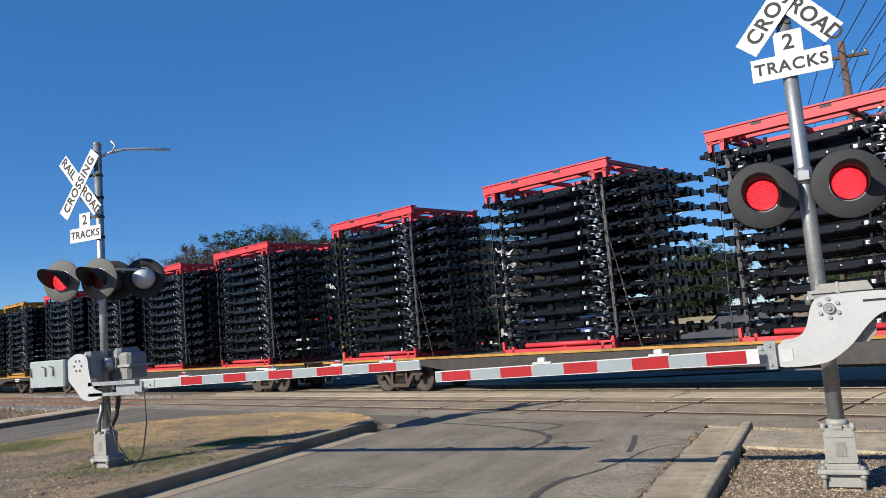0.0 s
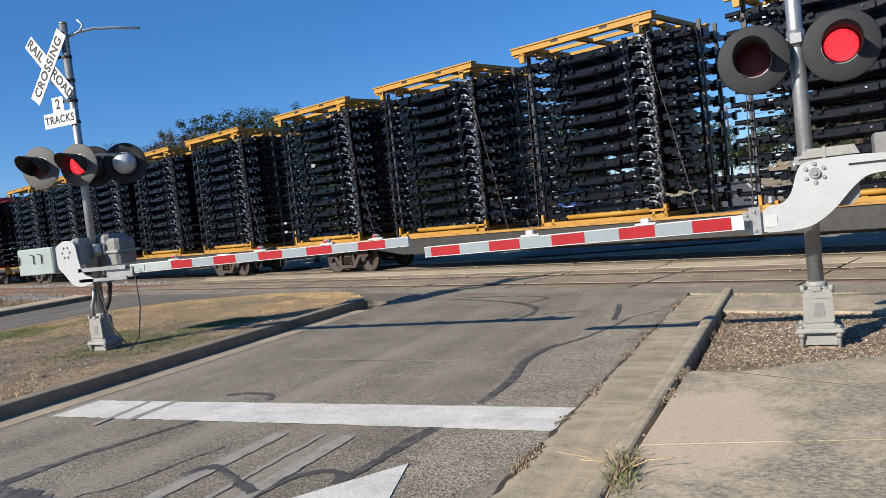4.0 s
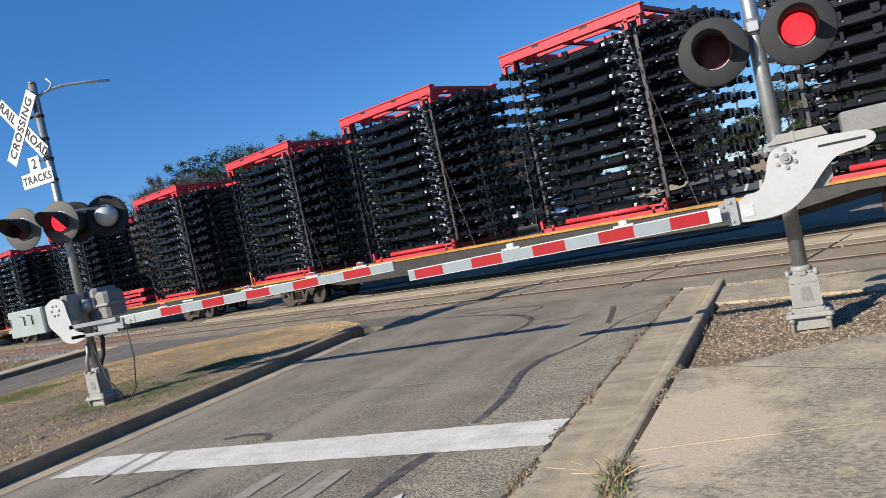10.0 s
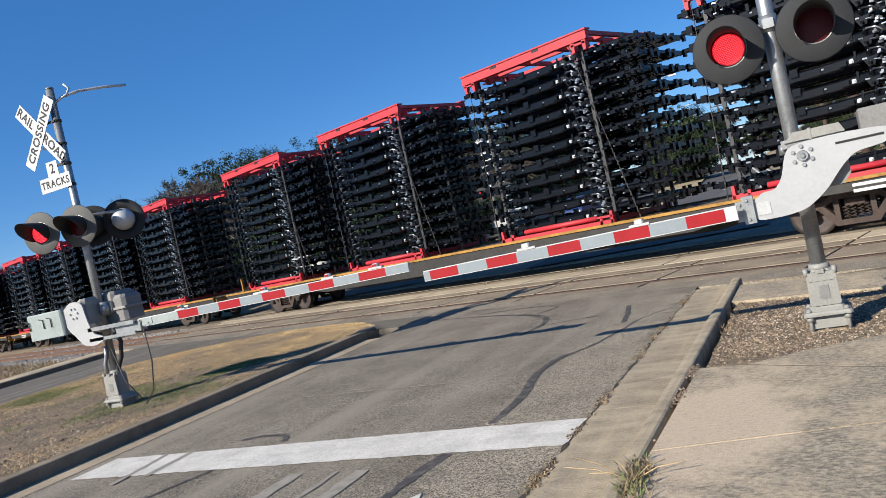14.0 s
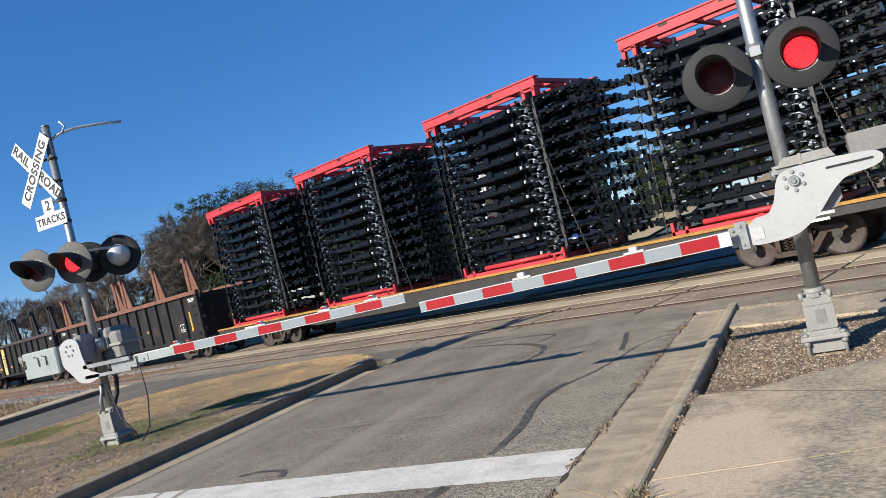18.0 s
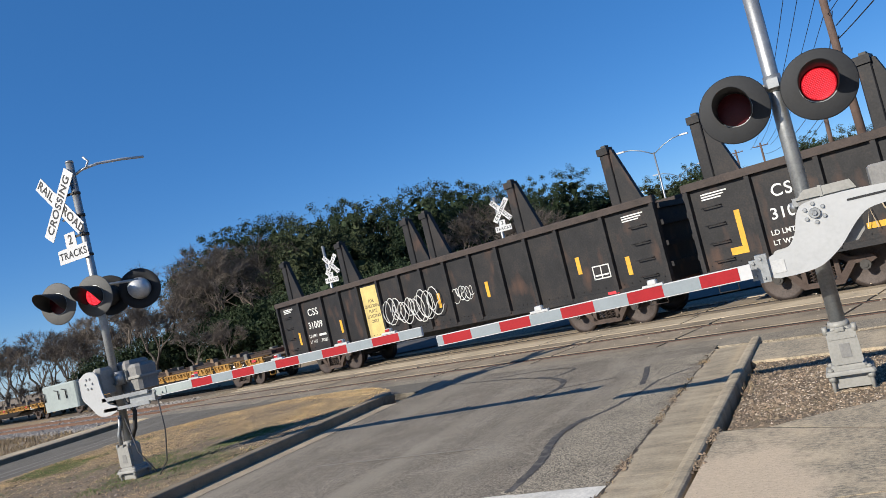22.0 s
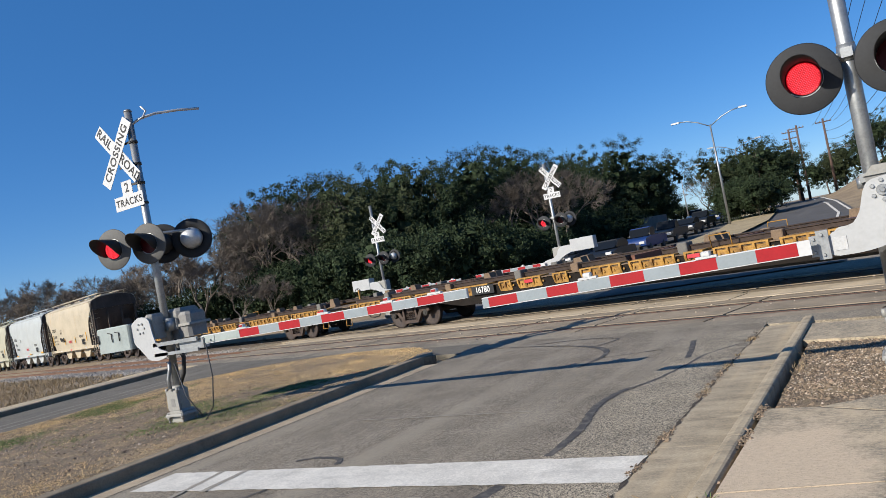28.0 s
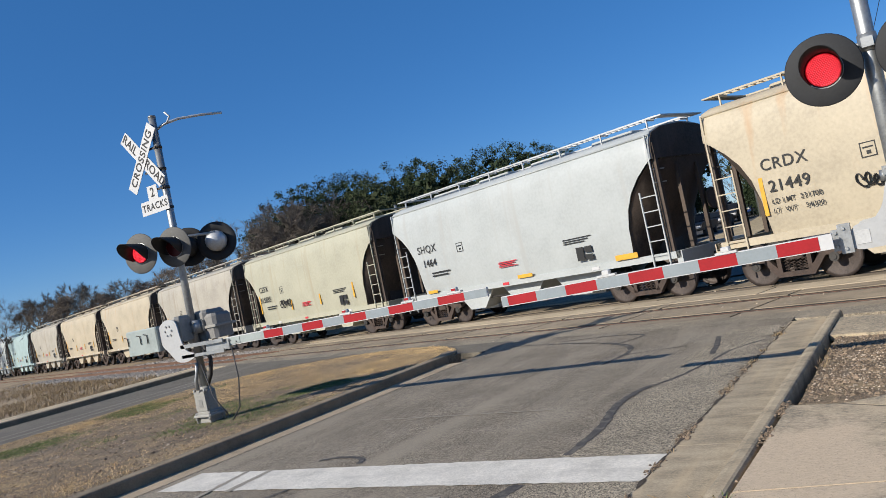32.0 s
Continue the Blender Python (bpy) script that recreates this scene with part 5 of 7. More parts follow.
def angular(parent, x0, z0, w, h, y, material):
    """A painted outline of straight strokes: leaning blocks of no letters."""
    m = Mesh()
    for k in range(4):
        a = x0 + w * k / 4
        g = w / 4
        m.tube([(a, y, z0 + 0.1 * h * (k % 2)), (a + 0.25 * g, y, z0 + h * (0.62 + 0.1 * k)), (a + 0.75 * g, y, z0 + h * (0.75 + 0.08 * k)), (a + 0.9 * g, y, z0 + h * 0.35), (a + 1.1 * g, y, z0 + h * 0.15)], 0.013, 4, smooth=False)
        m.tube([(a + 0.35 * g, y, z0 + 0.05 * h), (a + 0.5 * g, y, z0 + 0.4 * h), (a + 0.62 * g, y, z0 + 0.02 * h)], 0.011, 4, smooth=False)
    return part("scribble", m, material, parent, "painted angular scribble")


def gondola(k, q, number, red, panel):
    """An open gondola: ribbed sides, top chord, stanchions and gear; 16 m long."""
    t = thing("gondola_car", pose(0, 0, 0), "weathered black open gondola car with %s stanchions" % ("rusty red" if red else "black"), "gondola car", "gondola cars")
    h = 8.17
    ribs = [-8.12, -6.70] + [-5.28 + 1.056 * i for i in range(11)] + [6.70, 8.12]
    for s in (-1, 1):
        y0, y1 = sorted((s * 1.40, s * 1.44))
        part("side", Mesh().box(-h, h, y0, y1, 0.90, 2.84), GOND, t, "weathered black riveted side")
        part("top_chord", Mesh().box(-h - 0.03, h + 0.03, *sorted((s * 1.36, s * 1.56)), 2.80, 2.97, bevel=0.02), GOND_RUST if red else GOND_EDGE, t)
        part("bottom_chord", Mesh().box(-h, h, *sorted((s * 1.38, s * 1.52)), 0.84, 0.96), GOND, t)
        for x in ribs:
            part("rib", shared("rib%d" % s, lambda: Mesh().prism([(-0.075, min(s * 1.44, s * 1.54)), (0.075, min(s * 1.44, s * 1.54)), (0.05, max(s * 1.44, s * 1.54)), (-0.05, max(s * 1.44, s * 1.54))] if s > 0 else
                 [(-0.05, -1.54), (0.05, -1.54), (0.075, -1.44), (-0.075, -1.44)], 0.90, 2.80, "z"), GOND), None, t, at=pose(x, 0, 0))
        part("end", Mesh().box(*sorted((s * h, s * (h - 0.05))), -1.40, 1.40, 0.90, 2.78), GOND, t)
        for z in (1.3, 1.8, 2.3, 2.7):
            part("end_rib", Mesh().box(*sorted((s * h, s * (h + 0.09))), -1.40, 1.40, z - 0.06, z + 0.06), GOND, t)
        part("coupler", Mesh().box(*sorted((s * h, s * (h + 0.62))), -0.12, 0.12, 0.72, 0.95).box(*sorted((s * (h + 0.4), s * (h + 0.62))), -0.18, 0.18, 0.68, 0.99, bevel=0.04), STEEL_DARK, t)
        for z in (1.15, 1.55, 1.95, 2.35):
            part("grab_iron", Mesh().tube(hoop(s * (h - 0.55), -1.44, z, 0.42, 0.11), 0.013, 6), GOND, t)
        part("step", Mesh().tube([(s * (h - 0.7), -1.46, 0.9), (s * (h - 0.7), -1.48, 0.45), (s * (h - 0.25), -1.48, 0.45), (s * (h - 0.25), -1.46, 0.9)], 0.016, 6), GOND, t)
        # yellow corner marks
        m = Mesh().box(s * (h - 1.05) - 0.06, s * (h - 1.05) + 0.06, -1.446, -1.441, 1.25, 2.1 if k < 2 else 1.7)
        if s < 0 and k < 2:
            m = Mesh().prism([(-h + 0.72, 1.20), (-h + 1.11, 1.20), (-h + 1.11, 2.15), (-h + 0.99, 2.15), (-h + 0.99, 1.36), (-h + 0.72, 1.36)], -1.446, -1.441)
        part("yellow_mark", m, TAG_YELLOW, t)
        part("red_placard", Mesh().box(s * (h - 1.6) - 0.16, s * (h - 1.6) + 0.16, -1.532, -1.521, 0.88, 0.95), RACK_RED, t)
    part("floor", Mesh().box(-h, h, -1.40, 1.40, 0.86, 0.92), GOND_RUST, t)
    part("centre_sill", Mesh().box(-h, h, -0.3, 0.3, 0.60, 0.86), STEEL_DARK, t)
    for x in (-5.9, 5.9):
        bogie(t, x)
    # stanchions: an upright with a sloping brace
    for x in (-7.67, -4.12, -0.57, 0.33, 3.88, 7.0):
        st = part("stanchion", Mesh().box(x - 0.13, x + 0.13, -1.13, -0.90, 0.92, 4.40, bevel=0.02).box(x - 0.16, x + 0.14, -1.17, -0.88, 4.27, 4.44), GOND_RUST if red else GOND, t, "rusty red stanchion" if red else "black stanchion")
        part("brace", Mesh().prism([(x + 0.13, 4.36), (x + 0.20, 4.36), (x + 0.72, 2.95), (x + 1.0, 0.92), (x + 0.13, 0.92)], -1.08, -0.94), GOND_RUST if red else GOND, st)
        part("cap", Mesh().box(x - 0.05, x + 0.08, -1.10, -0.94, 4.44, 4.50), STEEL_DARK, st)
    mark = -6.0
    stencil(t, "CSS", 0.36, mark, 2.33, -1.443, TAG_WHITE, 0.004, 1.15)
    stencil(t, number, 0.34, mark, 1.86, -1.443, TAG_WHITE, 0.004, 1.05)
    stencil(t, "LD LMT", 0.15, mark - 0.27, 1.48, -1.443, TAG_WHITE, 0.002)
    stencil(t, "LT WT", 0.15, mark - 0.30, 1.27, -1.443, TAG_WHITE, 0.002)
    small_print(t, mark + 0.10, 1.52, -1.443, 0.5, 1, TAG_WHITE, 0.08)
    if k == 2:
        stencil(t, "75200", 0.15, mark + 0.36, 1.27, -1.443, TAG_WHITE, 0.002)
    else:
        small_print(t, mark + 0.14, 1.31, -1.443, 0.44, 1, TAG_WHITE, 0.08)
    small_print(t, -h + 0.35, 2.66, -1.443, 0.6, 3, TAG_WHITE, 0.03)
    small_print(t, h - 0.95, 2.66, -1.443, 0.6, 3, TAG_WHITE, 0.03)
    part("stencil_frame", Mesh().box(h - 2.1, h - 1.6, -1.445, -1.443, 1.62, 1.65).box(h - 2.1, h - 1.6, -1.445, -1.443, 1.3, 1.33).box(h - 2.1, h - 2.07, -1.445, -1.443, 1.3, 1.65).box(h - 1.63, h - 1.6, -1.445, -1.443, 1.3, 1.65).box(h - 1.87, h - 1.84, -1.445, -1.443, 1.3, 1.65).box(h - 2.05, h - 1.65, -1.445, -1.443, 1.38, 1.42), TAG_WHITE, t)
    words = ("FOR", "DIAGONAL", "PLATE", "LOADING", "ONLY")
    if panel:
        x = -1.585 if k == 1 else -2.64
        part("panel", Mesh().box(x - 0.42, x + 0.42, -1.452, -1.441, 1.0, 2.70), PANEL_YELLOW, t, "pale yellow painted panel")
        for j, word in enumerate(words):
            stencil(t, word, 0.15, x, 2.20 - 0.17 * j, -1.4535, GRIME, 0.002)
        if k == 1:
            angular(t, -4.9, 1.15, 2.6, 1.05, -1.546, TAG_TAN)
        else:
            scrawl(t, -1.9, 1.15, 2.4, 1.0, -1.546, 3 + k, TAG_WHITE, 14, 0.016)
        scrawl(t, 1.15, 1.5, 0.8, 0.5, -1.45, 13 + k, TAG_WHITE, 6, 0.012)
    else:
        for j, word in enumerate(words):
            stencil(t, word, 0.17, -2.02 - 0.5, 2.35 - 0.19 * j, -1.443, TAG_WHITE, 0.003)
    marks = {0: [(-4.5, 1.35, 1), (-2.0, 1.45, 1), (0.5, 1.42, 1), (3.0, 1.62, 1)], 1: [(-4.5, 1.22, 1), (-2.6, 1.38, 1), (-0.45, 1.45, 1), (1.6, 1.5, 0), (3.0, 1.35, 1), (5.6, 1.3, 1)], 2: [(-4.5, 1.6, 0), (0.5, 1.7, 0), (2.5, 1.7, 0), (5.7, 1.75, 0)]}[k]
    for x, z, wide in marks:
        part("yellow_mark", Mesh().box(x - (0.22 if wide else 0.06), x + (0.22 if wide else 0.06), -1.447, -1.441, z - (0.06 if wide else 0.22), z + (0.06 if wide else 0.22)), TAG_YELLOW, t)
    m = Mesh()
    for a, b in zip(ribs, ribs[1:]):
        for j in range(6):
            x = a + 0.15 + (b - a - 0.3) * j / 5
            m.tube([(x, -1.44, 1.06), (x, -1.455, 1.06)], 0.018, 5)
    part("rivets", m, GOND, t, kind="stuff")
    return rides(t, q)


gondola(0, -281.8, "31010", True, False)
gondola(1, -298.93, "31003", False, True)
gondola(2, -316.05, "31009", False, True)


def pocket_mesh(s, w):
    """A stretch of side brackets: a top plate on triangular gussets over a back plate."""
    m = Mesh().box(-w / 2, w / 2, *sorted((s * 1.20, s * 1.60)), 1.10, 1.135)
    m.box(-w / 2 + 0.02, w / 2 - 0.02, *sorted((s * 1.525, s * 1.54)), 0.84, 1.10)
    n = max(2, round(w / 0.32))
    for i in range(n + 1):
        x = -w / 2 + 0.03 + (w - 0.06) * i / n
        m.prism([(s * 1.54, 0.86), (s * 1.60, 1.02), (s * 1.60, 1.10), (s * 1.54, 1.10)], x - 0.03, x + 0.03, "x")
        m.tube([(x + 0.1, s * 1.545, 0.97), (x + 0.1, s * 1.575, 0.97)], 0.03, 6)
    return m


POCKET_YELLOW = mat("dirty_yellow_paint", (0.33, 0.172, 0.034), 0.75, var=0.55, scale=3.0, fine=40, bump=0.2, tint=(0.44, 0.245, 0.05), streak=(0.09, 0.045, 0.022), streak_scale=(3.0, 3.0, 2.0), streak_from=0.56)
BLOCK_GREY = mat("grey_rubber_block", (0.12, 0.115, 0.105), 0.9, var=0.35, scale=4, fine=40, bump=0.2)


def empty_flat(q0, q1, number):
    """A flat car without its load: rails of rusty fittings along the deck."""
    t = flat_body(q0, q1, "empty weathered yellow flat car with rusty deck fittings", False)
    h = (q0 - q1) / 2 - 0.55
    rnd = random.Random(int(-q0))
    for s in (-1, 1):
        for c, g in ((-h * 0.5, h * 0.46), (h * 0.5, h * 0.46)):
            part("deck_rail", Mesh().box(c - g, c + g, *sorted((s * 1.00, s * 1.20)), 1.15, 1.25).box(c - g, c + g, *sorted((s * 0.97, s * 1.23)), 1.25, 1.275), RAIL_BROWN, t, "long dark rusty deck rail")
        x, i = -h + 0.6, 0
        while x < h - 0.8:
            w = rnd.choice((0.5, 0.9, 1.3, 1.7))
            pocket = shared("flat_pocket%d%g" % (s, w), lambda: pocket_mesh(s, w), POCKET_YELLOW)
            part("pocket", pocket, None, t, "weathered yellow bracket with gussets", at=pose(x + w / 2, 0, 0))
            if i % 2:
                part("block", shared("flat_block%d" % (i % 4), lambda: Mesh().box(-0.13, 0.13, -0.16, 0.16, 1.06, 1.36 if i % 4 == 1 else 1.30, bevel=0.02), BLOCK_GREY if i % 4 == 1 else CAR_BROWN), None, t, at=pose(x + w + 0.1, s * 1.20, 0))
            if i % 3 == 1:
                part("pedestal", shared("flat_pedestal", lambda: Mesh().prism([(-0.22, 1.06), (0.22, 1.06), (0.10, 1.42), (-0.14, 1.42)], -0.14, 0.14).box(-0.28, 0.28, -0.2, 0.2, 1.06, 1.10), CAR_BROWN), None, t, at=pose(x + w * 0.5, s * 0.55, 0))
            if i % 4 == 2:
                part("red_placard", shared("flat_placard%d" % s, lambda: Mesh().box(-0.16, 0.16, *sorted((s * 1.60, s * 1.605)), 0.98, 1.07), RACK_RED), None, t, at=pose(x + w * 0.5, 0, 0))
            x, i = x + w + rnd.choice((0.08, 0.25, 0.45)), i + 1
        part("grab_iron", Mesh().tube([(2.0, s * 1.45, 1.10), (2.0, s * 1.5, 1.42), (2.5, s * 1.5, 1.42), (2.5, s * 1.45, 1.10)], 0.016, 6), CAR_YELLOW, t)
    for x in (-11, -8, -5.5, -3, -0.5, 2, 4.5, 7, 10):
        part("cross_bar", Mesh().box(x - 0.1, x + 0.1, -1.0, 1.0, 1.06, 1.24), GOND_RUST, t)
    if number:
        plate = part("number_plate", Mesh().box(-5.98, -5.02, -1.614, -1.604, 0.84, 1.10), BLACK, t)
        stencil(plate, number, 0.25, -5.5, 0.97, -1.616, TAG_WHITE, 0.004)
    return rides(t, (q0 + q1) / 2)


EMPTY = [-324.6, -352.0, -379.5, -407.0, -435.6]
for i in range(4):
    empty_flat(EMPTY[i], EMPTY[i + 1], ("142519", "", "16780", "16862")[i])


def hopper_section(low):
    """Half widths of the rounded body from its lower edge to the roof: (half width, height)."""
    full = [(1.44, 1.12), (1.50, 1.5), (1.54, 2.0), (1.56, 2.6), (1.56, 3.2), (1.54, 3.65), (1.49, 3.98), (1.36, 4.17), (0.9, 4.31), (0.45, 4.38), (0.0, 4.40)]
    out = []
    for n, (w, z) in enumerate(full):
        if z < low:
            for (w0, z0), (w1, z1) in zip(full, full[1:]):
                if z0 <= low <= z1:
                    w = w0 + (w1 - w0) * (low - z0) / (z1 - z0)
            z = low + 0.002 * n
        out.append((w, z))
    return out


def hopper_body():
    m, v, f = Mesh(), [], []
    xs = [(-5.50, 3.50), (-5.32, 3.38), (-5.02, 3.12), (-4.75, 2.80), (-4.55, 2.40), (-4.44, 1.95), (-4.40, 1.5), (-4.38, 1.12), (-4.25, 1.12), (-2.0, 1.12)]
    xs = xs + [(-x, z) for x, z in reversed(xs)]
    n = 21
    for x, low in xs:
        sec = hopper_section(low)
        v += [(x, -w, z) for w, z in sec] + [(x, w, z) for w, z in reversed(sec[:-1])]
    for i in range(len(xs) - 1):
        f += [(i * n + k, i * n + k + 1, i * n + n + k + 1, i * n + n + k) for k in range(n - 1)]
    m.add(v, f, True)
    m.add([], [])
    m.f += [tuple(range(n - 1, -1, -1)), tuple(range((len(xs) - 1) * n, len(xs) * n))]
    m.smooth += [False, False]
    return m


def hopper_end(s):
    """The slope sheet under the overhanging end and the frames beside it."""
    m = Mesh()
    edge = [(5.46, 3.46), (5.30, 3.34), (5.00, 3.08), (4.73, 2.76), (4.53, 2.36), (4.42, 1.90), (4.38, 1.12)]
    middle = [(5.50, 3.50), (5.47, 3.20), (5.40, 2.88), (5.25, 2.52), (5.02, 2.12), (4.74, 1.68), (4.40, 1.12)]
    across = [-1.50, -1.36, -1.1, -0.6, 0.0, 0.6, 1.1, 1.36, 1.50]
    v, f, n = [], [], len(across)
    for (x0, z0), (x1, z1) in zip(edge, middle):
        for y in across:
            w = 1 - (abs(y) / 1.5) ** 2.5
            v.append((s * (x0 + (x1 - x0) * w), y, z0 + (z1 - z0) * w))
    for i in range(len(edge) - 1):
        f += [(i * n + k, i * n + k + 1, i * n + n + k + 1, i * n + n + k) for k in range(n - 1)]
    return m.add(v, f, True)


def hopper(i, q, paint, mark, number, dark):
    words = {HOP_TAN: "tan", HOP_WHITE: "white", HOP_CREAM: "cream", HOP_GREY: "grey", HOP_BLUE: "pale blue"}[paint]
    t = thing("hopper_car", pose(0, 0, 0), "weathered %s covered hopper car with roof walkway" % words, "hopper car", "hopper cars")
    part("body", shared("hopper_body" + words, hopper_body, paint), None, t, "rounded %s steel body" % words)
    part("roof_edge", shared("roof_edge" + words, lambda: Mesh().tube([(-5.5, -1.43, 4.09), (5.5, -1.43, 4.09)], 0.028, 6).tube([(-5.5, 1.43, 4.09), (5.5, 1.43, 4.09)], 0.028, 6), paint), None, t)
    for s in (-1, 1):
        part("end_sheet", shared("hop_cap%d" % s, lambda: Mesh().prism([(-1.48, 3.5), (1.48, 3.5), (1.50, 3.65), (1.44, 3.98), (1.30, 4.16), (0.86, 4.30), (0.0, 4.37), (-0.86, 4.30), (-1.30, 4.16), (-1.44, 3.98), (-1.50, 3.65)], s * 5.505, s * 5.525, "x"), GRIME), None, t, "grimy brown end sheet")
        # slope sheets share the end sheets' dark brown, darker than the body
        part("slope_sheet", shared("slope%d" % s, lambda: hopper_end(s), GRIME), None, t, "dark brown slope sheet")
        part("side_sill", shared("hop_sill%s%d" % (words, s), lambda: Mesh().box(-5.75, 5.75, *sorted((s * 1.36, s * 1.50)), 1.0, 1.17), paint), None, t)
        part("end_sill", shared("hop_end%s%d" % (words, s), lambda: Mesh().box(*sorted((s * 5.62, s * 5.78)), -1.5, 1.5, 0.85, 1.17), paint), None, t)
        part("end_post", shared("hop_post%s%d" % (words, s), lambda: Mesh().box(*sorted((s * 5.42, s * 5.55)), -1.42, -1.32, 1.17, 3.9).box(*sorted((s * 5.42, s * 5.55)), 1.32, 1.42, 1.17, 3.9).box(*sorted((s * 5.42, s * 5.52)), -0.5, -0.4, 1.17, 3.3).box(*sorted((s * 5.42, s * 5.52)), 0.4, 0.5, 1.17, 3.3), GRIME), None, t)
        part("bulkhead", shared("hop_bulk%d" % s, lambda: Mesh().box(*sorted((s * 4.5, s * 4.6)), -0.5, 0.5, 1.0, 2.1).box(*sorted((s * 4.6, s * 5.6)), -0.25, 0.25, 0.75, 1.1), STEEL_DARK), None, t)
        lad = Mesh()
        for y in (-1.52,):
            for x in (4.95, 5.42):
                lad.box(*sorted((s * x, s * (x + 0.035))), y - 0.03, y + 0.01, 0.6, 2.75 if x < 5 else 4.1)
            for k in range(6):
                lad.box(*sorted((s * 4.95, s * 5.44)), y - 0.02, y, 0.75 + 0.37 * k, 0.775 + 0.37 * k)
            for k in range(4):
                lad.box(*sorted((s * 5.44, s * 5.47)), y, -1.0, 2.9 + 0.33 * k, 2.925 + 0.33 * k)
        part("ladder", shared("ladder%s%d" % (words, s), lambda: lad, paint), None, t, "%s steel ladder" % words)
        part("coupler", shared("hop_coupler%d" % s, lambda: Mesh().box(*sorted((s * 5.7, s * 6.2)), -0.12, 0.12, 0.72, 0.95).box(*sorted((s * 6.0, s * 6.2)), -0.18, 0.18, 0.68, 0.99, bevel=0.04), STEEL_DARK), None, t)
        part("hand_brake", shared("hop_brake", lambda: Mesh().tube([(5.56, 0.7, 2.3), (5.62, 0.7, 2.3)], 0.28, 16).box(5.5, 5.58, 0.55, 0.85, 2.1, 2.5), GRIME), None, t) if s > 0 else None
        bogie(t, s * 4.25)
    walk_mesh = Mesh()
    for s in (-1, 1):
        for y in (0.62, 0.92):
            walk_mesh.box(-5.5, 5.5, s * y - 0.02, s * y + 0.02, 4.54, 4.58)
        for k in range(56):
            x = -5.45 + 10.9 * k / 55
            walk_mesh.box(x - 0.02, x + 0.02, *sorted((s * 0.62, s * 0.92)), 4.55, 4.57)
        for k in range(8):
            x = -5.2 + 10.4 * k / 7
            walk_mesh.box(x - 0.016, x + 0.016, *sorted((s * 0.92, s * 0.96)), 4.24, 4.56)
            walk_mesh.box(x - 0.016, x + 0.016, *sorted((s * 0.60, s * 0.94)), 4.50, 4.545)
    for x in (-5.5, 5.5):
        walk_mesh.box(x - 0.15, x + 0.15, -0.95, 0.95, 4.54, 4.57)
    part("roof_walk", shared("roof_walk" + words, lambda: walk_mesh, SILVER if words == "white" else paint), None, t, "steel roof walkway on brackets")
    for k in range(4):
        part("hatch", shared("hatch" + words, lambda: Mesh().box(-0.7, 0.7, -0.35, 0.35, 4.38, 4.50, bevel=0.03), paint), None, t, at=pose(-3.6 + 2.4 * k, 0, 0))
    for x in (-2.2, 0.0, 2.2):
        part("outlet", shared("outlet" + words, lambda: Mesh().prism([(-1.0, 1.13), (1.0, 1.13), (0.35, 0.42), (-0.35, 0.42)], -1.2, 1.2).box(-0.42, 0.42, -0.7, 0.7, 0.34, 0.44), paint), None, t, at=pose(x, 0, 0))
    part("pipework", shared("hop_pipe", lambda: Mesh().tube([(-3.5, -1.1, 0.72), (3.5, -1.1, 0.72)], 0.035, 6).tube([(2.9, -0.9, 0.8), (3.7, -0.9, 0.8)], 0.15, 10), STEEL_DARK), None, t)
    ink = SIGN_BLACK
    y = -1.575
    if mark:
        stencil(t, mark, 0.35, -3.78, 2.66, y, ink, 0.003, 1.1)
    if mark:
        stencil(t, number, 0.35, -3.75, 2.18, y, ink, 0.003, 1.05)
    if i == 0:
        stencil(t, "LD LMT  231700", 0.15, -3.66, 1.86, -1.566, ink, 0.001, 1.05)
        stencil(t, "LT  WT    54300", 0.15, -3.66, 1.65, -1.566, ink, 0.001, 1.05)
    else:
        small_print(t, -3.75, 1.86, -1.56, 0.95, 2, ink, 0.05)
    small_print(t, -0.5, 1.75, -1.56, 0.8, 4, RACK_RED, 0.025)
    small_print(t, 2.2, 2.0, -1.56, 1.0, 3, ink, 0.03)
    part("stencil_frame", shared("hop_stencil", lambda: Mesh().box(2.6, 2.85, -1.562, -1.552, 1.35, 1.72).box(2.9, 3.15, -1.562, -1.552, 1.35, 1.5).box(2.9, 3.15, -1.562, -1.552, 1.55, 1.72), ink), None, t)
    part("square_mark", shared("hop_square", lambda: Mesh().box(-2.25, -1.95, -1.566, -1.556, 2.34, 2.36).box(-2.25, -1.95, -1.566, -1.556, 2.62, 2.64).box(-2.25, -2.23, -1.566, -1.556, 2.34, 2.64).box(-1.97, -1.95, -1.566, -1.556, 2.34, 2.64).box(-2.2, -2.0, -1.566, -1.556, 2.52, 2.55).box(-2.14, -2.06, -1.566, -1.556, 2.40, 2.47), ink), None, t)
    for k, (x, z, w, hh) in enumerate(((-4.36, 2.0, 0.045, 0.42), (-1.4, 1.75, 0.045, 0.22), (1.1, 1.75, 0.045, 0.22), (3.7, 1.85, 0.045, 0.3)) if words != "white" else ((-3.9, 1.22, 0.25, 0.05), (0.5, 1.22, 0.3, 0.05), (4.2, 1.25, 0.35, 0.07))):
        part("yellow_mark", shared("hop_mark%s%d" % (words == "white", k), lambda: Mesh().box(x - w, x + w, -1.562, -1.545, z - hh, z + hh), TAG_YELLOW), None, t)
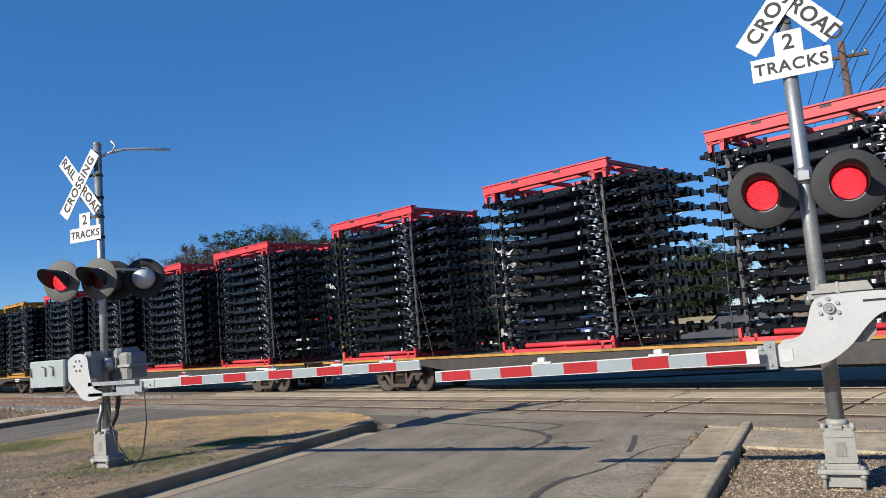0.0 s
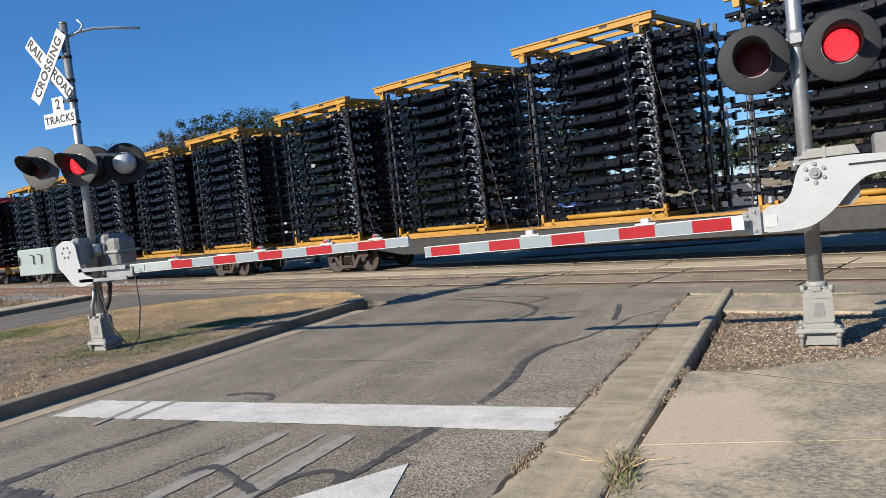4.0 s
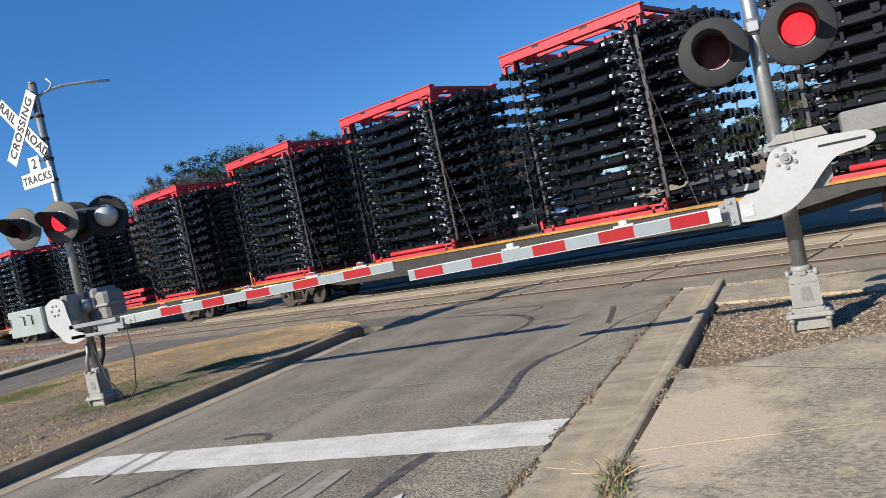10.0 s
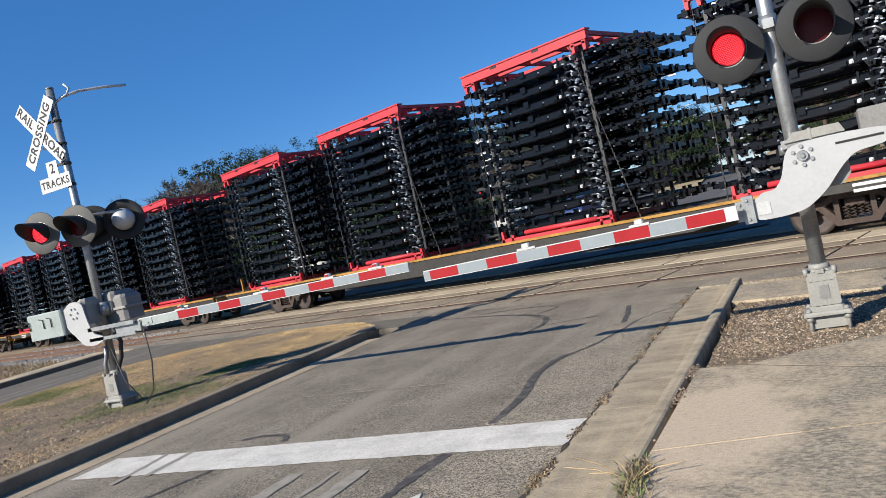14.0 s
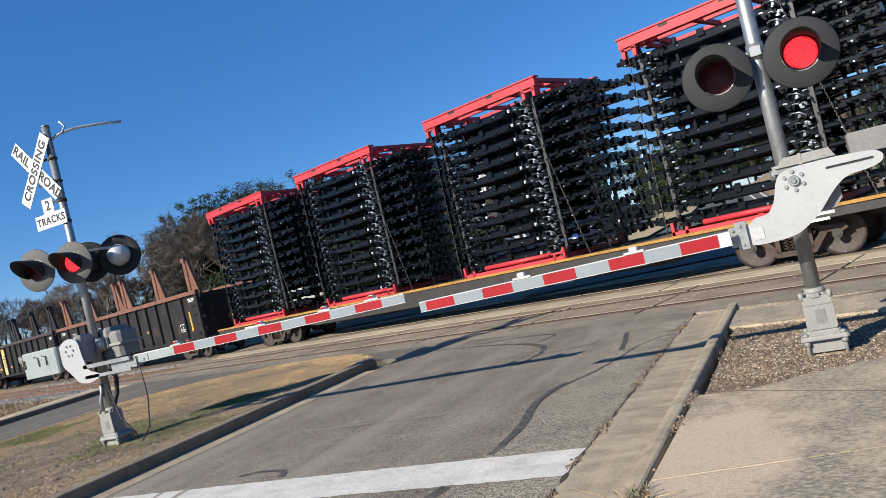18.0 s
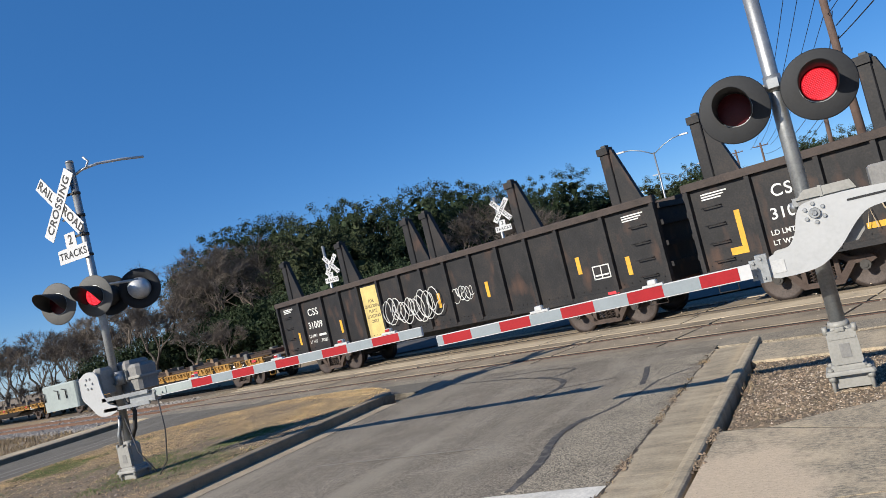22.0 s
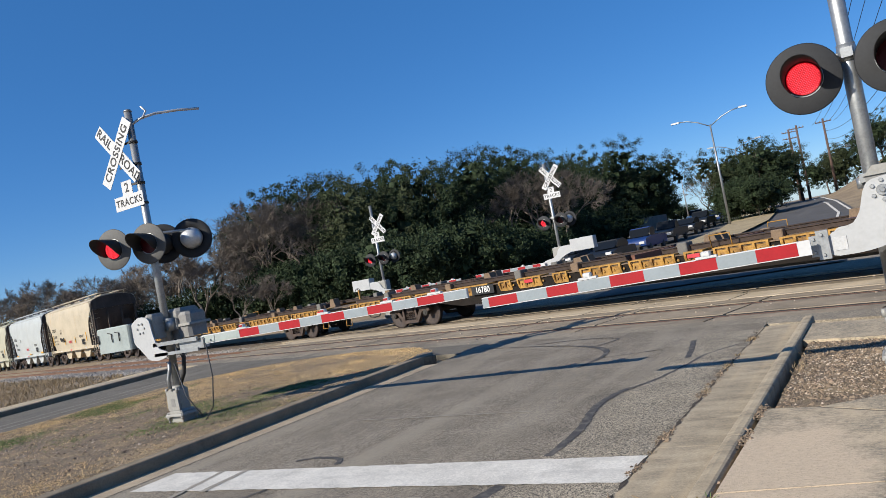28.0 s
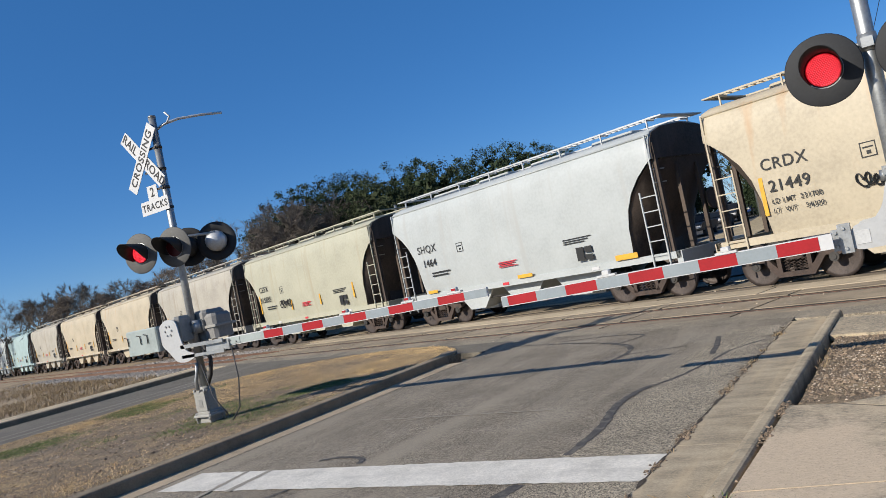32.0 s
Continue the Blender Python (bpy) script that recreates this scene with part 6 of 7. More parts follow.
    if words == "white":
        for k, z in enumerate((3.42, 3.56, 3.70)):
            part("side_rib", shared("side_rib%d" % k, lambda: Mesh().tube([(-5.3, -1.53 + 0.02 * k, z), (5.3, -1.53 + 0.02 * k, z)], 0.010, 4), paint), None, t)
    for k, x in enumerate((-2.9, -0.4, 3.1)):
        part("placard", shared("hop_placard%d" % k, lambda: Mesh().box(x - 0.13, x + 0.13, -1.512, -1.503, 1.04, 1.12), RACK_RED if k == 1 else SIGN_WHITE), None, t)
    if dark:
        scrawl(t, -2.4, 1.68, 1.0, 0.42, -1.575, 40 + i, ink, 7, 0.02)
    return rides(t, q)


HOPPERS = [(HOP_TAN, "CRDX", "21449", True), (HOP_WHITE, "SHQX", "1464", False), (HOP_CREAM, "CEFX", "315835", True), (HOP_GREY, "CRDX", "21449", False), (HOP_TAN, "CRDX", "21449", False),
           (HOP_TAN, "CRDX", "21449", False), (HOP_GREY, "CRDX", "21449", False), (HOP_BLUE, "SHQX", "1464", False), (HOP_WHITE, "SHQX", "1464", False), (HOP_CREAM, "CEFX", "315835", False)]
for i, (paint, mark, number, dark) in enumerate(HOPPERS):
    hopper(i, -441.45 - 12.45 * i, paint, mark if i < 3 else "", number if i < 3 else "", dark)


# ---- trees and distance ----
DIRT_STRAW = mat("dry_lawn", (0.36, 0.28, 0.16), 0.95, var=0.35, scale=0.8, fine=14, bump=0.5)


def leaf_crown(seed, w, h, base, clumps, per, size):
    """Clumps of small leaves over an uneven crown."""
    rnd = random.Random(seed)
    m = Mesh()
    lobes = []
    for _ in range(9):
        a, e = rnd.uniform(0, 6.28), rnd.uniform(-0.35, 0.85)
        lobes.append((Vector((math.cos(a) * w * 0.5 * rnd.uniform(0.4, 0.85), math.sin(a) * w * 0.5 * rnd.uniform(0.4, 0.85), base + (h - base) * (0.35 + 0.42 * e))), rnd.uniform(0.20, 0.36) * w))
    lobes.append((Vector((0, 0, base + (h - base) * 0.62)), 0.36 * w))
    for _ in range(int(clumps * 1.7)):
        c, r = rnd.choice(lobes)
        d = Vector((rnd.gauss(0, 1), rnd.gauss(0, 1), rnd.gauss(0.15, 0.9))).normalized()
        p = c + d * r * rnd.uniform(0.72, 1.05)
        if p.z > h:
            p.z = h - rnd.random() * 0.4
        if p.z < base * 0.6:
            continue
        cr = rnd.uniform(0.4, 0.85)
        for _ in range(3):
            o = c + (p - c) * rnd.uniform(0.35, 0.68)
            n = (d + Vector((rnd.gauss(0, 0.5), rnd.gauss(0, 0.5), rnd.gauss(0, 0.5)))).normalized()
            u = n.orthogonal().normalized() * rnd.uniform(0.25, 0.42)
            v = n.cross(u)
            m.add([o - u, o - v * 0.8, o + u * 0.9, o + v], [(0, 1, 2, 3)])
        for _ in range(per):
            o = p + Vector((rnd.gauss(0, 1), rnd.gauss(0, 1), rnd.gauss(0, 0.8))) * cr * 0.35
            n = (d * 0.7 + Vector((rnd.gauss(0, 1), rnd.gauss(0, 1), rnd.gauss(0.3, 1)))).normalized()
            u = n.orthogonal().normalized()
            v = n.cross(u)
            a = rnd.uniform(0, 6.28)
            u, v = u * math.cos(a) + v * math.sin(a), v * math.cos(a) - u * math.sin(a)
            s = size * rnd.uniform(0.6, 1.3)
            m.add([o - u * s, o - v * s * 0.75, o + (u * 0.9 + v * 0.7) * s], [(0, 1, 2)])
    return m


def limb_mesh(seed, h, base, spreading, depth, twig, sprays=0):
    """A tapered trunk with forking limbs."""
    rnd = random.Random(seed)
    m, stem = Mesh(), Mesh()

    def grow(p, d, length, r, level):
        q = p + d * length * 0.5 + Vector((rnd.gauss(0, 1), rnd.gauss(0, 1), rnd.gauss(0, 0.5))) * length * 0.06
        e = q + (d + Vector((rnd.gauss(0, 0.15), rnd.gauss(0, 0.15), 0.05))).normalized() * length * 0.5
        (stem if level < 2 else m).tube([p, q, e], [r, r * 0.82, r * 0.62], 7 if level < 2 else 4 if level < 4 else 3, caps=False)
        if level >= depth:
            for _ in range(sprays):
                o = p.lerp(e, rnd.random())
                w = (d + Vector((rnd.gauss(0, 0.75), rnd.gauss(0, 0.75), rnd.gauss(0.2, 0.6)))).normalized() * rnd.uniform(0.25, 0.65)
                k = w.orthogonal().normalized() * 0.009
                m.add([o - k, o + k, o + w], [(0, 1, 2)])
            return
        n = 3 if level < 2 else rnd.choice((2, 3, 3))
        for k in range(n):
            side = d.orthogonal().normalized()
            side = Matrix.Rotation(rnd.uniform(0, 6.28), 3, d) @ side
            nd = (d + side * rnd.uniform(0.45, 1.0) * spreading + Vector((0, 0, 0.10))).normalized()
            start = e if k else q.lerp(e, rnd.uniform(0.3, 1))
            grow(start, nd, length * rnd.uniform(0.62, 0.84), max(r * rnd.uniform(0.45, 0.62), twig), level + 1)

    grow(Vector((0, 0, -0.3)), Vector((rnd.gauss(0, 0.06), rnd.gauss(0, 0.06), 1)).normalized(), base, h * 0.022, 0)
    top = max(p[2] for p in m.v)
    if twig < 0.02:
        k = h / top
        for each in (m, stem):
            each.v = [(x * k, y * k, z * k) for x, y, z in each.v]
    if sprays:
        return stem, m
    return stem.add(m.v, m.f, True)


def evergreen(seed, h, w, olive=False, clumps=240, per=88, size=0.082):
    t = thing("tree", pose(0, 0, 0), "dark evergreen tree with a dense uneven crown", "tree", "evergreen trees")
    part("trunk", limb_mesh(seed, h, h * 0.30, 0.8, 3, 0.03), BARK, t)
    crown = leaf_crown(seed, w, h, h * 0.10, clumps, per, size)
    ob = new("crown", crown.data("crown", LEAF_OLIVE if olive else LEAF))
    ob.parent = t
    return t


def bare_tree(seed, h, spreading=0.75):
    t = thing("tree", pose(0, 0, 0), "bare winter tree with grey-brown twigs", "tree", "bare trees")
    stem, twigs = limb_mesh(seed, h, h * 0.26, spreading, 6, 0.013, 17)
    part("trunk", stem.data("trunk", BARK), None, t)
    part("crown", twigs.data("crown", TWIG), None, t, "bare grey-brown branches and twigs")
    return t


def toward(bearing, d, dz=0.0):
    """A place d metres off at degrees west of the street's way."""
    x, y = -d * math.sin(radians(bearing)), d * math.cos(radians(bearing))
    return x, y, lie(x, y) - 0.15 + dz


greens = [evergreen(11, 12.0, 11.0), evergreen(12, 11.0, 9.5), evergreen(13, 9.5, 9.0, True), evergreen(14, 4.2, 6.0, False, 110, 70, 0.09)]
bares = [bare_tree(21, 11.5), bare_tree(25, 10.5, 0.9), bare_tree(27, 8.5, 0.8)]
used = set()


def plant(kind, k, bearing, d, turn, size=1.0):
    src = (greens, bares)[kind][k]
    x, y, z = toward(bearing, d)
    m = pose(x, y, z, 0, 0, turn) @ Matrix.Scale(size, 4)
    if (kind, k) in used:
        ob = copy_thing(src, m)
    else:
        used.add((kind, k))
        ob = src
        ob.matrix_basis = m
    return ob


WOODS = [  # evergreen 0 or bare 1, variant, bearing, distance, turn, size
    (1, 0, 50.2, 62, 20, 0.72), (1, 1, 47.6, 58, 80, 0.90), (0, 1, 43.4, 64, 10, 1.04), (1, 0, 45.6, 56, 130, 0.92), (1, 1, 43.6, 54, 10, 1.02), (1, 0, 52.6, 66, 100, 0.60), (1, 2, 48.8, 54, 40, 0.8), (1, 2, 46.4, 50, 75, 0.62), (1, 2, 44.0, 49, 5, 0.55), (1, 1, 41.6, 55, 240, 1.04), (1, 0, 39.6, 54, 200, 0.98), (0, 1, 41.3, 60, 200, 1.0), (0, 0, 38.6, 61, 40, 0.95),
    (0, 2, 36.8, 55, 90, 1.05), (0, 0, 34.8, 60, 110, 0.94), (0, 1, 32.6, 56, 310, 0.94), (0, 0, 30.4, 60, 250, 0.90), (0, 0, 28.3, 65, 300, 0.95), (1, 0, 26.2, 57, 60, 0.92), (0, 1, 25.0, 68, 0, 1.0),
    (1, 1, 23.4, 58, 220, 0.92), (0, 0, 21.6, 77, 150, 0.96), (1, 2, 21.8, 57, 15, 1.1), (0, 1, 19.5, 86, 70, 1.05), (0, 0, 17.4, 90, 200, 1.0), (0, 2, 16.0, 92, 330, 0.98), (0, 2, 15.4, 96, 30, 0.72),
    (1, 1, 53.6, 72, 190, 0.70), (1, 1, 55.2, 68, 60, 0.74), (1, 0, 57.4, 84, 0, 0.85), (1, 1, 58.6, 92, 33, 1.0), (1, 0, 60.4, 98, 40, 1.0), (1, 1, 62.5, 100, 90, 1.0), (1, 1, 65.5, 110, 10, 1.0), (1, 0, 64.0, 96, 200, 0.85), (1, 0, 51.2, 66, 300, 0.7), (1, 2, 54.4, 84, 120, 0.95), (1, 1, 68.5, 105, 70, 1.0),
    (0, 3, 42.5, 52, 70, 1.0), (0, 3, 39.4, 50, 140, 1.0), (0, 3, 36.2, 48, 210, 1.1), (0, 3, 33.0, 47, 280, 1.0), (0, 3, 29.6, 48, 30, 1.1), (0, 3, 26.4, 50, 100, 0.9), (0, 3, 23.6, 52, 170, 0.8),
    (0, 3, 49.0, 56, 10, 0.9), (0, 3, 52.0, 60, 50, 0.8), (0, 3, 22.6, 66, 20, 0.9), (0, 3, 19.4, 80, 80, 0.9), (0, 3, 17.2, 86, 10, 0.85),
    (1, 1, 11.2, 104, 20, 0.72), (1, 1, 10.0, 108, 60, 0.85), (0, 2, 8.9, 104, 150, 0.95), (0, 1, 7.7, 102, 240, 0.86), (0, 3, 9.4, 82, 0, 0.95), (0, 3, 8.2, 80, 60, 1.0), (0, 3, 7.2, 84, 130, 0.9), (0, 2, 6.6, 108, 10, 0.85), (1, 0, 10.6, 120, 0, 0.72),
    (0, 1, 3.6, 122, 0, 0.55), (0, 2, 2.5, 116, 50, 0.62), (1, 2, 1.4, 100, 30, 0.8), (0, 1, 0.2, 96, 70, 0.6), (1, 1, -1.4, 78, 110, 0.68), (0, 2, -3.6, 76, 160, 0.72), (1, 0, -4.2, 66, 200, 0.72), (1, 1, -6.2, 60, 240, 0.75), (0, 1, -8.2, 60, 10, 0.8), (0, 3, -5.0, 60, 20, 1.0), (0, 3, -7.0, 57, 90, 1.0), (0, 3, -2.0, 76, 40, 1.0),
    (0, 3, 12.8, 170, 40, 0.9), (0, 3, 14.0, 165, 120, 1.2), (1, 2, 46.8, 66, 160, 0.85), (1, 0, 48.6, 68, 250, 0.74), (1, 2, 50.0, 70, 310, 0.90), (1, 1, 51.8, 70, 140, 0.84), (1, 2, 53.0, 72, 15, 1.1), (1, 0, 54.2, 74, 210, 0.82), (1, 2, 56.2, 76, 75, 1.1), (1, 0, 58.0, 80, 280, 0.88), (1, 2, 59.6, 82, 130, 1.1), (1, 1, 61.4, 86, 200, 0.88),
    (1, 2, 45.4, 56, 20, 0.42), (1, 2, 47.0, 57, 95, 0.45), (1, 2, 48.4, 59, 190, 0.42), (1, 2, 49.8, 60, 240, 0.46), (1, 2, 51.2, 62, 330, 0.42), (1, 2, 52.6, 64, 60, 0.46), (1, 2, 54.0, 66, 150, 0.43), (1, 2, 55.4, 69, 290, 0.46), (1, 2, 57.0, 73, 35, 0.46), (1, 2, 58.6, 77, 110, 0.48), (1, 2, 60.2, 81, 220, 0.5),
    (1, 0, 71.5, 100, 0, 0.9), (1, 2, 74.5, 90, 0, 1.0), (0, 3, 18.3, 73, 0, 0.9), (0, 3, 20.3, 68, 55, 1.0),
]
for row in WOODS:
    plant(*row)


def street_lamp(x, y, h, arm, turn):
    t = thing("street_lamp", pose(x, y, lie(x, y) - 0.1, 0, 0, turn), "tall grey street lamp with two curved arms", "street lamp", "street lamps")
    part("pole", Mesh().tube([(0, 0, 0), (0, 0, h)], [0.12, 0.07], 10), GALV, t)
    for s in (-1, 1):
        a = part("arm", Mesh().tube([(0, 0, h - 0.15), (s * arm * 0.4, 0, h + 0.45), (s * arm * 0.75, 0, h + 0.78), (s * arm, 0, h + 0.85)], 0.045, 8), GALV, t)
        part("lantern", Mesh().box(min(s * arm, s * (arm + 0.75)), max(s * arm, s * (arm + 0.75)), -0.15, 0.15, h + 0.78, h + 0.93, bevel=0.04), SILVER, a)
    return t


street_lamp(-12.9, 72, 9.4, 2.6, 0)
street_lamp(-16.7, 107, 8.6, 2.6, 8)
street_lamp(-29.5, 130, 8.2, 2.6, 0)


def utility_pole(x, y, h, lean, arms, label="brown timber utility pole with a crossarm"):
    t = thing("utility_pole", pose(x, y, lie(x, y) - 0.2, lean[0], lean[1], 12), label, "utility pole", "utility poles")
    part("pole", Mesh().tube([(0, 0, 0), (0, 0, h)], [0.19, 0.13], 10), WOOD_POLE, t)
    for z in arms:
        c = part("crossarm", Mesh().box(-0.95, 0.95, -0.06, 0.06, z, z + 0.12), WOOD_POLE, t)
        for k in (-0.85, -0.4, 0.4, 0.85):
            part("insulator", shared("insulator", lambda: Mesh().lathe([(0.03, 0), (0.06, 0.03), (0.04, 0.07), (0.06, 0.11), (0.03, 0.16), (0.0, 0.17)], 10), GREY_BOX), None, c, at=pose(k, 0, z + 0.12))
    return t


utility_pole(1.85, 34, 12.2, (0, -1.0), (11.5,))
utility_pole(1.0, 60, 10.5, (0, 1.5), (10.0,))
utility_pole(-6.1, 110, 9.6, (0, 0), (9.1,))
utility_pole(-9.8, 116, 10.6, (0, 0), (10.1,))
utility_pole(-11.4, 120, 10.6, (0, 1), (10.1, 9.2))
utility_pole(-10.4, 113, 8.4, (0, -1), ())
utility_pole(7.5, -14, 12.5, (0, 0), (11.6,))


def cable(a, b, sag, r=0.018):
    a, b = Vector(a), Vector(b)
    pts = [a.lerp(b, i / 14) - Vector((0, 0, 4 * sag * (i / 14) * (1 - i / 14))) for i in range(15)]
    ob = new("cable", Mesh().tube(pts, r, 5).data("cable", WIRE))
    return tagged(ob, "thin black overhead cable between the poles", "cable", "overhead cables")


for k, dx in enumerate((-1.15, -0.45, 0.45, 1.15)):
    cable((1.95 + dx, 34, 11.65), (7.5 + dx, -14, 11.9), 0.8)
    cable((1.95 + dx * 0.9, 34, 11.6), (-5.6 + dx, 100, 10.0), 1.2)
for dx, z in ((-0.5, 10.6), (0.3, 10.2), (0.6, 9.8), (-0.2, 8.9)):
    cable((1.9 + dx, 34, z), (7.6 + dx, -14, z), 0.7, 0.015)
for z in (9.4, 8.4, 7.9):
    cable((1.9, 34, z), (7.6, -14, z - 0.2), 0.8, 0.022)
    cable((1.9, 34, z - 0.4), (1.0, 60, z - 0.6), 0.6, 0.022)
    cable((1.0, 60, z - 0.6), (-5.6, 100, z - 0.3), 0.9, 0.022)


def parked_car(x, y, turn, paint, truck=False):
    """A car or pickup waiting on the far street; its nose along -y."""
    word = {CAR_BLUE: "blue", CAR_SILVER: "silver", CAR_DARK: "dark grey"}[paint]
    t = thing("car", pose(x, y, lie(x, y), 0, 0, turn), "%s %s waiting in line on the street" % (word, "pickup truck" if truck else "car"), "car", "waiting cars")
    if truck:
        side = [(-2.7, 0.45), (2.6, 0.45), (2.7, 0.75), (2.65, 1.08), (0.6, 1.10), (0.55, 1.0), (0.5, 1.12), (-1.1, 1.12), (-2.6, 1.02), (-2.75, 0.8)]
        roof = [(-1.0, 1.10), (-0.45, 1.72), (0.45, 1.74), (0.55, 1.10)]
    else:
        side = [(-2.2, 0.35), (2.2, 0.35), (2.25, 0.7), (2.15, 0.98), (1.3, 1.0), (-1.0, 0.98), (-2.0, 0.85), (-2.25, 0.62)]
        roof = [(-1.1, 0.97), (-0.4, 1.46), (0.9, 1.48), (1.7, 0.98)]
    part("body", Mesh().prism(round_corner(side), -0.9, 0.9, "x"), paint, t)
    part("cabin", Mesh().prism(round_corner(roof), -0.72, 0.72, "x"), GLASS_DARK, t)
    part("roof", Mesh().box(-0.66, 0.66, roof[1][0] + 0.05, roof[2][0] - 0.05, roof[1][1] - 0.04, roof[1][1] + 0.02, bevel=0.03), paint, t)
    f = side[0][0]
    for sx in (-0.62, 0.62):
        part("headlight", Mesh().box(sx - 0.17, sx + 0.17, f - 0.06, f + 0.1, 0.68, 0.84), SIGN_WHITE, t)
        for sy in (f * 0.62, -f * 0.62):
            part("wheel", shared("tyre", lambda: Mesh().lathe([(0.0, 0.1), (0.2, 0.1), (0.32, 0.09), (0.34, 0.0), (0.32, -0.1), (0.0, -0.1)], 16, pose(0, 0, 0, 0, 90)), BLACK), None, t, at=pose(sx * 1.32, sy, 0.34))
    part("windscreen", Mesh().add([(-0.66, roof[0][0] - 0.02, roof[0][1] + 0.05), (0.66, roof[0][0] - 0.02, roof[0][1] + 0.05), (0.6, roof[1][0] - 0.03, roof[1][1] - 0.04), (-0.6, roof[1][0] - 0.03, roof[1][1] - 0.04)], [(0, 1, 2, 3)]), GLASS_DARK, t)
    part("grille", Mesh().box(-0.5, 0.5, f - 0.05, f + 0.05, 0.5, 0.66), BLACK, t)
    return t


for row in [(-14.7, 43.6, 0, CAR_DARK, False), (-15.0, 51.8, 0, CAR_BLUE, True), (-15.3, 60, 1, CAR_DARK, True), (-15.6, 68, 1, CAR_DARK, False), (-16.1, 76, 2, CAR_DARK, True), (-16.6, 84.4, 4, CAR_BLUE, False),
            (-20.4, 94, 186, CAR_SILVER, True), (-18.1, 46, 0, CAR_DARK, False), (-17.6, 93, 6, CAR_DARK, False)]:
    parked_car(*row)

# far walls: a retaining wall, a pale house behind the woods, a wall along the bank
far_wall = slab("wall_retaining", [(-22.3, 72), (-21.9, 72), (-21.6, 85), (-22.0, 85)], -0.3, 2.95, WALL_DARK, "weathered concrete retaining wall darkened for shade", "wall")
slab("wall_bank", [(-2.2, 96), (-1.9, 96), (14, 92), (14, 92.4)], 0.5, 3.2, WALL_PALE, "pale concrete wall along the bank", "wall")
ribbon("island_north", [(-10.6, 44), (-10.8, 66), (-12.6, 88), (-15.5, 106)], 1.9, DIRT_STRAW, "dry grass island between the far lanes", 0.14, "median")
house = thing("house", pose(-38, 78, 0.6, 0, 0, 25), "pale single-storey house behind the trees", "house")
part("wall", Mesh().box(-8, 8, -4, 4, 0, 5.2), WALL_PALE, house)
part("roof", Mesh().prism([(-4.6, 5.2), (4.6, 5.2), (0, 7.2)], -8.5, 8.5, "x"), STEEL_DARK, house)
for x in (-5.5, -2.0, 2.0, 5.5):
    w = part("window", Mesh().box(x - 0.6, x + 0.6, -4.05, -3.9, 1.6, 3.0), SIGN_WHITE, house)
    part("pane", Mesh().box(x - 0.5, x + 0.5, -4.08, -4.04, 1.7, 2.9), GLASS_DARK, w)


# ---- markings, stains, grass and stones ----
def flat_line(name, pts, width, material, z, label, category, ragged=0.0, seed=1, kind="structure"):
    """A thin painted or tarred line on the street."""
    rnd = random.Random(seed)
    dense = []
    for a, b in zip(pts, pts[1:]):
        n = max(1, int(math.dist(a, b) / 0.08)) if ragged else 3
        dense += [(a[0] + (b[0] - a[0]) * i / n, a[1] + (b[1] - a[1]) * i / n) for i in range(n)]
    dense.append(pts[-1])
    v, f = [], []
    for i, p in enumerate(dense):
        q0, q1 = dense[max(0, i - 1)], dense[min(len(dense) - 1, i + 1)]
        d = Vector((q1[0] - q0[0], q1[1] - q0[1])).normalized()
        w = width[min(len(width) - 1, int(i / len(dense) * len(width)))] if isinstance(width, list) else width
        for s in (-1, 1):
            o = s * w / 2 + rnd.uniform(-ragged, ragged)
            v.append((p[0] - d.y * o, p[1] + d.x * o, z))
    for i in range(len(dense) - 1):
        f.append((2 * i, 2 * i + 1, 2 * i + 3, 2 * i + 2))
    me = Mesh().add(v, f).data(name, material)
    return tagged(new(name, mend(me)), label, category, kind=kind)


LITTER_DARK = mat("seam_dirt", (0.055, 0.042, 0.03), 0.95, var=0.5, scale=6, fine=60, bump=0.4)
for x in (-19.7, -18.9):
    flat_line("lane_mark", [(x, -12), (x, 15.5)], 0.10, LINE_FADED, 0.003, "worn pale line along the far lanes", "marking", 0.01, 41)
flat_line("worn_strip", [(-2.42, -6), (-2.5, 3), (-2.46, 7), (-2.55, 10), (-2.45, 12.2)], [0.8, 0.9, 0.75, 0.95, 0.8], ASPHALT_PALE, 0.003, "pale worn strip of asphalt along the gutter", "stain", 0.14, 31)
flat_line("stop_line", [(-7.75, 5.66), (-2.03, 5.70)], 0.64, PAINT_WHITE, 0.008, "worn white stop line across the street", "marking", 0.012)
for k, (x, w) in enumerate(((-4.42, 0.16), (-3.98, 0.05), (-3.72, 0.14))):
    flat_line("lane_mark", [(x - 0.03, -4), (x, 5.1)], w, LINE_FADED, 0.007, "faded pale line on the asphalt", "marking", 0.012, k)
flat_line("lane_mark", [(-6.6, 8.05), (-3.9, 7.85)], 0.03, LINE_FADED, 0.007, "faded pale line on the asphalt", "marking", 0.006, 5)
slab("arrow", [(-2.86, 4.55), (-3.50, 3.6), (-3.22, 3.55), (-3.22, 1.5), (-2.6, 1.5), (-2.6, 3.5), (-2.55, 3.55)], 0.001, 0.009, PAINT_WHITE, "worn white arrow painted on the street", "marking")
flat_line("tar_seal", curve([(-2.15, 11.0), (-2.47, 10.47), (-2.62, 9.74), (-2.83, 8.95), (-3.07, 8.5), (-3.12, 7.8), (-2.97, 6.92), (-2.95, 6.1)]), [0.04, 0.05, 0.07, 0.10, 0.10, 0.09], TYRE_MARK, 0.005, "dark sealed crack winding along the street", "stain", 0.012, 11)
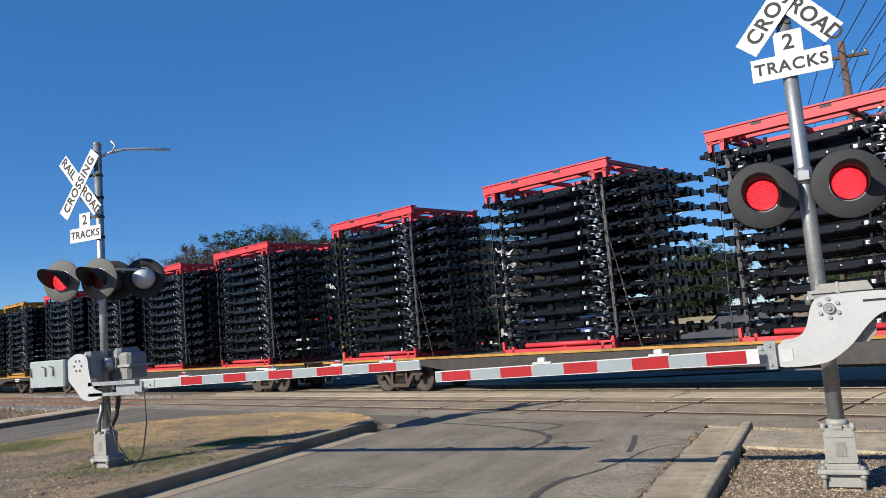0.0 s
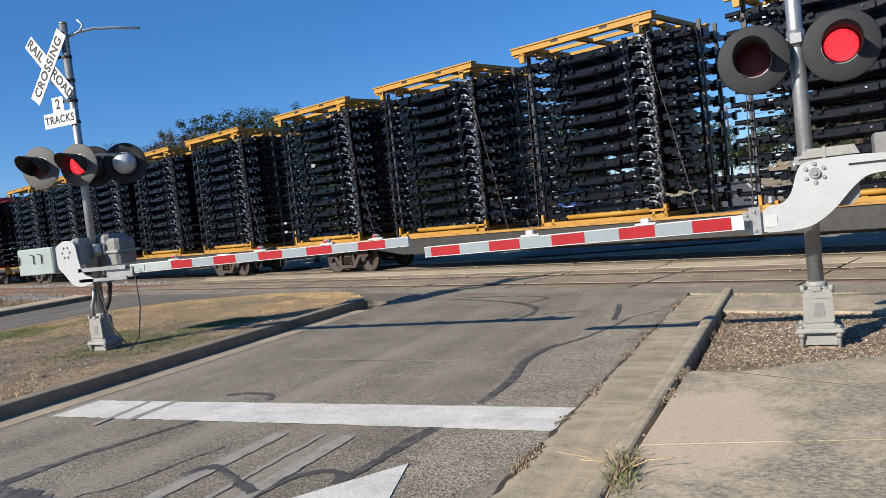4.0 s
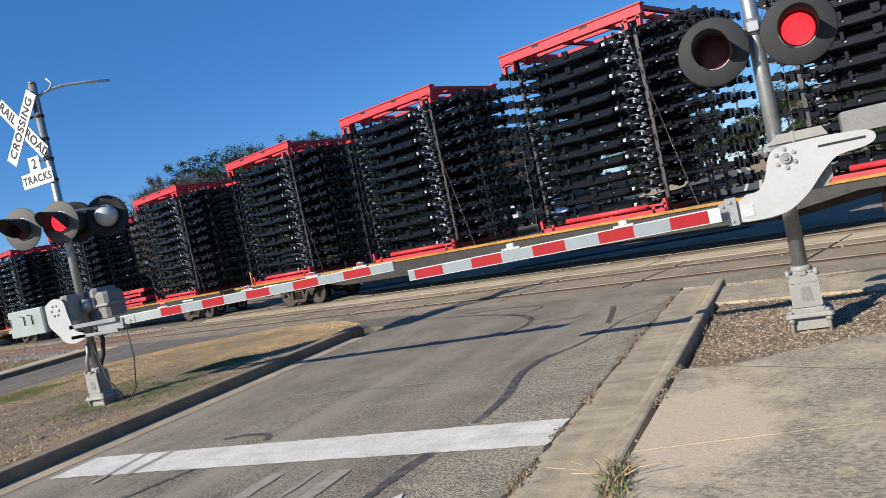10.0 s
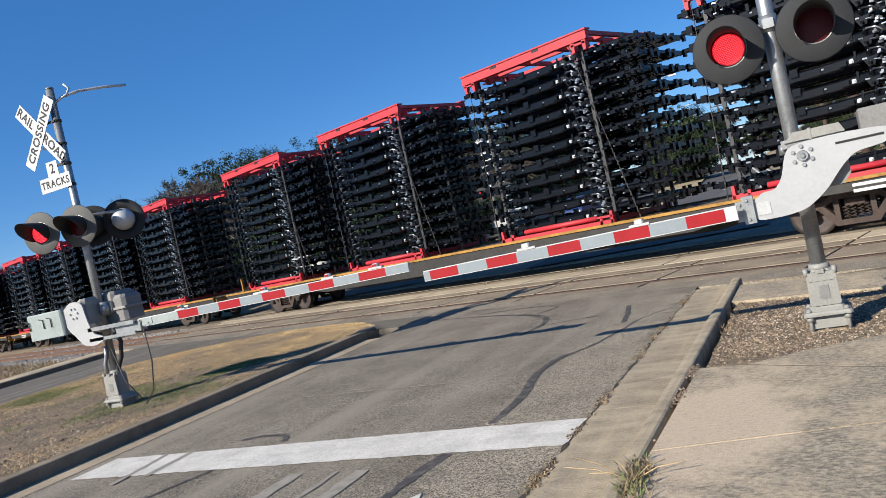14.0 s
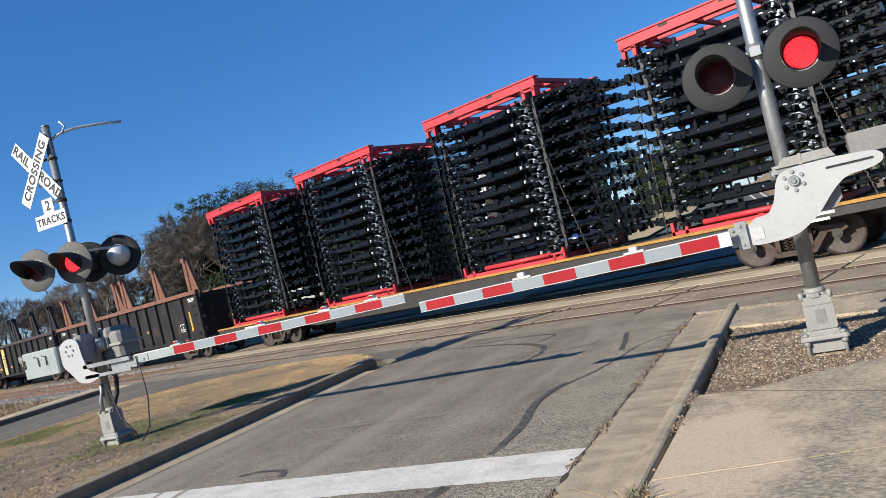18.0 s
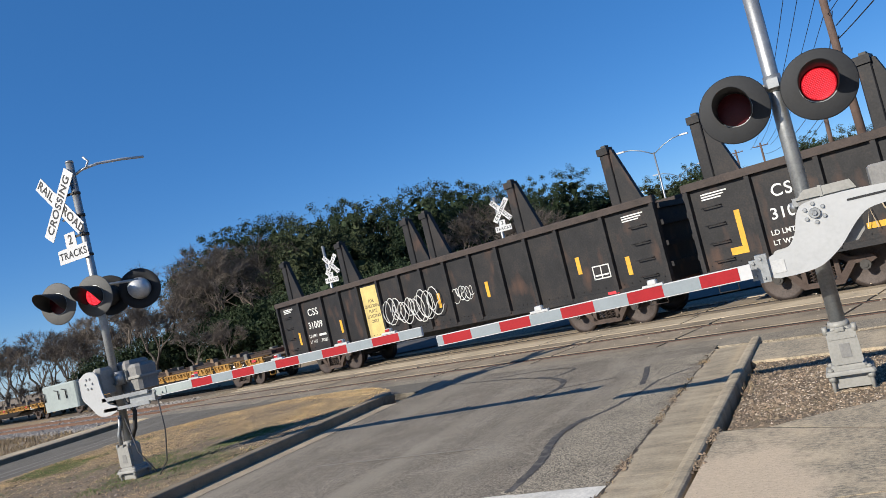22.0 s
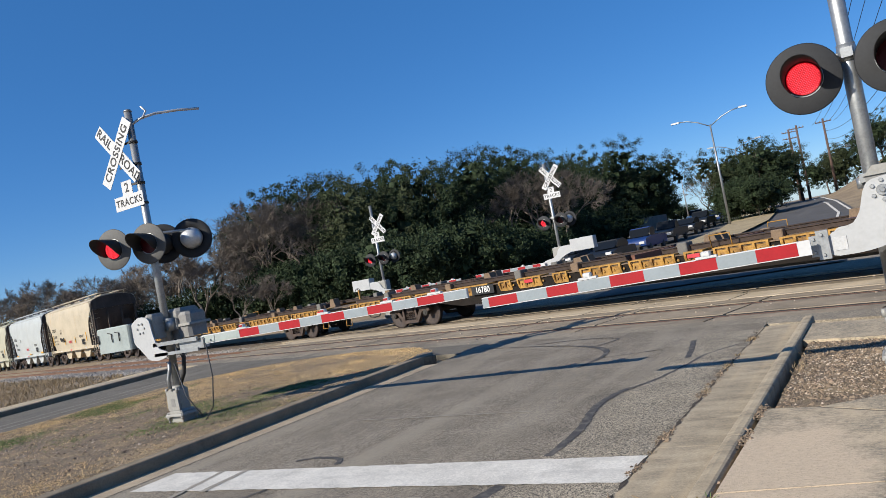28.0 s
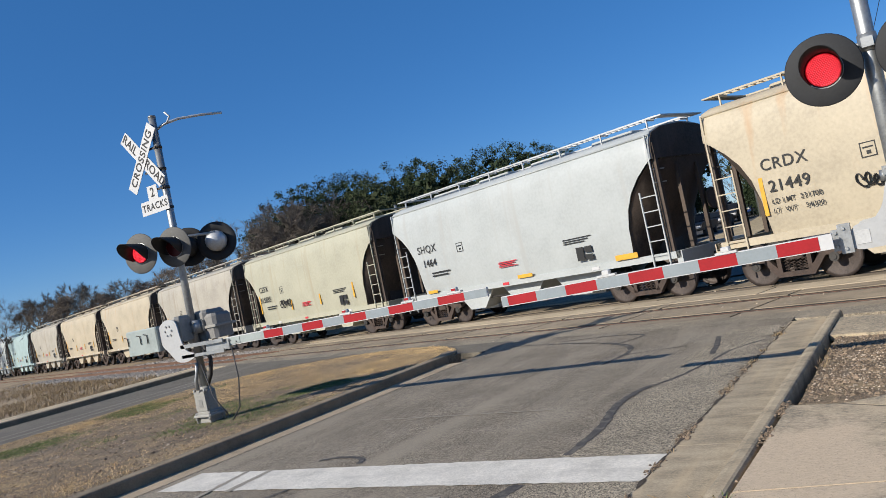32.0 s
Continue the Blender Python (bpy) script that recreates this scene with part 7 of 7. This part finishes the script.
flat_line("tar_seal", curve([(-3.05, 5.36), (-3.11, 4.98), (-3.14, 4.53), (-3.2, 4.1)]), [0.12, 0.09], TYRE_MARK, 0.005, "dark sealed crack winding along the street", "stain", 0.012, 12)
flat_line("tar_seal", curve([(-2.94, 11.75), (-2.80, 11.0), (-2.70, 10.3)]), 0.08, TYRE_MARK, 0.006, "short dark seal on the street", "stain", 0.008, 13)
flat_line("tar_seal", curve([(-7.6, 13.7), (-5.7, 12.9), (-4.6, 12.1), (-4.2, 11.3), (-4.3, 10.4)]), [0.04, 0.07, 0.11, 0.07], TYRE_MARK, 0.006, "dark sealed crack near the tracks", "stain", 0.012, 14)
flat_line("tar_seal", curve([(-6.3, 13.4), (-5.2, 13.3), (-4.5, 12.9), (-4.7, 12.3)]), 0.05, TYRE_MARK, 0.0055, "dark sealed crack near the tracks", "stain", 0.012, 24)
flat_line("tar_seal", [(-4.5, 10.98), (-3.32, 11.22)], 0.035, TYRE_MARK, 0.005, "thin dark seal on the street", "stain", 0.008, 15)
flat_line("tyre_mark", curve([(-6.1, 6.28), (-5.85, 6.37), (-5.5, 6.3), (-5.36, 6.1)]), 0.07, TYRE_MARK, 0.005, "curved dark tyre mark", "stain", 0.008, 16)
flat_line("tyre_mark", curve([(-3.2, 4.1), (-3.28, 4.3), (-3.47, 4.3), (-3.62, 4.1), (-3.68, 3.6)]), 0.07, TYRE_MARK, 0.006, "curved dark tyre mark", "stain", 0.008, 17)
flat_line("tyre_mark", curve([(-4.55, 4.05), (-4.45, 4.25), (-4.2, 4.15), (-3.9, 3.97), (-3.7, 3.86)]), [0.10, 0.06, 0.09], TYRE_MARK, 0.009, "curved dark tyre mark", "stain", 0.010, 18)
flat_line("tar_seal", curve([(-5.65, 5.36), (-5.83, 4.83), (-5.99, 4.35), (-6.05, 3.86), (-6.0, 3.4), (-5.3, 2.6)]), [0.05, 0.10, 0.14, 0.2], TYRE_MARK, 0.005, "dark sealed crack along the street", "stain", 0.015, 19)
flat_line("tyre_mark", [(-6.79, 5.1), (-6.94, 6.0)], 0.07, LINE_FADED, 0.011, "grey tyre mark over the stop line", "stain", 0.01, 20)
flat_line("tyre_mark", [(-6.52, 5.3), (-6.57, 6.0)], 0.09, LINE_FADED, 0.011, "grey tyre mark over the stop line", "stain", 0.01, 21)
flat_line("crack", curve([(-4.7, 4.7), (-4.81, 4.37), (-4.85, 4.04), (-4.93, 3.74), (-5.1, 3.5), (-5.0, 3.0)]), 0.014, TAR, 0.004, "thin crack in the asphalt", "stain", 0.006, 22)
flat_line("tar_patch", curve([(-6.3, 3.5), (-5.9, 3.45), (-5.5, 3.5), (-5.1, 3.4)]), [0.3, 0.25, 0.12], TYRE_MARK, 0.0045, "dark oil stain on the asphalt", "stain", 0.05, 23)
flat_line("edge_seam", [(-2.02, -12), (-2.03, 4), (-2.0, 12.2)], 0.022, LITTER_DARK, 0.010, "dark weedy seam between asphalt and gutter", "stain", 0.02, 3)


def blades(name, material, spots, count, height, label, seed, lean=0.5, width=0.012, kind="stuff"):
    """Grass blades scattered where spots(x, y) allows: (x0, x1, y0, y1, z, rule)."""
    rnd = random.Random(seed)
    m = Mesh()
    x0, x1, y0, y1, z, rule = spots
    made = 0
    for _ in range(count * 6):
        if made >= count:
            break
        x, y = rnd.uniform(x0, x1), rnd.uniform(y0, y1)
        if rnd.random() > rule(x, y):
            continue
        made += 1
        for _ in range(3):
            a = rnd.uniform(0, 6.28)
            h = height * rnd.uniform(0.5, 1.2)
            l = rnd.uniform(0.2, 1.0) * lean * h
            bx, by = x + rnd.gauss(0, 0.03), y + rnd.gauss(0, 0.03)
            w = width * rnd.uniform(0.6, 1.4)
            c, s = math.cos(a), math.sin(a)
            m.add([(bx - s * w, by + c * w, z), (bx + s * w, by - c * w, z), (bx + c * l, by + s * l, z + h)], [(0, 1, 2)])
    ob = new(name, m.data(name, material))
    return tagged(ob, label, "grass", kind=kind)


WEED_DRY = mat("dry_weed", (0.26, 0.19, 0.11), 0.9, var=0.3, scale=3, fine=40, bump=0.2, island=0.45)


def patch(x, y, f=0.45, o=0.0):
    return noise.noise((x * f, y * f, 3.7 + o))


def in_median(x, y):
    return -16.7 < x < -8.7 and not (y > 12.2 and (x + 12.6) ** 2 / 18 + (y - 12.2) ** 2 / 8.5 > 1)


def dry_rule(x, y):
    if not in_median(x, y):
        return 0
    far = smooth_step((y - 9.6 - 0.5 * (x + 12)) / 1.5)
    near = smooth_step((6.6 - y) / 1.2) * smooth_step((x + 16.5) / 3)
    west = max(smooth_step((-13.0 - x) / 2.0) * 0.6, smooth_step((x + 9.6) / 0.7) * 0.45)
    return max(far, near * 0.9, west, 0.10) * (0.35 + 0.9 * smooth_step(patch(x, y) + 0.5))


def green_rule(x, y):
    if not in_median(x, y):
        return 0
    a = smooth_step(1.2 - abs(x + 15.2 + 0.25 * (y - 9)) / 1.1) * 0.8
    b = smooth_step(1.3 - math.hypot((x + 10.2) / 1.5, (y - 10.6) / 0.7))
    c = smooth_step(1.4 - math.hypot((x + 11.2) / 2.6, (y - 9.0) / 1.7)) * 0.45
    return max(a, b, c) * smooth_step(patch(x, y, 0.9, 5) * 1.6 + 0.45)


blades("dry_grass", GRASS_DRY, (-16.7, -8.65, 2.0, 15.5, 0.125, dry_rule), 100000, 0.013, "short dry yellow grass on the median", 1, 2.6, 0.0055)
blades("straw_tufts", GRASS_DRY, (-16.7, -8.65, 2.0, 15.5, 0.125, lambda x, y: dry_rule(x, y) * smooth_step(patch(x, y, 1.3, 4) + 0.25)), 11000, 0.032, "tufts of dry straw grass on the median", 21, 1.5, 0.006)
blades("green_grass", GRASS_GREEN, (-16.7, -8.7, 3, 13, 0.125, green_rule), 15000, 0.028, "short green grass on the median", 2, 1.6, 0.007)
blades("dry_weeds", WEED_DRY, (-60, -24.3, 5, 30, -0.12, lambda x, y: (0.9 if (y - NEAR_Y) * TDX - x * TDY < -3.0 else 0.0) * smooth_step(patch(x, y, 0.25) + 0.6) * smooth_step((62 + x) / 30)), 11000, 0.17, "dry brown weeds beside the tracks", 3, 1.4, 0.011)


def pebbles(name, material, spots, count, size, label, seed):
    rnd = random.Random(seed)
    m = Mesh()
    x0, x1, y0, y1, z, rule = spots
    made = 0
    for _ in range(count * 6):
        if made >= count:
            break
        x, y = rnd.uniform(x0, x1), rnd.uniform(y0, y1)
        if rnd.random() > rule(x, y):
            continue
        made += 1
        r = size * rnd.uniform(0.4, 1.5) * (1 if rnd.random() < 0.93 else 1.7)
        a = rnd.uniform(0, 6.28)
        c, s = math.cos(a) * r, math.sin(a) * r
        k, g = rnd.uniform(0.6, 1.0), rnd.uniform(0.4, 0.8)
        zz = z(x, y) if callable(z) else z
        m.add([(x + c, y + s, zz), (x - s * k, y + c * k, zz), (x - c, y - s, zz), (x + s * k, y - c * k, zz), (x + c * 0.3, y + s * 0.3, zz + r * g), (x - c * 0.4, y - s * 0.4, zz + r * g * 0.9)],
              [(0, 1, 4), (1, 5, 4), (1, 2, 5), (2, 3, 5), (3, 4, 5), (3, 0, 4)])
    ob = new(name, m.data(name, material))
    return tagged(ob, label, "gravel", kind="stuff")


def by_mast(x, y):
    if x < -1.2 or y < 6.9 or y > edge_y(x, 9.9) + 0.2:
        return 0
    return 1.0 if y > 7.3 + 0.3 * (x > 0.3) else 0.3


PALE_STONE = mat("pale_pebbles", (0.33, 0.27, 0.205), 0.9, var=0.3, scale=9, fine=40, bump=0.2, island=0.5)
LITTER = mat("dry_leaf_litter", (0.165, 0.120, 0.080), 0.9, var=0.3, scale=9, fine=40, bump=0.2, island=0.65)
pebbles("mast_gravel", PALE_STONE, (-1.20, 3.5, 6.8, 10.6, 0.045, lambda x, y: by_mast(x, y) * (0.25 + 0.75 * smooth_step(1.3 - math.hypot(x + 0.2, y - 8.5) + patch(x, y, 1.5, 2)))), 3000, 0.011, "pale gravel round the signal mast", 5)
pebbles("mast_litter", LITTER, (-1.20, 3.5, 6.8, 10.6, 0.045, by_mast), 9000, 0.015, "brown leaf litter round the signal mast", 6)
pebbles("median_stones", PALE_STONE, (-16, -8.7, 4, 11.5, 0.128, lambda x, y: 0.6 if in_median(x, y) and patch(x, y, 0.6, 9) > -0.05 else 0.05), 1100, 0.016, "pale stones scattered on the median", 7)
pebbles("median_litter", LITTER, (-16.5, -8.7, 3, 12, 0.128, lambda x, y: 0.7 if in_median(x, y) else 0), 9000, 0.017, "brown litter and soil clods on the median", 8)


def bed_height(x, y):
    return -0.21


def on_bed(x, y):
    d = (y - NEAR_Y) * TDX - x * TDY
    near = min(abs(d - 0.0), abs(d - (TRACK_Y - NEAR_Y) * TDX))
    return 0.8 if near < 2.2 and x < -24.6 else 0.5 if -4.5 < d < 7 and x < -24.6 and patch(x, y, 0.3, 2) > 0 else 0


pebbles("ballast", STONE, (-70, -24.4, 17, 42, bed_height, on_bed), 9000, 0.055, "grey ballast stones along the tracks", 9)
pebbles("lane_grit", PALE_STONE, (-22, 2, 12.5, 22, 0.004, lambda x, y: 0.3 if patch(x, y, 0.5, 1) > 0.15 else 0.02), 500, 0.02, "loose grit on the crossing", 10)

# a weed in the kerb's joint, with long dry straws
weed = thing("weed", pose(-1.26, 4.30, 0.10), "green and dry weed growing from the kerb joint", "weed")
rnd_w = random.Random(4)
for nm, paint, n, hgt in (("leaves", GRASS_GREEN, 190, 0.055), ("dry_leaves", WEED_DRY, 380, 0.065)):
    m = Mesh()
    for _ in range(n):
        a, l, w = rnd_w.uniform(0, 6.28), rnd_w.uniform(0.5, 1.2) * hgt, rnd_w.uniform(0.004, 0.009)
        y = rnd_w.gauss(0, 0.17)
        x, z = rnd_w.gauss(0.02 - 0.12 * y, 0.045), rnd_w.uniform(0, 0.045)
        c, s = math.cos(a), math.sin(a)
        m.add([(x - s * w, y + c * w, z), (x + s * w, y - c * w, z), (x + c * l * 0.8, y + s * l * 0.8, z + l * 0.7)], [(0, 1, 2)])
    tagged(part(nm, m, paint, weed), kind="stuff")
m = Mesh()
for a, l in ((2.6, 0.50), (2.95, 0.44), (2.2, 0.30), (0.25, 0.32), (3.3, 0.24), (0.6, 0.22)):
    m.tube([(0, 0.02, 0.02), (math.cos(a) * l * 0.5, math.sin(a) * l * 0.5, 0.09), (math.cos(a) * l, math.sin(a) * l, 0.10)], 0.0028, 4)
tagged(part("dry_straw", m, GRASS_DRY, weed), kind="stuff")
pebbles("gap_litter", LITTER, (-1.31, -1.17, 3.4, 7.0, 0.112, lambda x, y: smooth_step(patch(x, y, 2.2, 3) + 0.25) * smooth_step(1.2 - abs(x + 1.26) / 0.05)), 700, 0.012, "dry litter in the gap behind the kerb", 15)
pebbles("seam_litter", LITTER, (-2.12, -1.93, 3.2, 12, 0.009, lambda x, y: smooth_step(patch(x, y, 2.4, 6) + 0.15) * smooth_step(1.2 - abs(x + 2.03) / 0.06)), 1500, 0.011, "dry litter along the gutter seam", 16)
blades("joint_weeds", WEED_DRY, (-1.20, -1.12, 4.2, 9.5, 0.07, lambda x, y: smooth_step(patch(x, y, 2.0, 8) + 0.2)), 260, 0.05, "dry weeds in the kerb joint", 12, 1.0, 0.006)
blades("seam_weeds", WEED_DRY, (-2.06, -1.98, 3.5, 12, 0.004, lambda x, y: smooth_step(patch(x, y, 2.0, 6))), 420, 0.03, "dry weeds in the gutter seam", 13, 1.0, 0.006)

# ties: those the camera passes nearest
for base in tracks:
    for i in range(110):
        part("tie", shared("tie", lambda: Mesh().box(-0.115, 0.115, -1.3, 1.3, -0.38, -0.195, bevel=0.015), TIE), None, base, at=pose(-26.5 - 0.52 * i, random.uniform(-0.04, 0.04), RAIL_Z + 0.04 + random.uniform(-0.01, 0.01), 0, 0, random.uniform(-1, 1)))


def motions():
    """The train's steady run, and the flashing of the lamps."""
    times = [0, 1 / 30] + list(range(1, 32)) + [32 - 1 / 30, 32]
    for ob, q, across, z in moving:
        walk(ob, [(t, on_track(q + SPEED * t, across, z)) for t in times])
    start = {ob.name: q for ob, q, across, z in moving}
    for wheel, car, along_car, a in wheels:
        # the wheels are keyed turning while they pass the crossing
        t0 = (-24.0 - start[car.name] - along_car) / SPEED
        rows, n = [], 56
        for k in range(n + 1):
            t = t0 + k / 24
            if 0 < t < 32:
                rows.append((t, pose(a, 0, 0.457, 0, math.degrees(SPEED / 0.457) * (t - t0), 0)))
        if rows:
            walk(wheel, [(0, rows[0][1])] + rows + [(32, rows[-1][1])])
    for board, phase, late in flashers:
        up, down = pose(0, 0.138, -0.05), pose(0, 0.138, 0.012)
        # the first change falls just after the start; the lamps by the kerb are both lit for a moment
        lit, t = phase == 0, 1 / 30
        rows = [(0, down if lit or not late else up)]
        k = 0
        while t < 31.9:
            if t > 1 / 30:
                rows.append((t - 1 / 30, down if lit else up))
            lit = not lit
            rows.append((t, down if lit else up))
            k += 1
            t = FLASH * k + 0.02
        walk(board, rows + [(32, down if lit else up)])


motions()
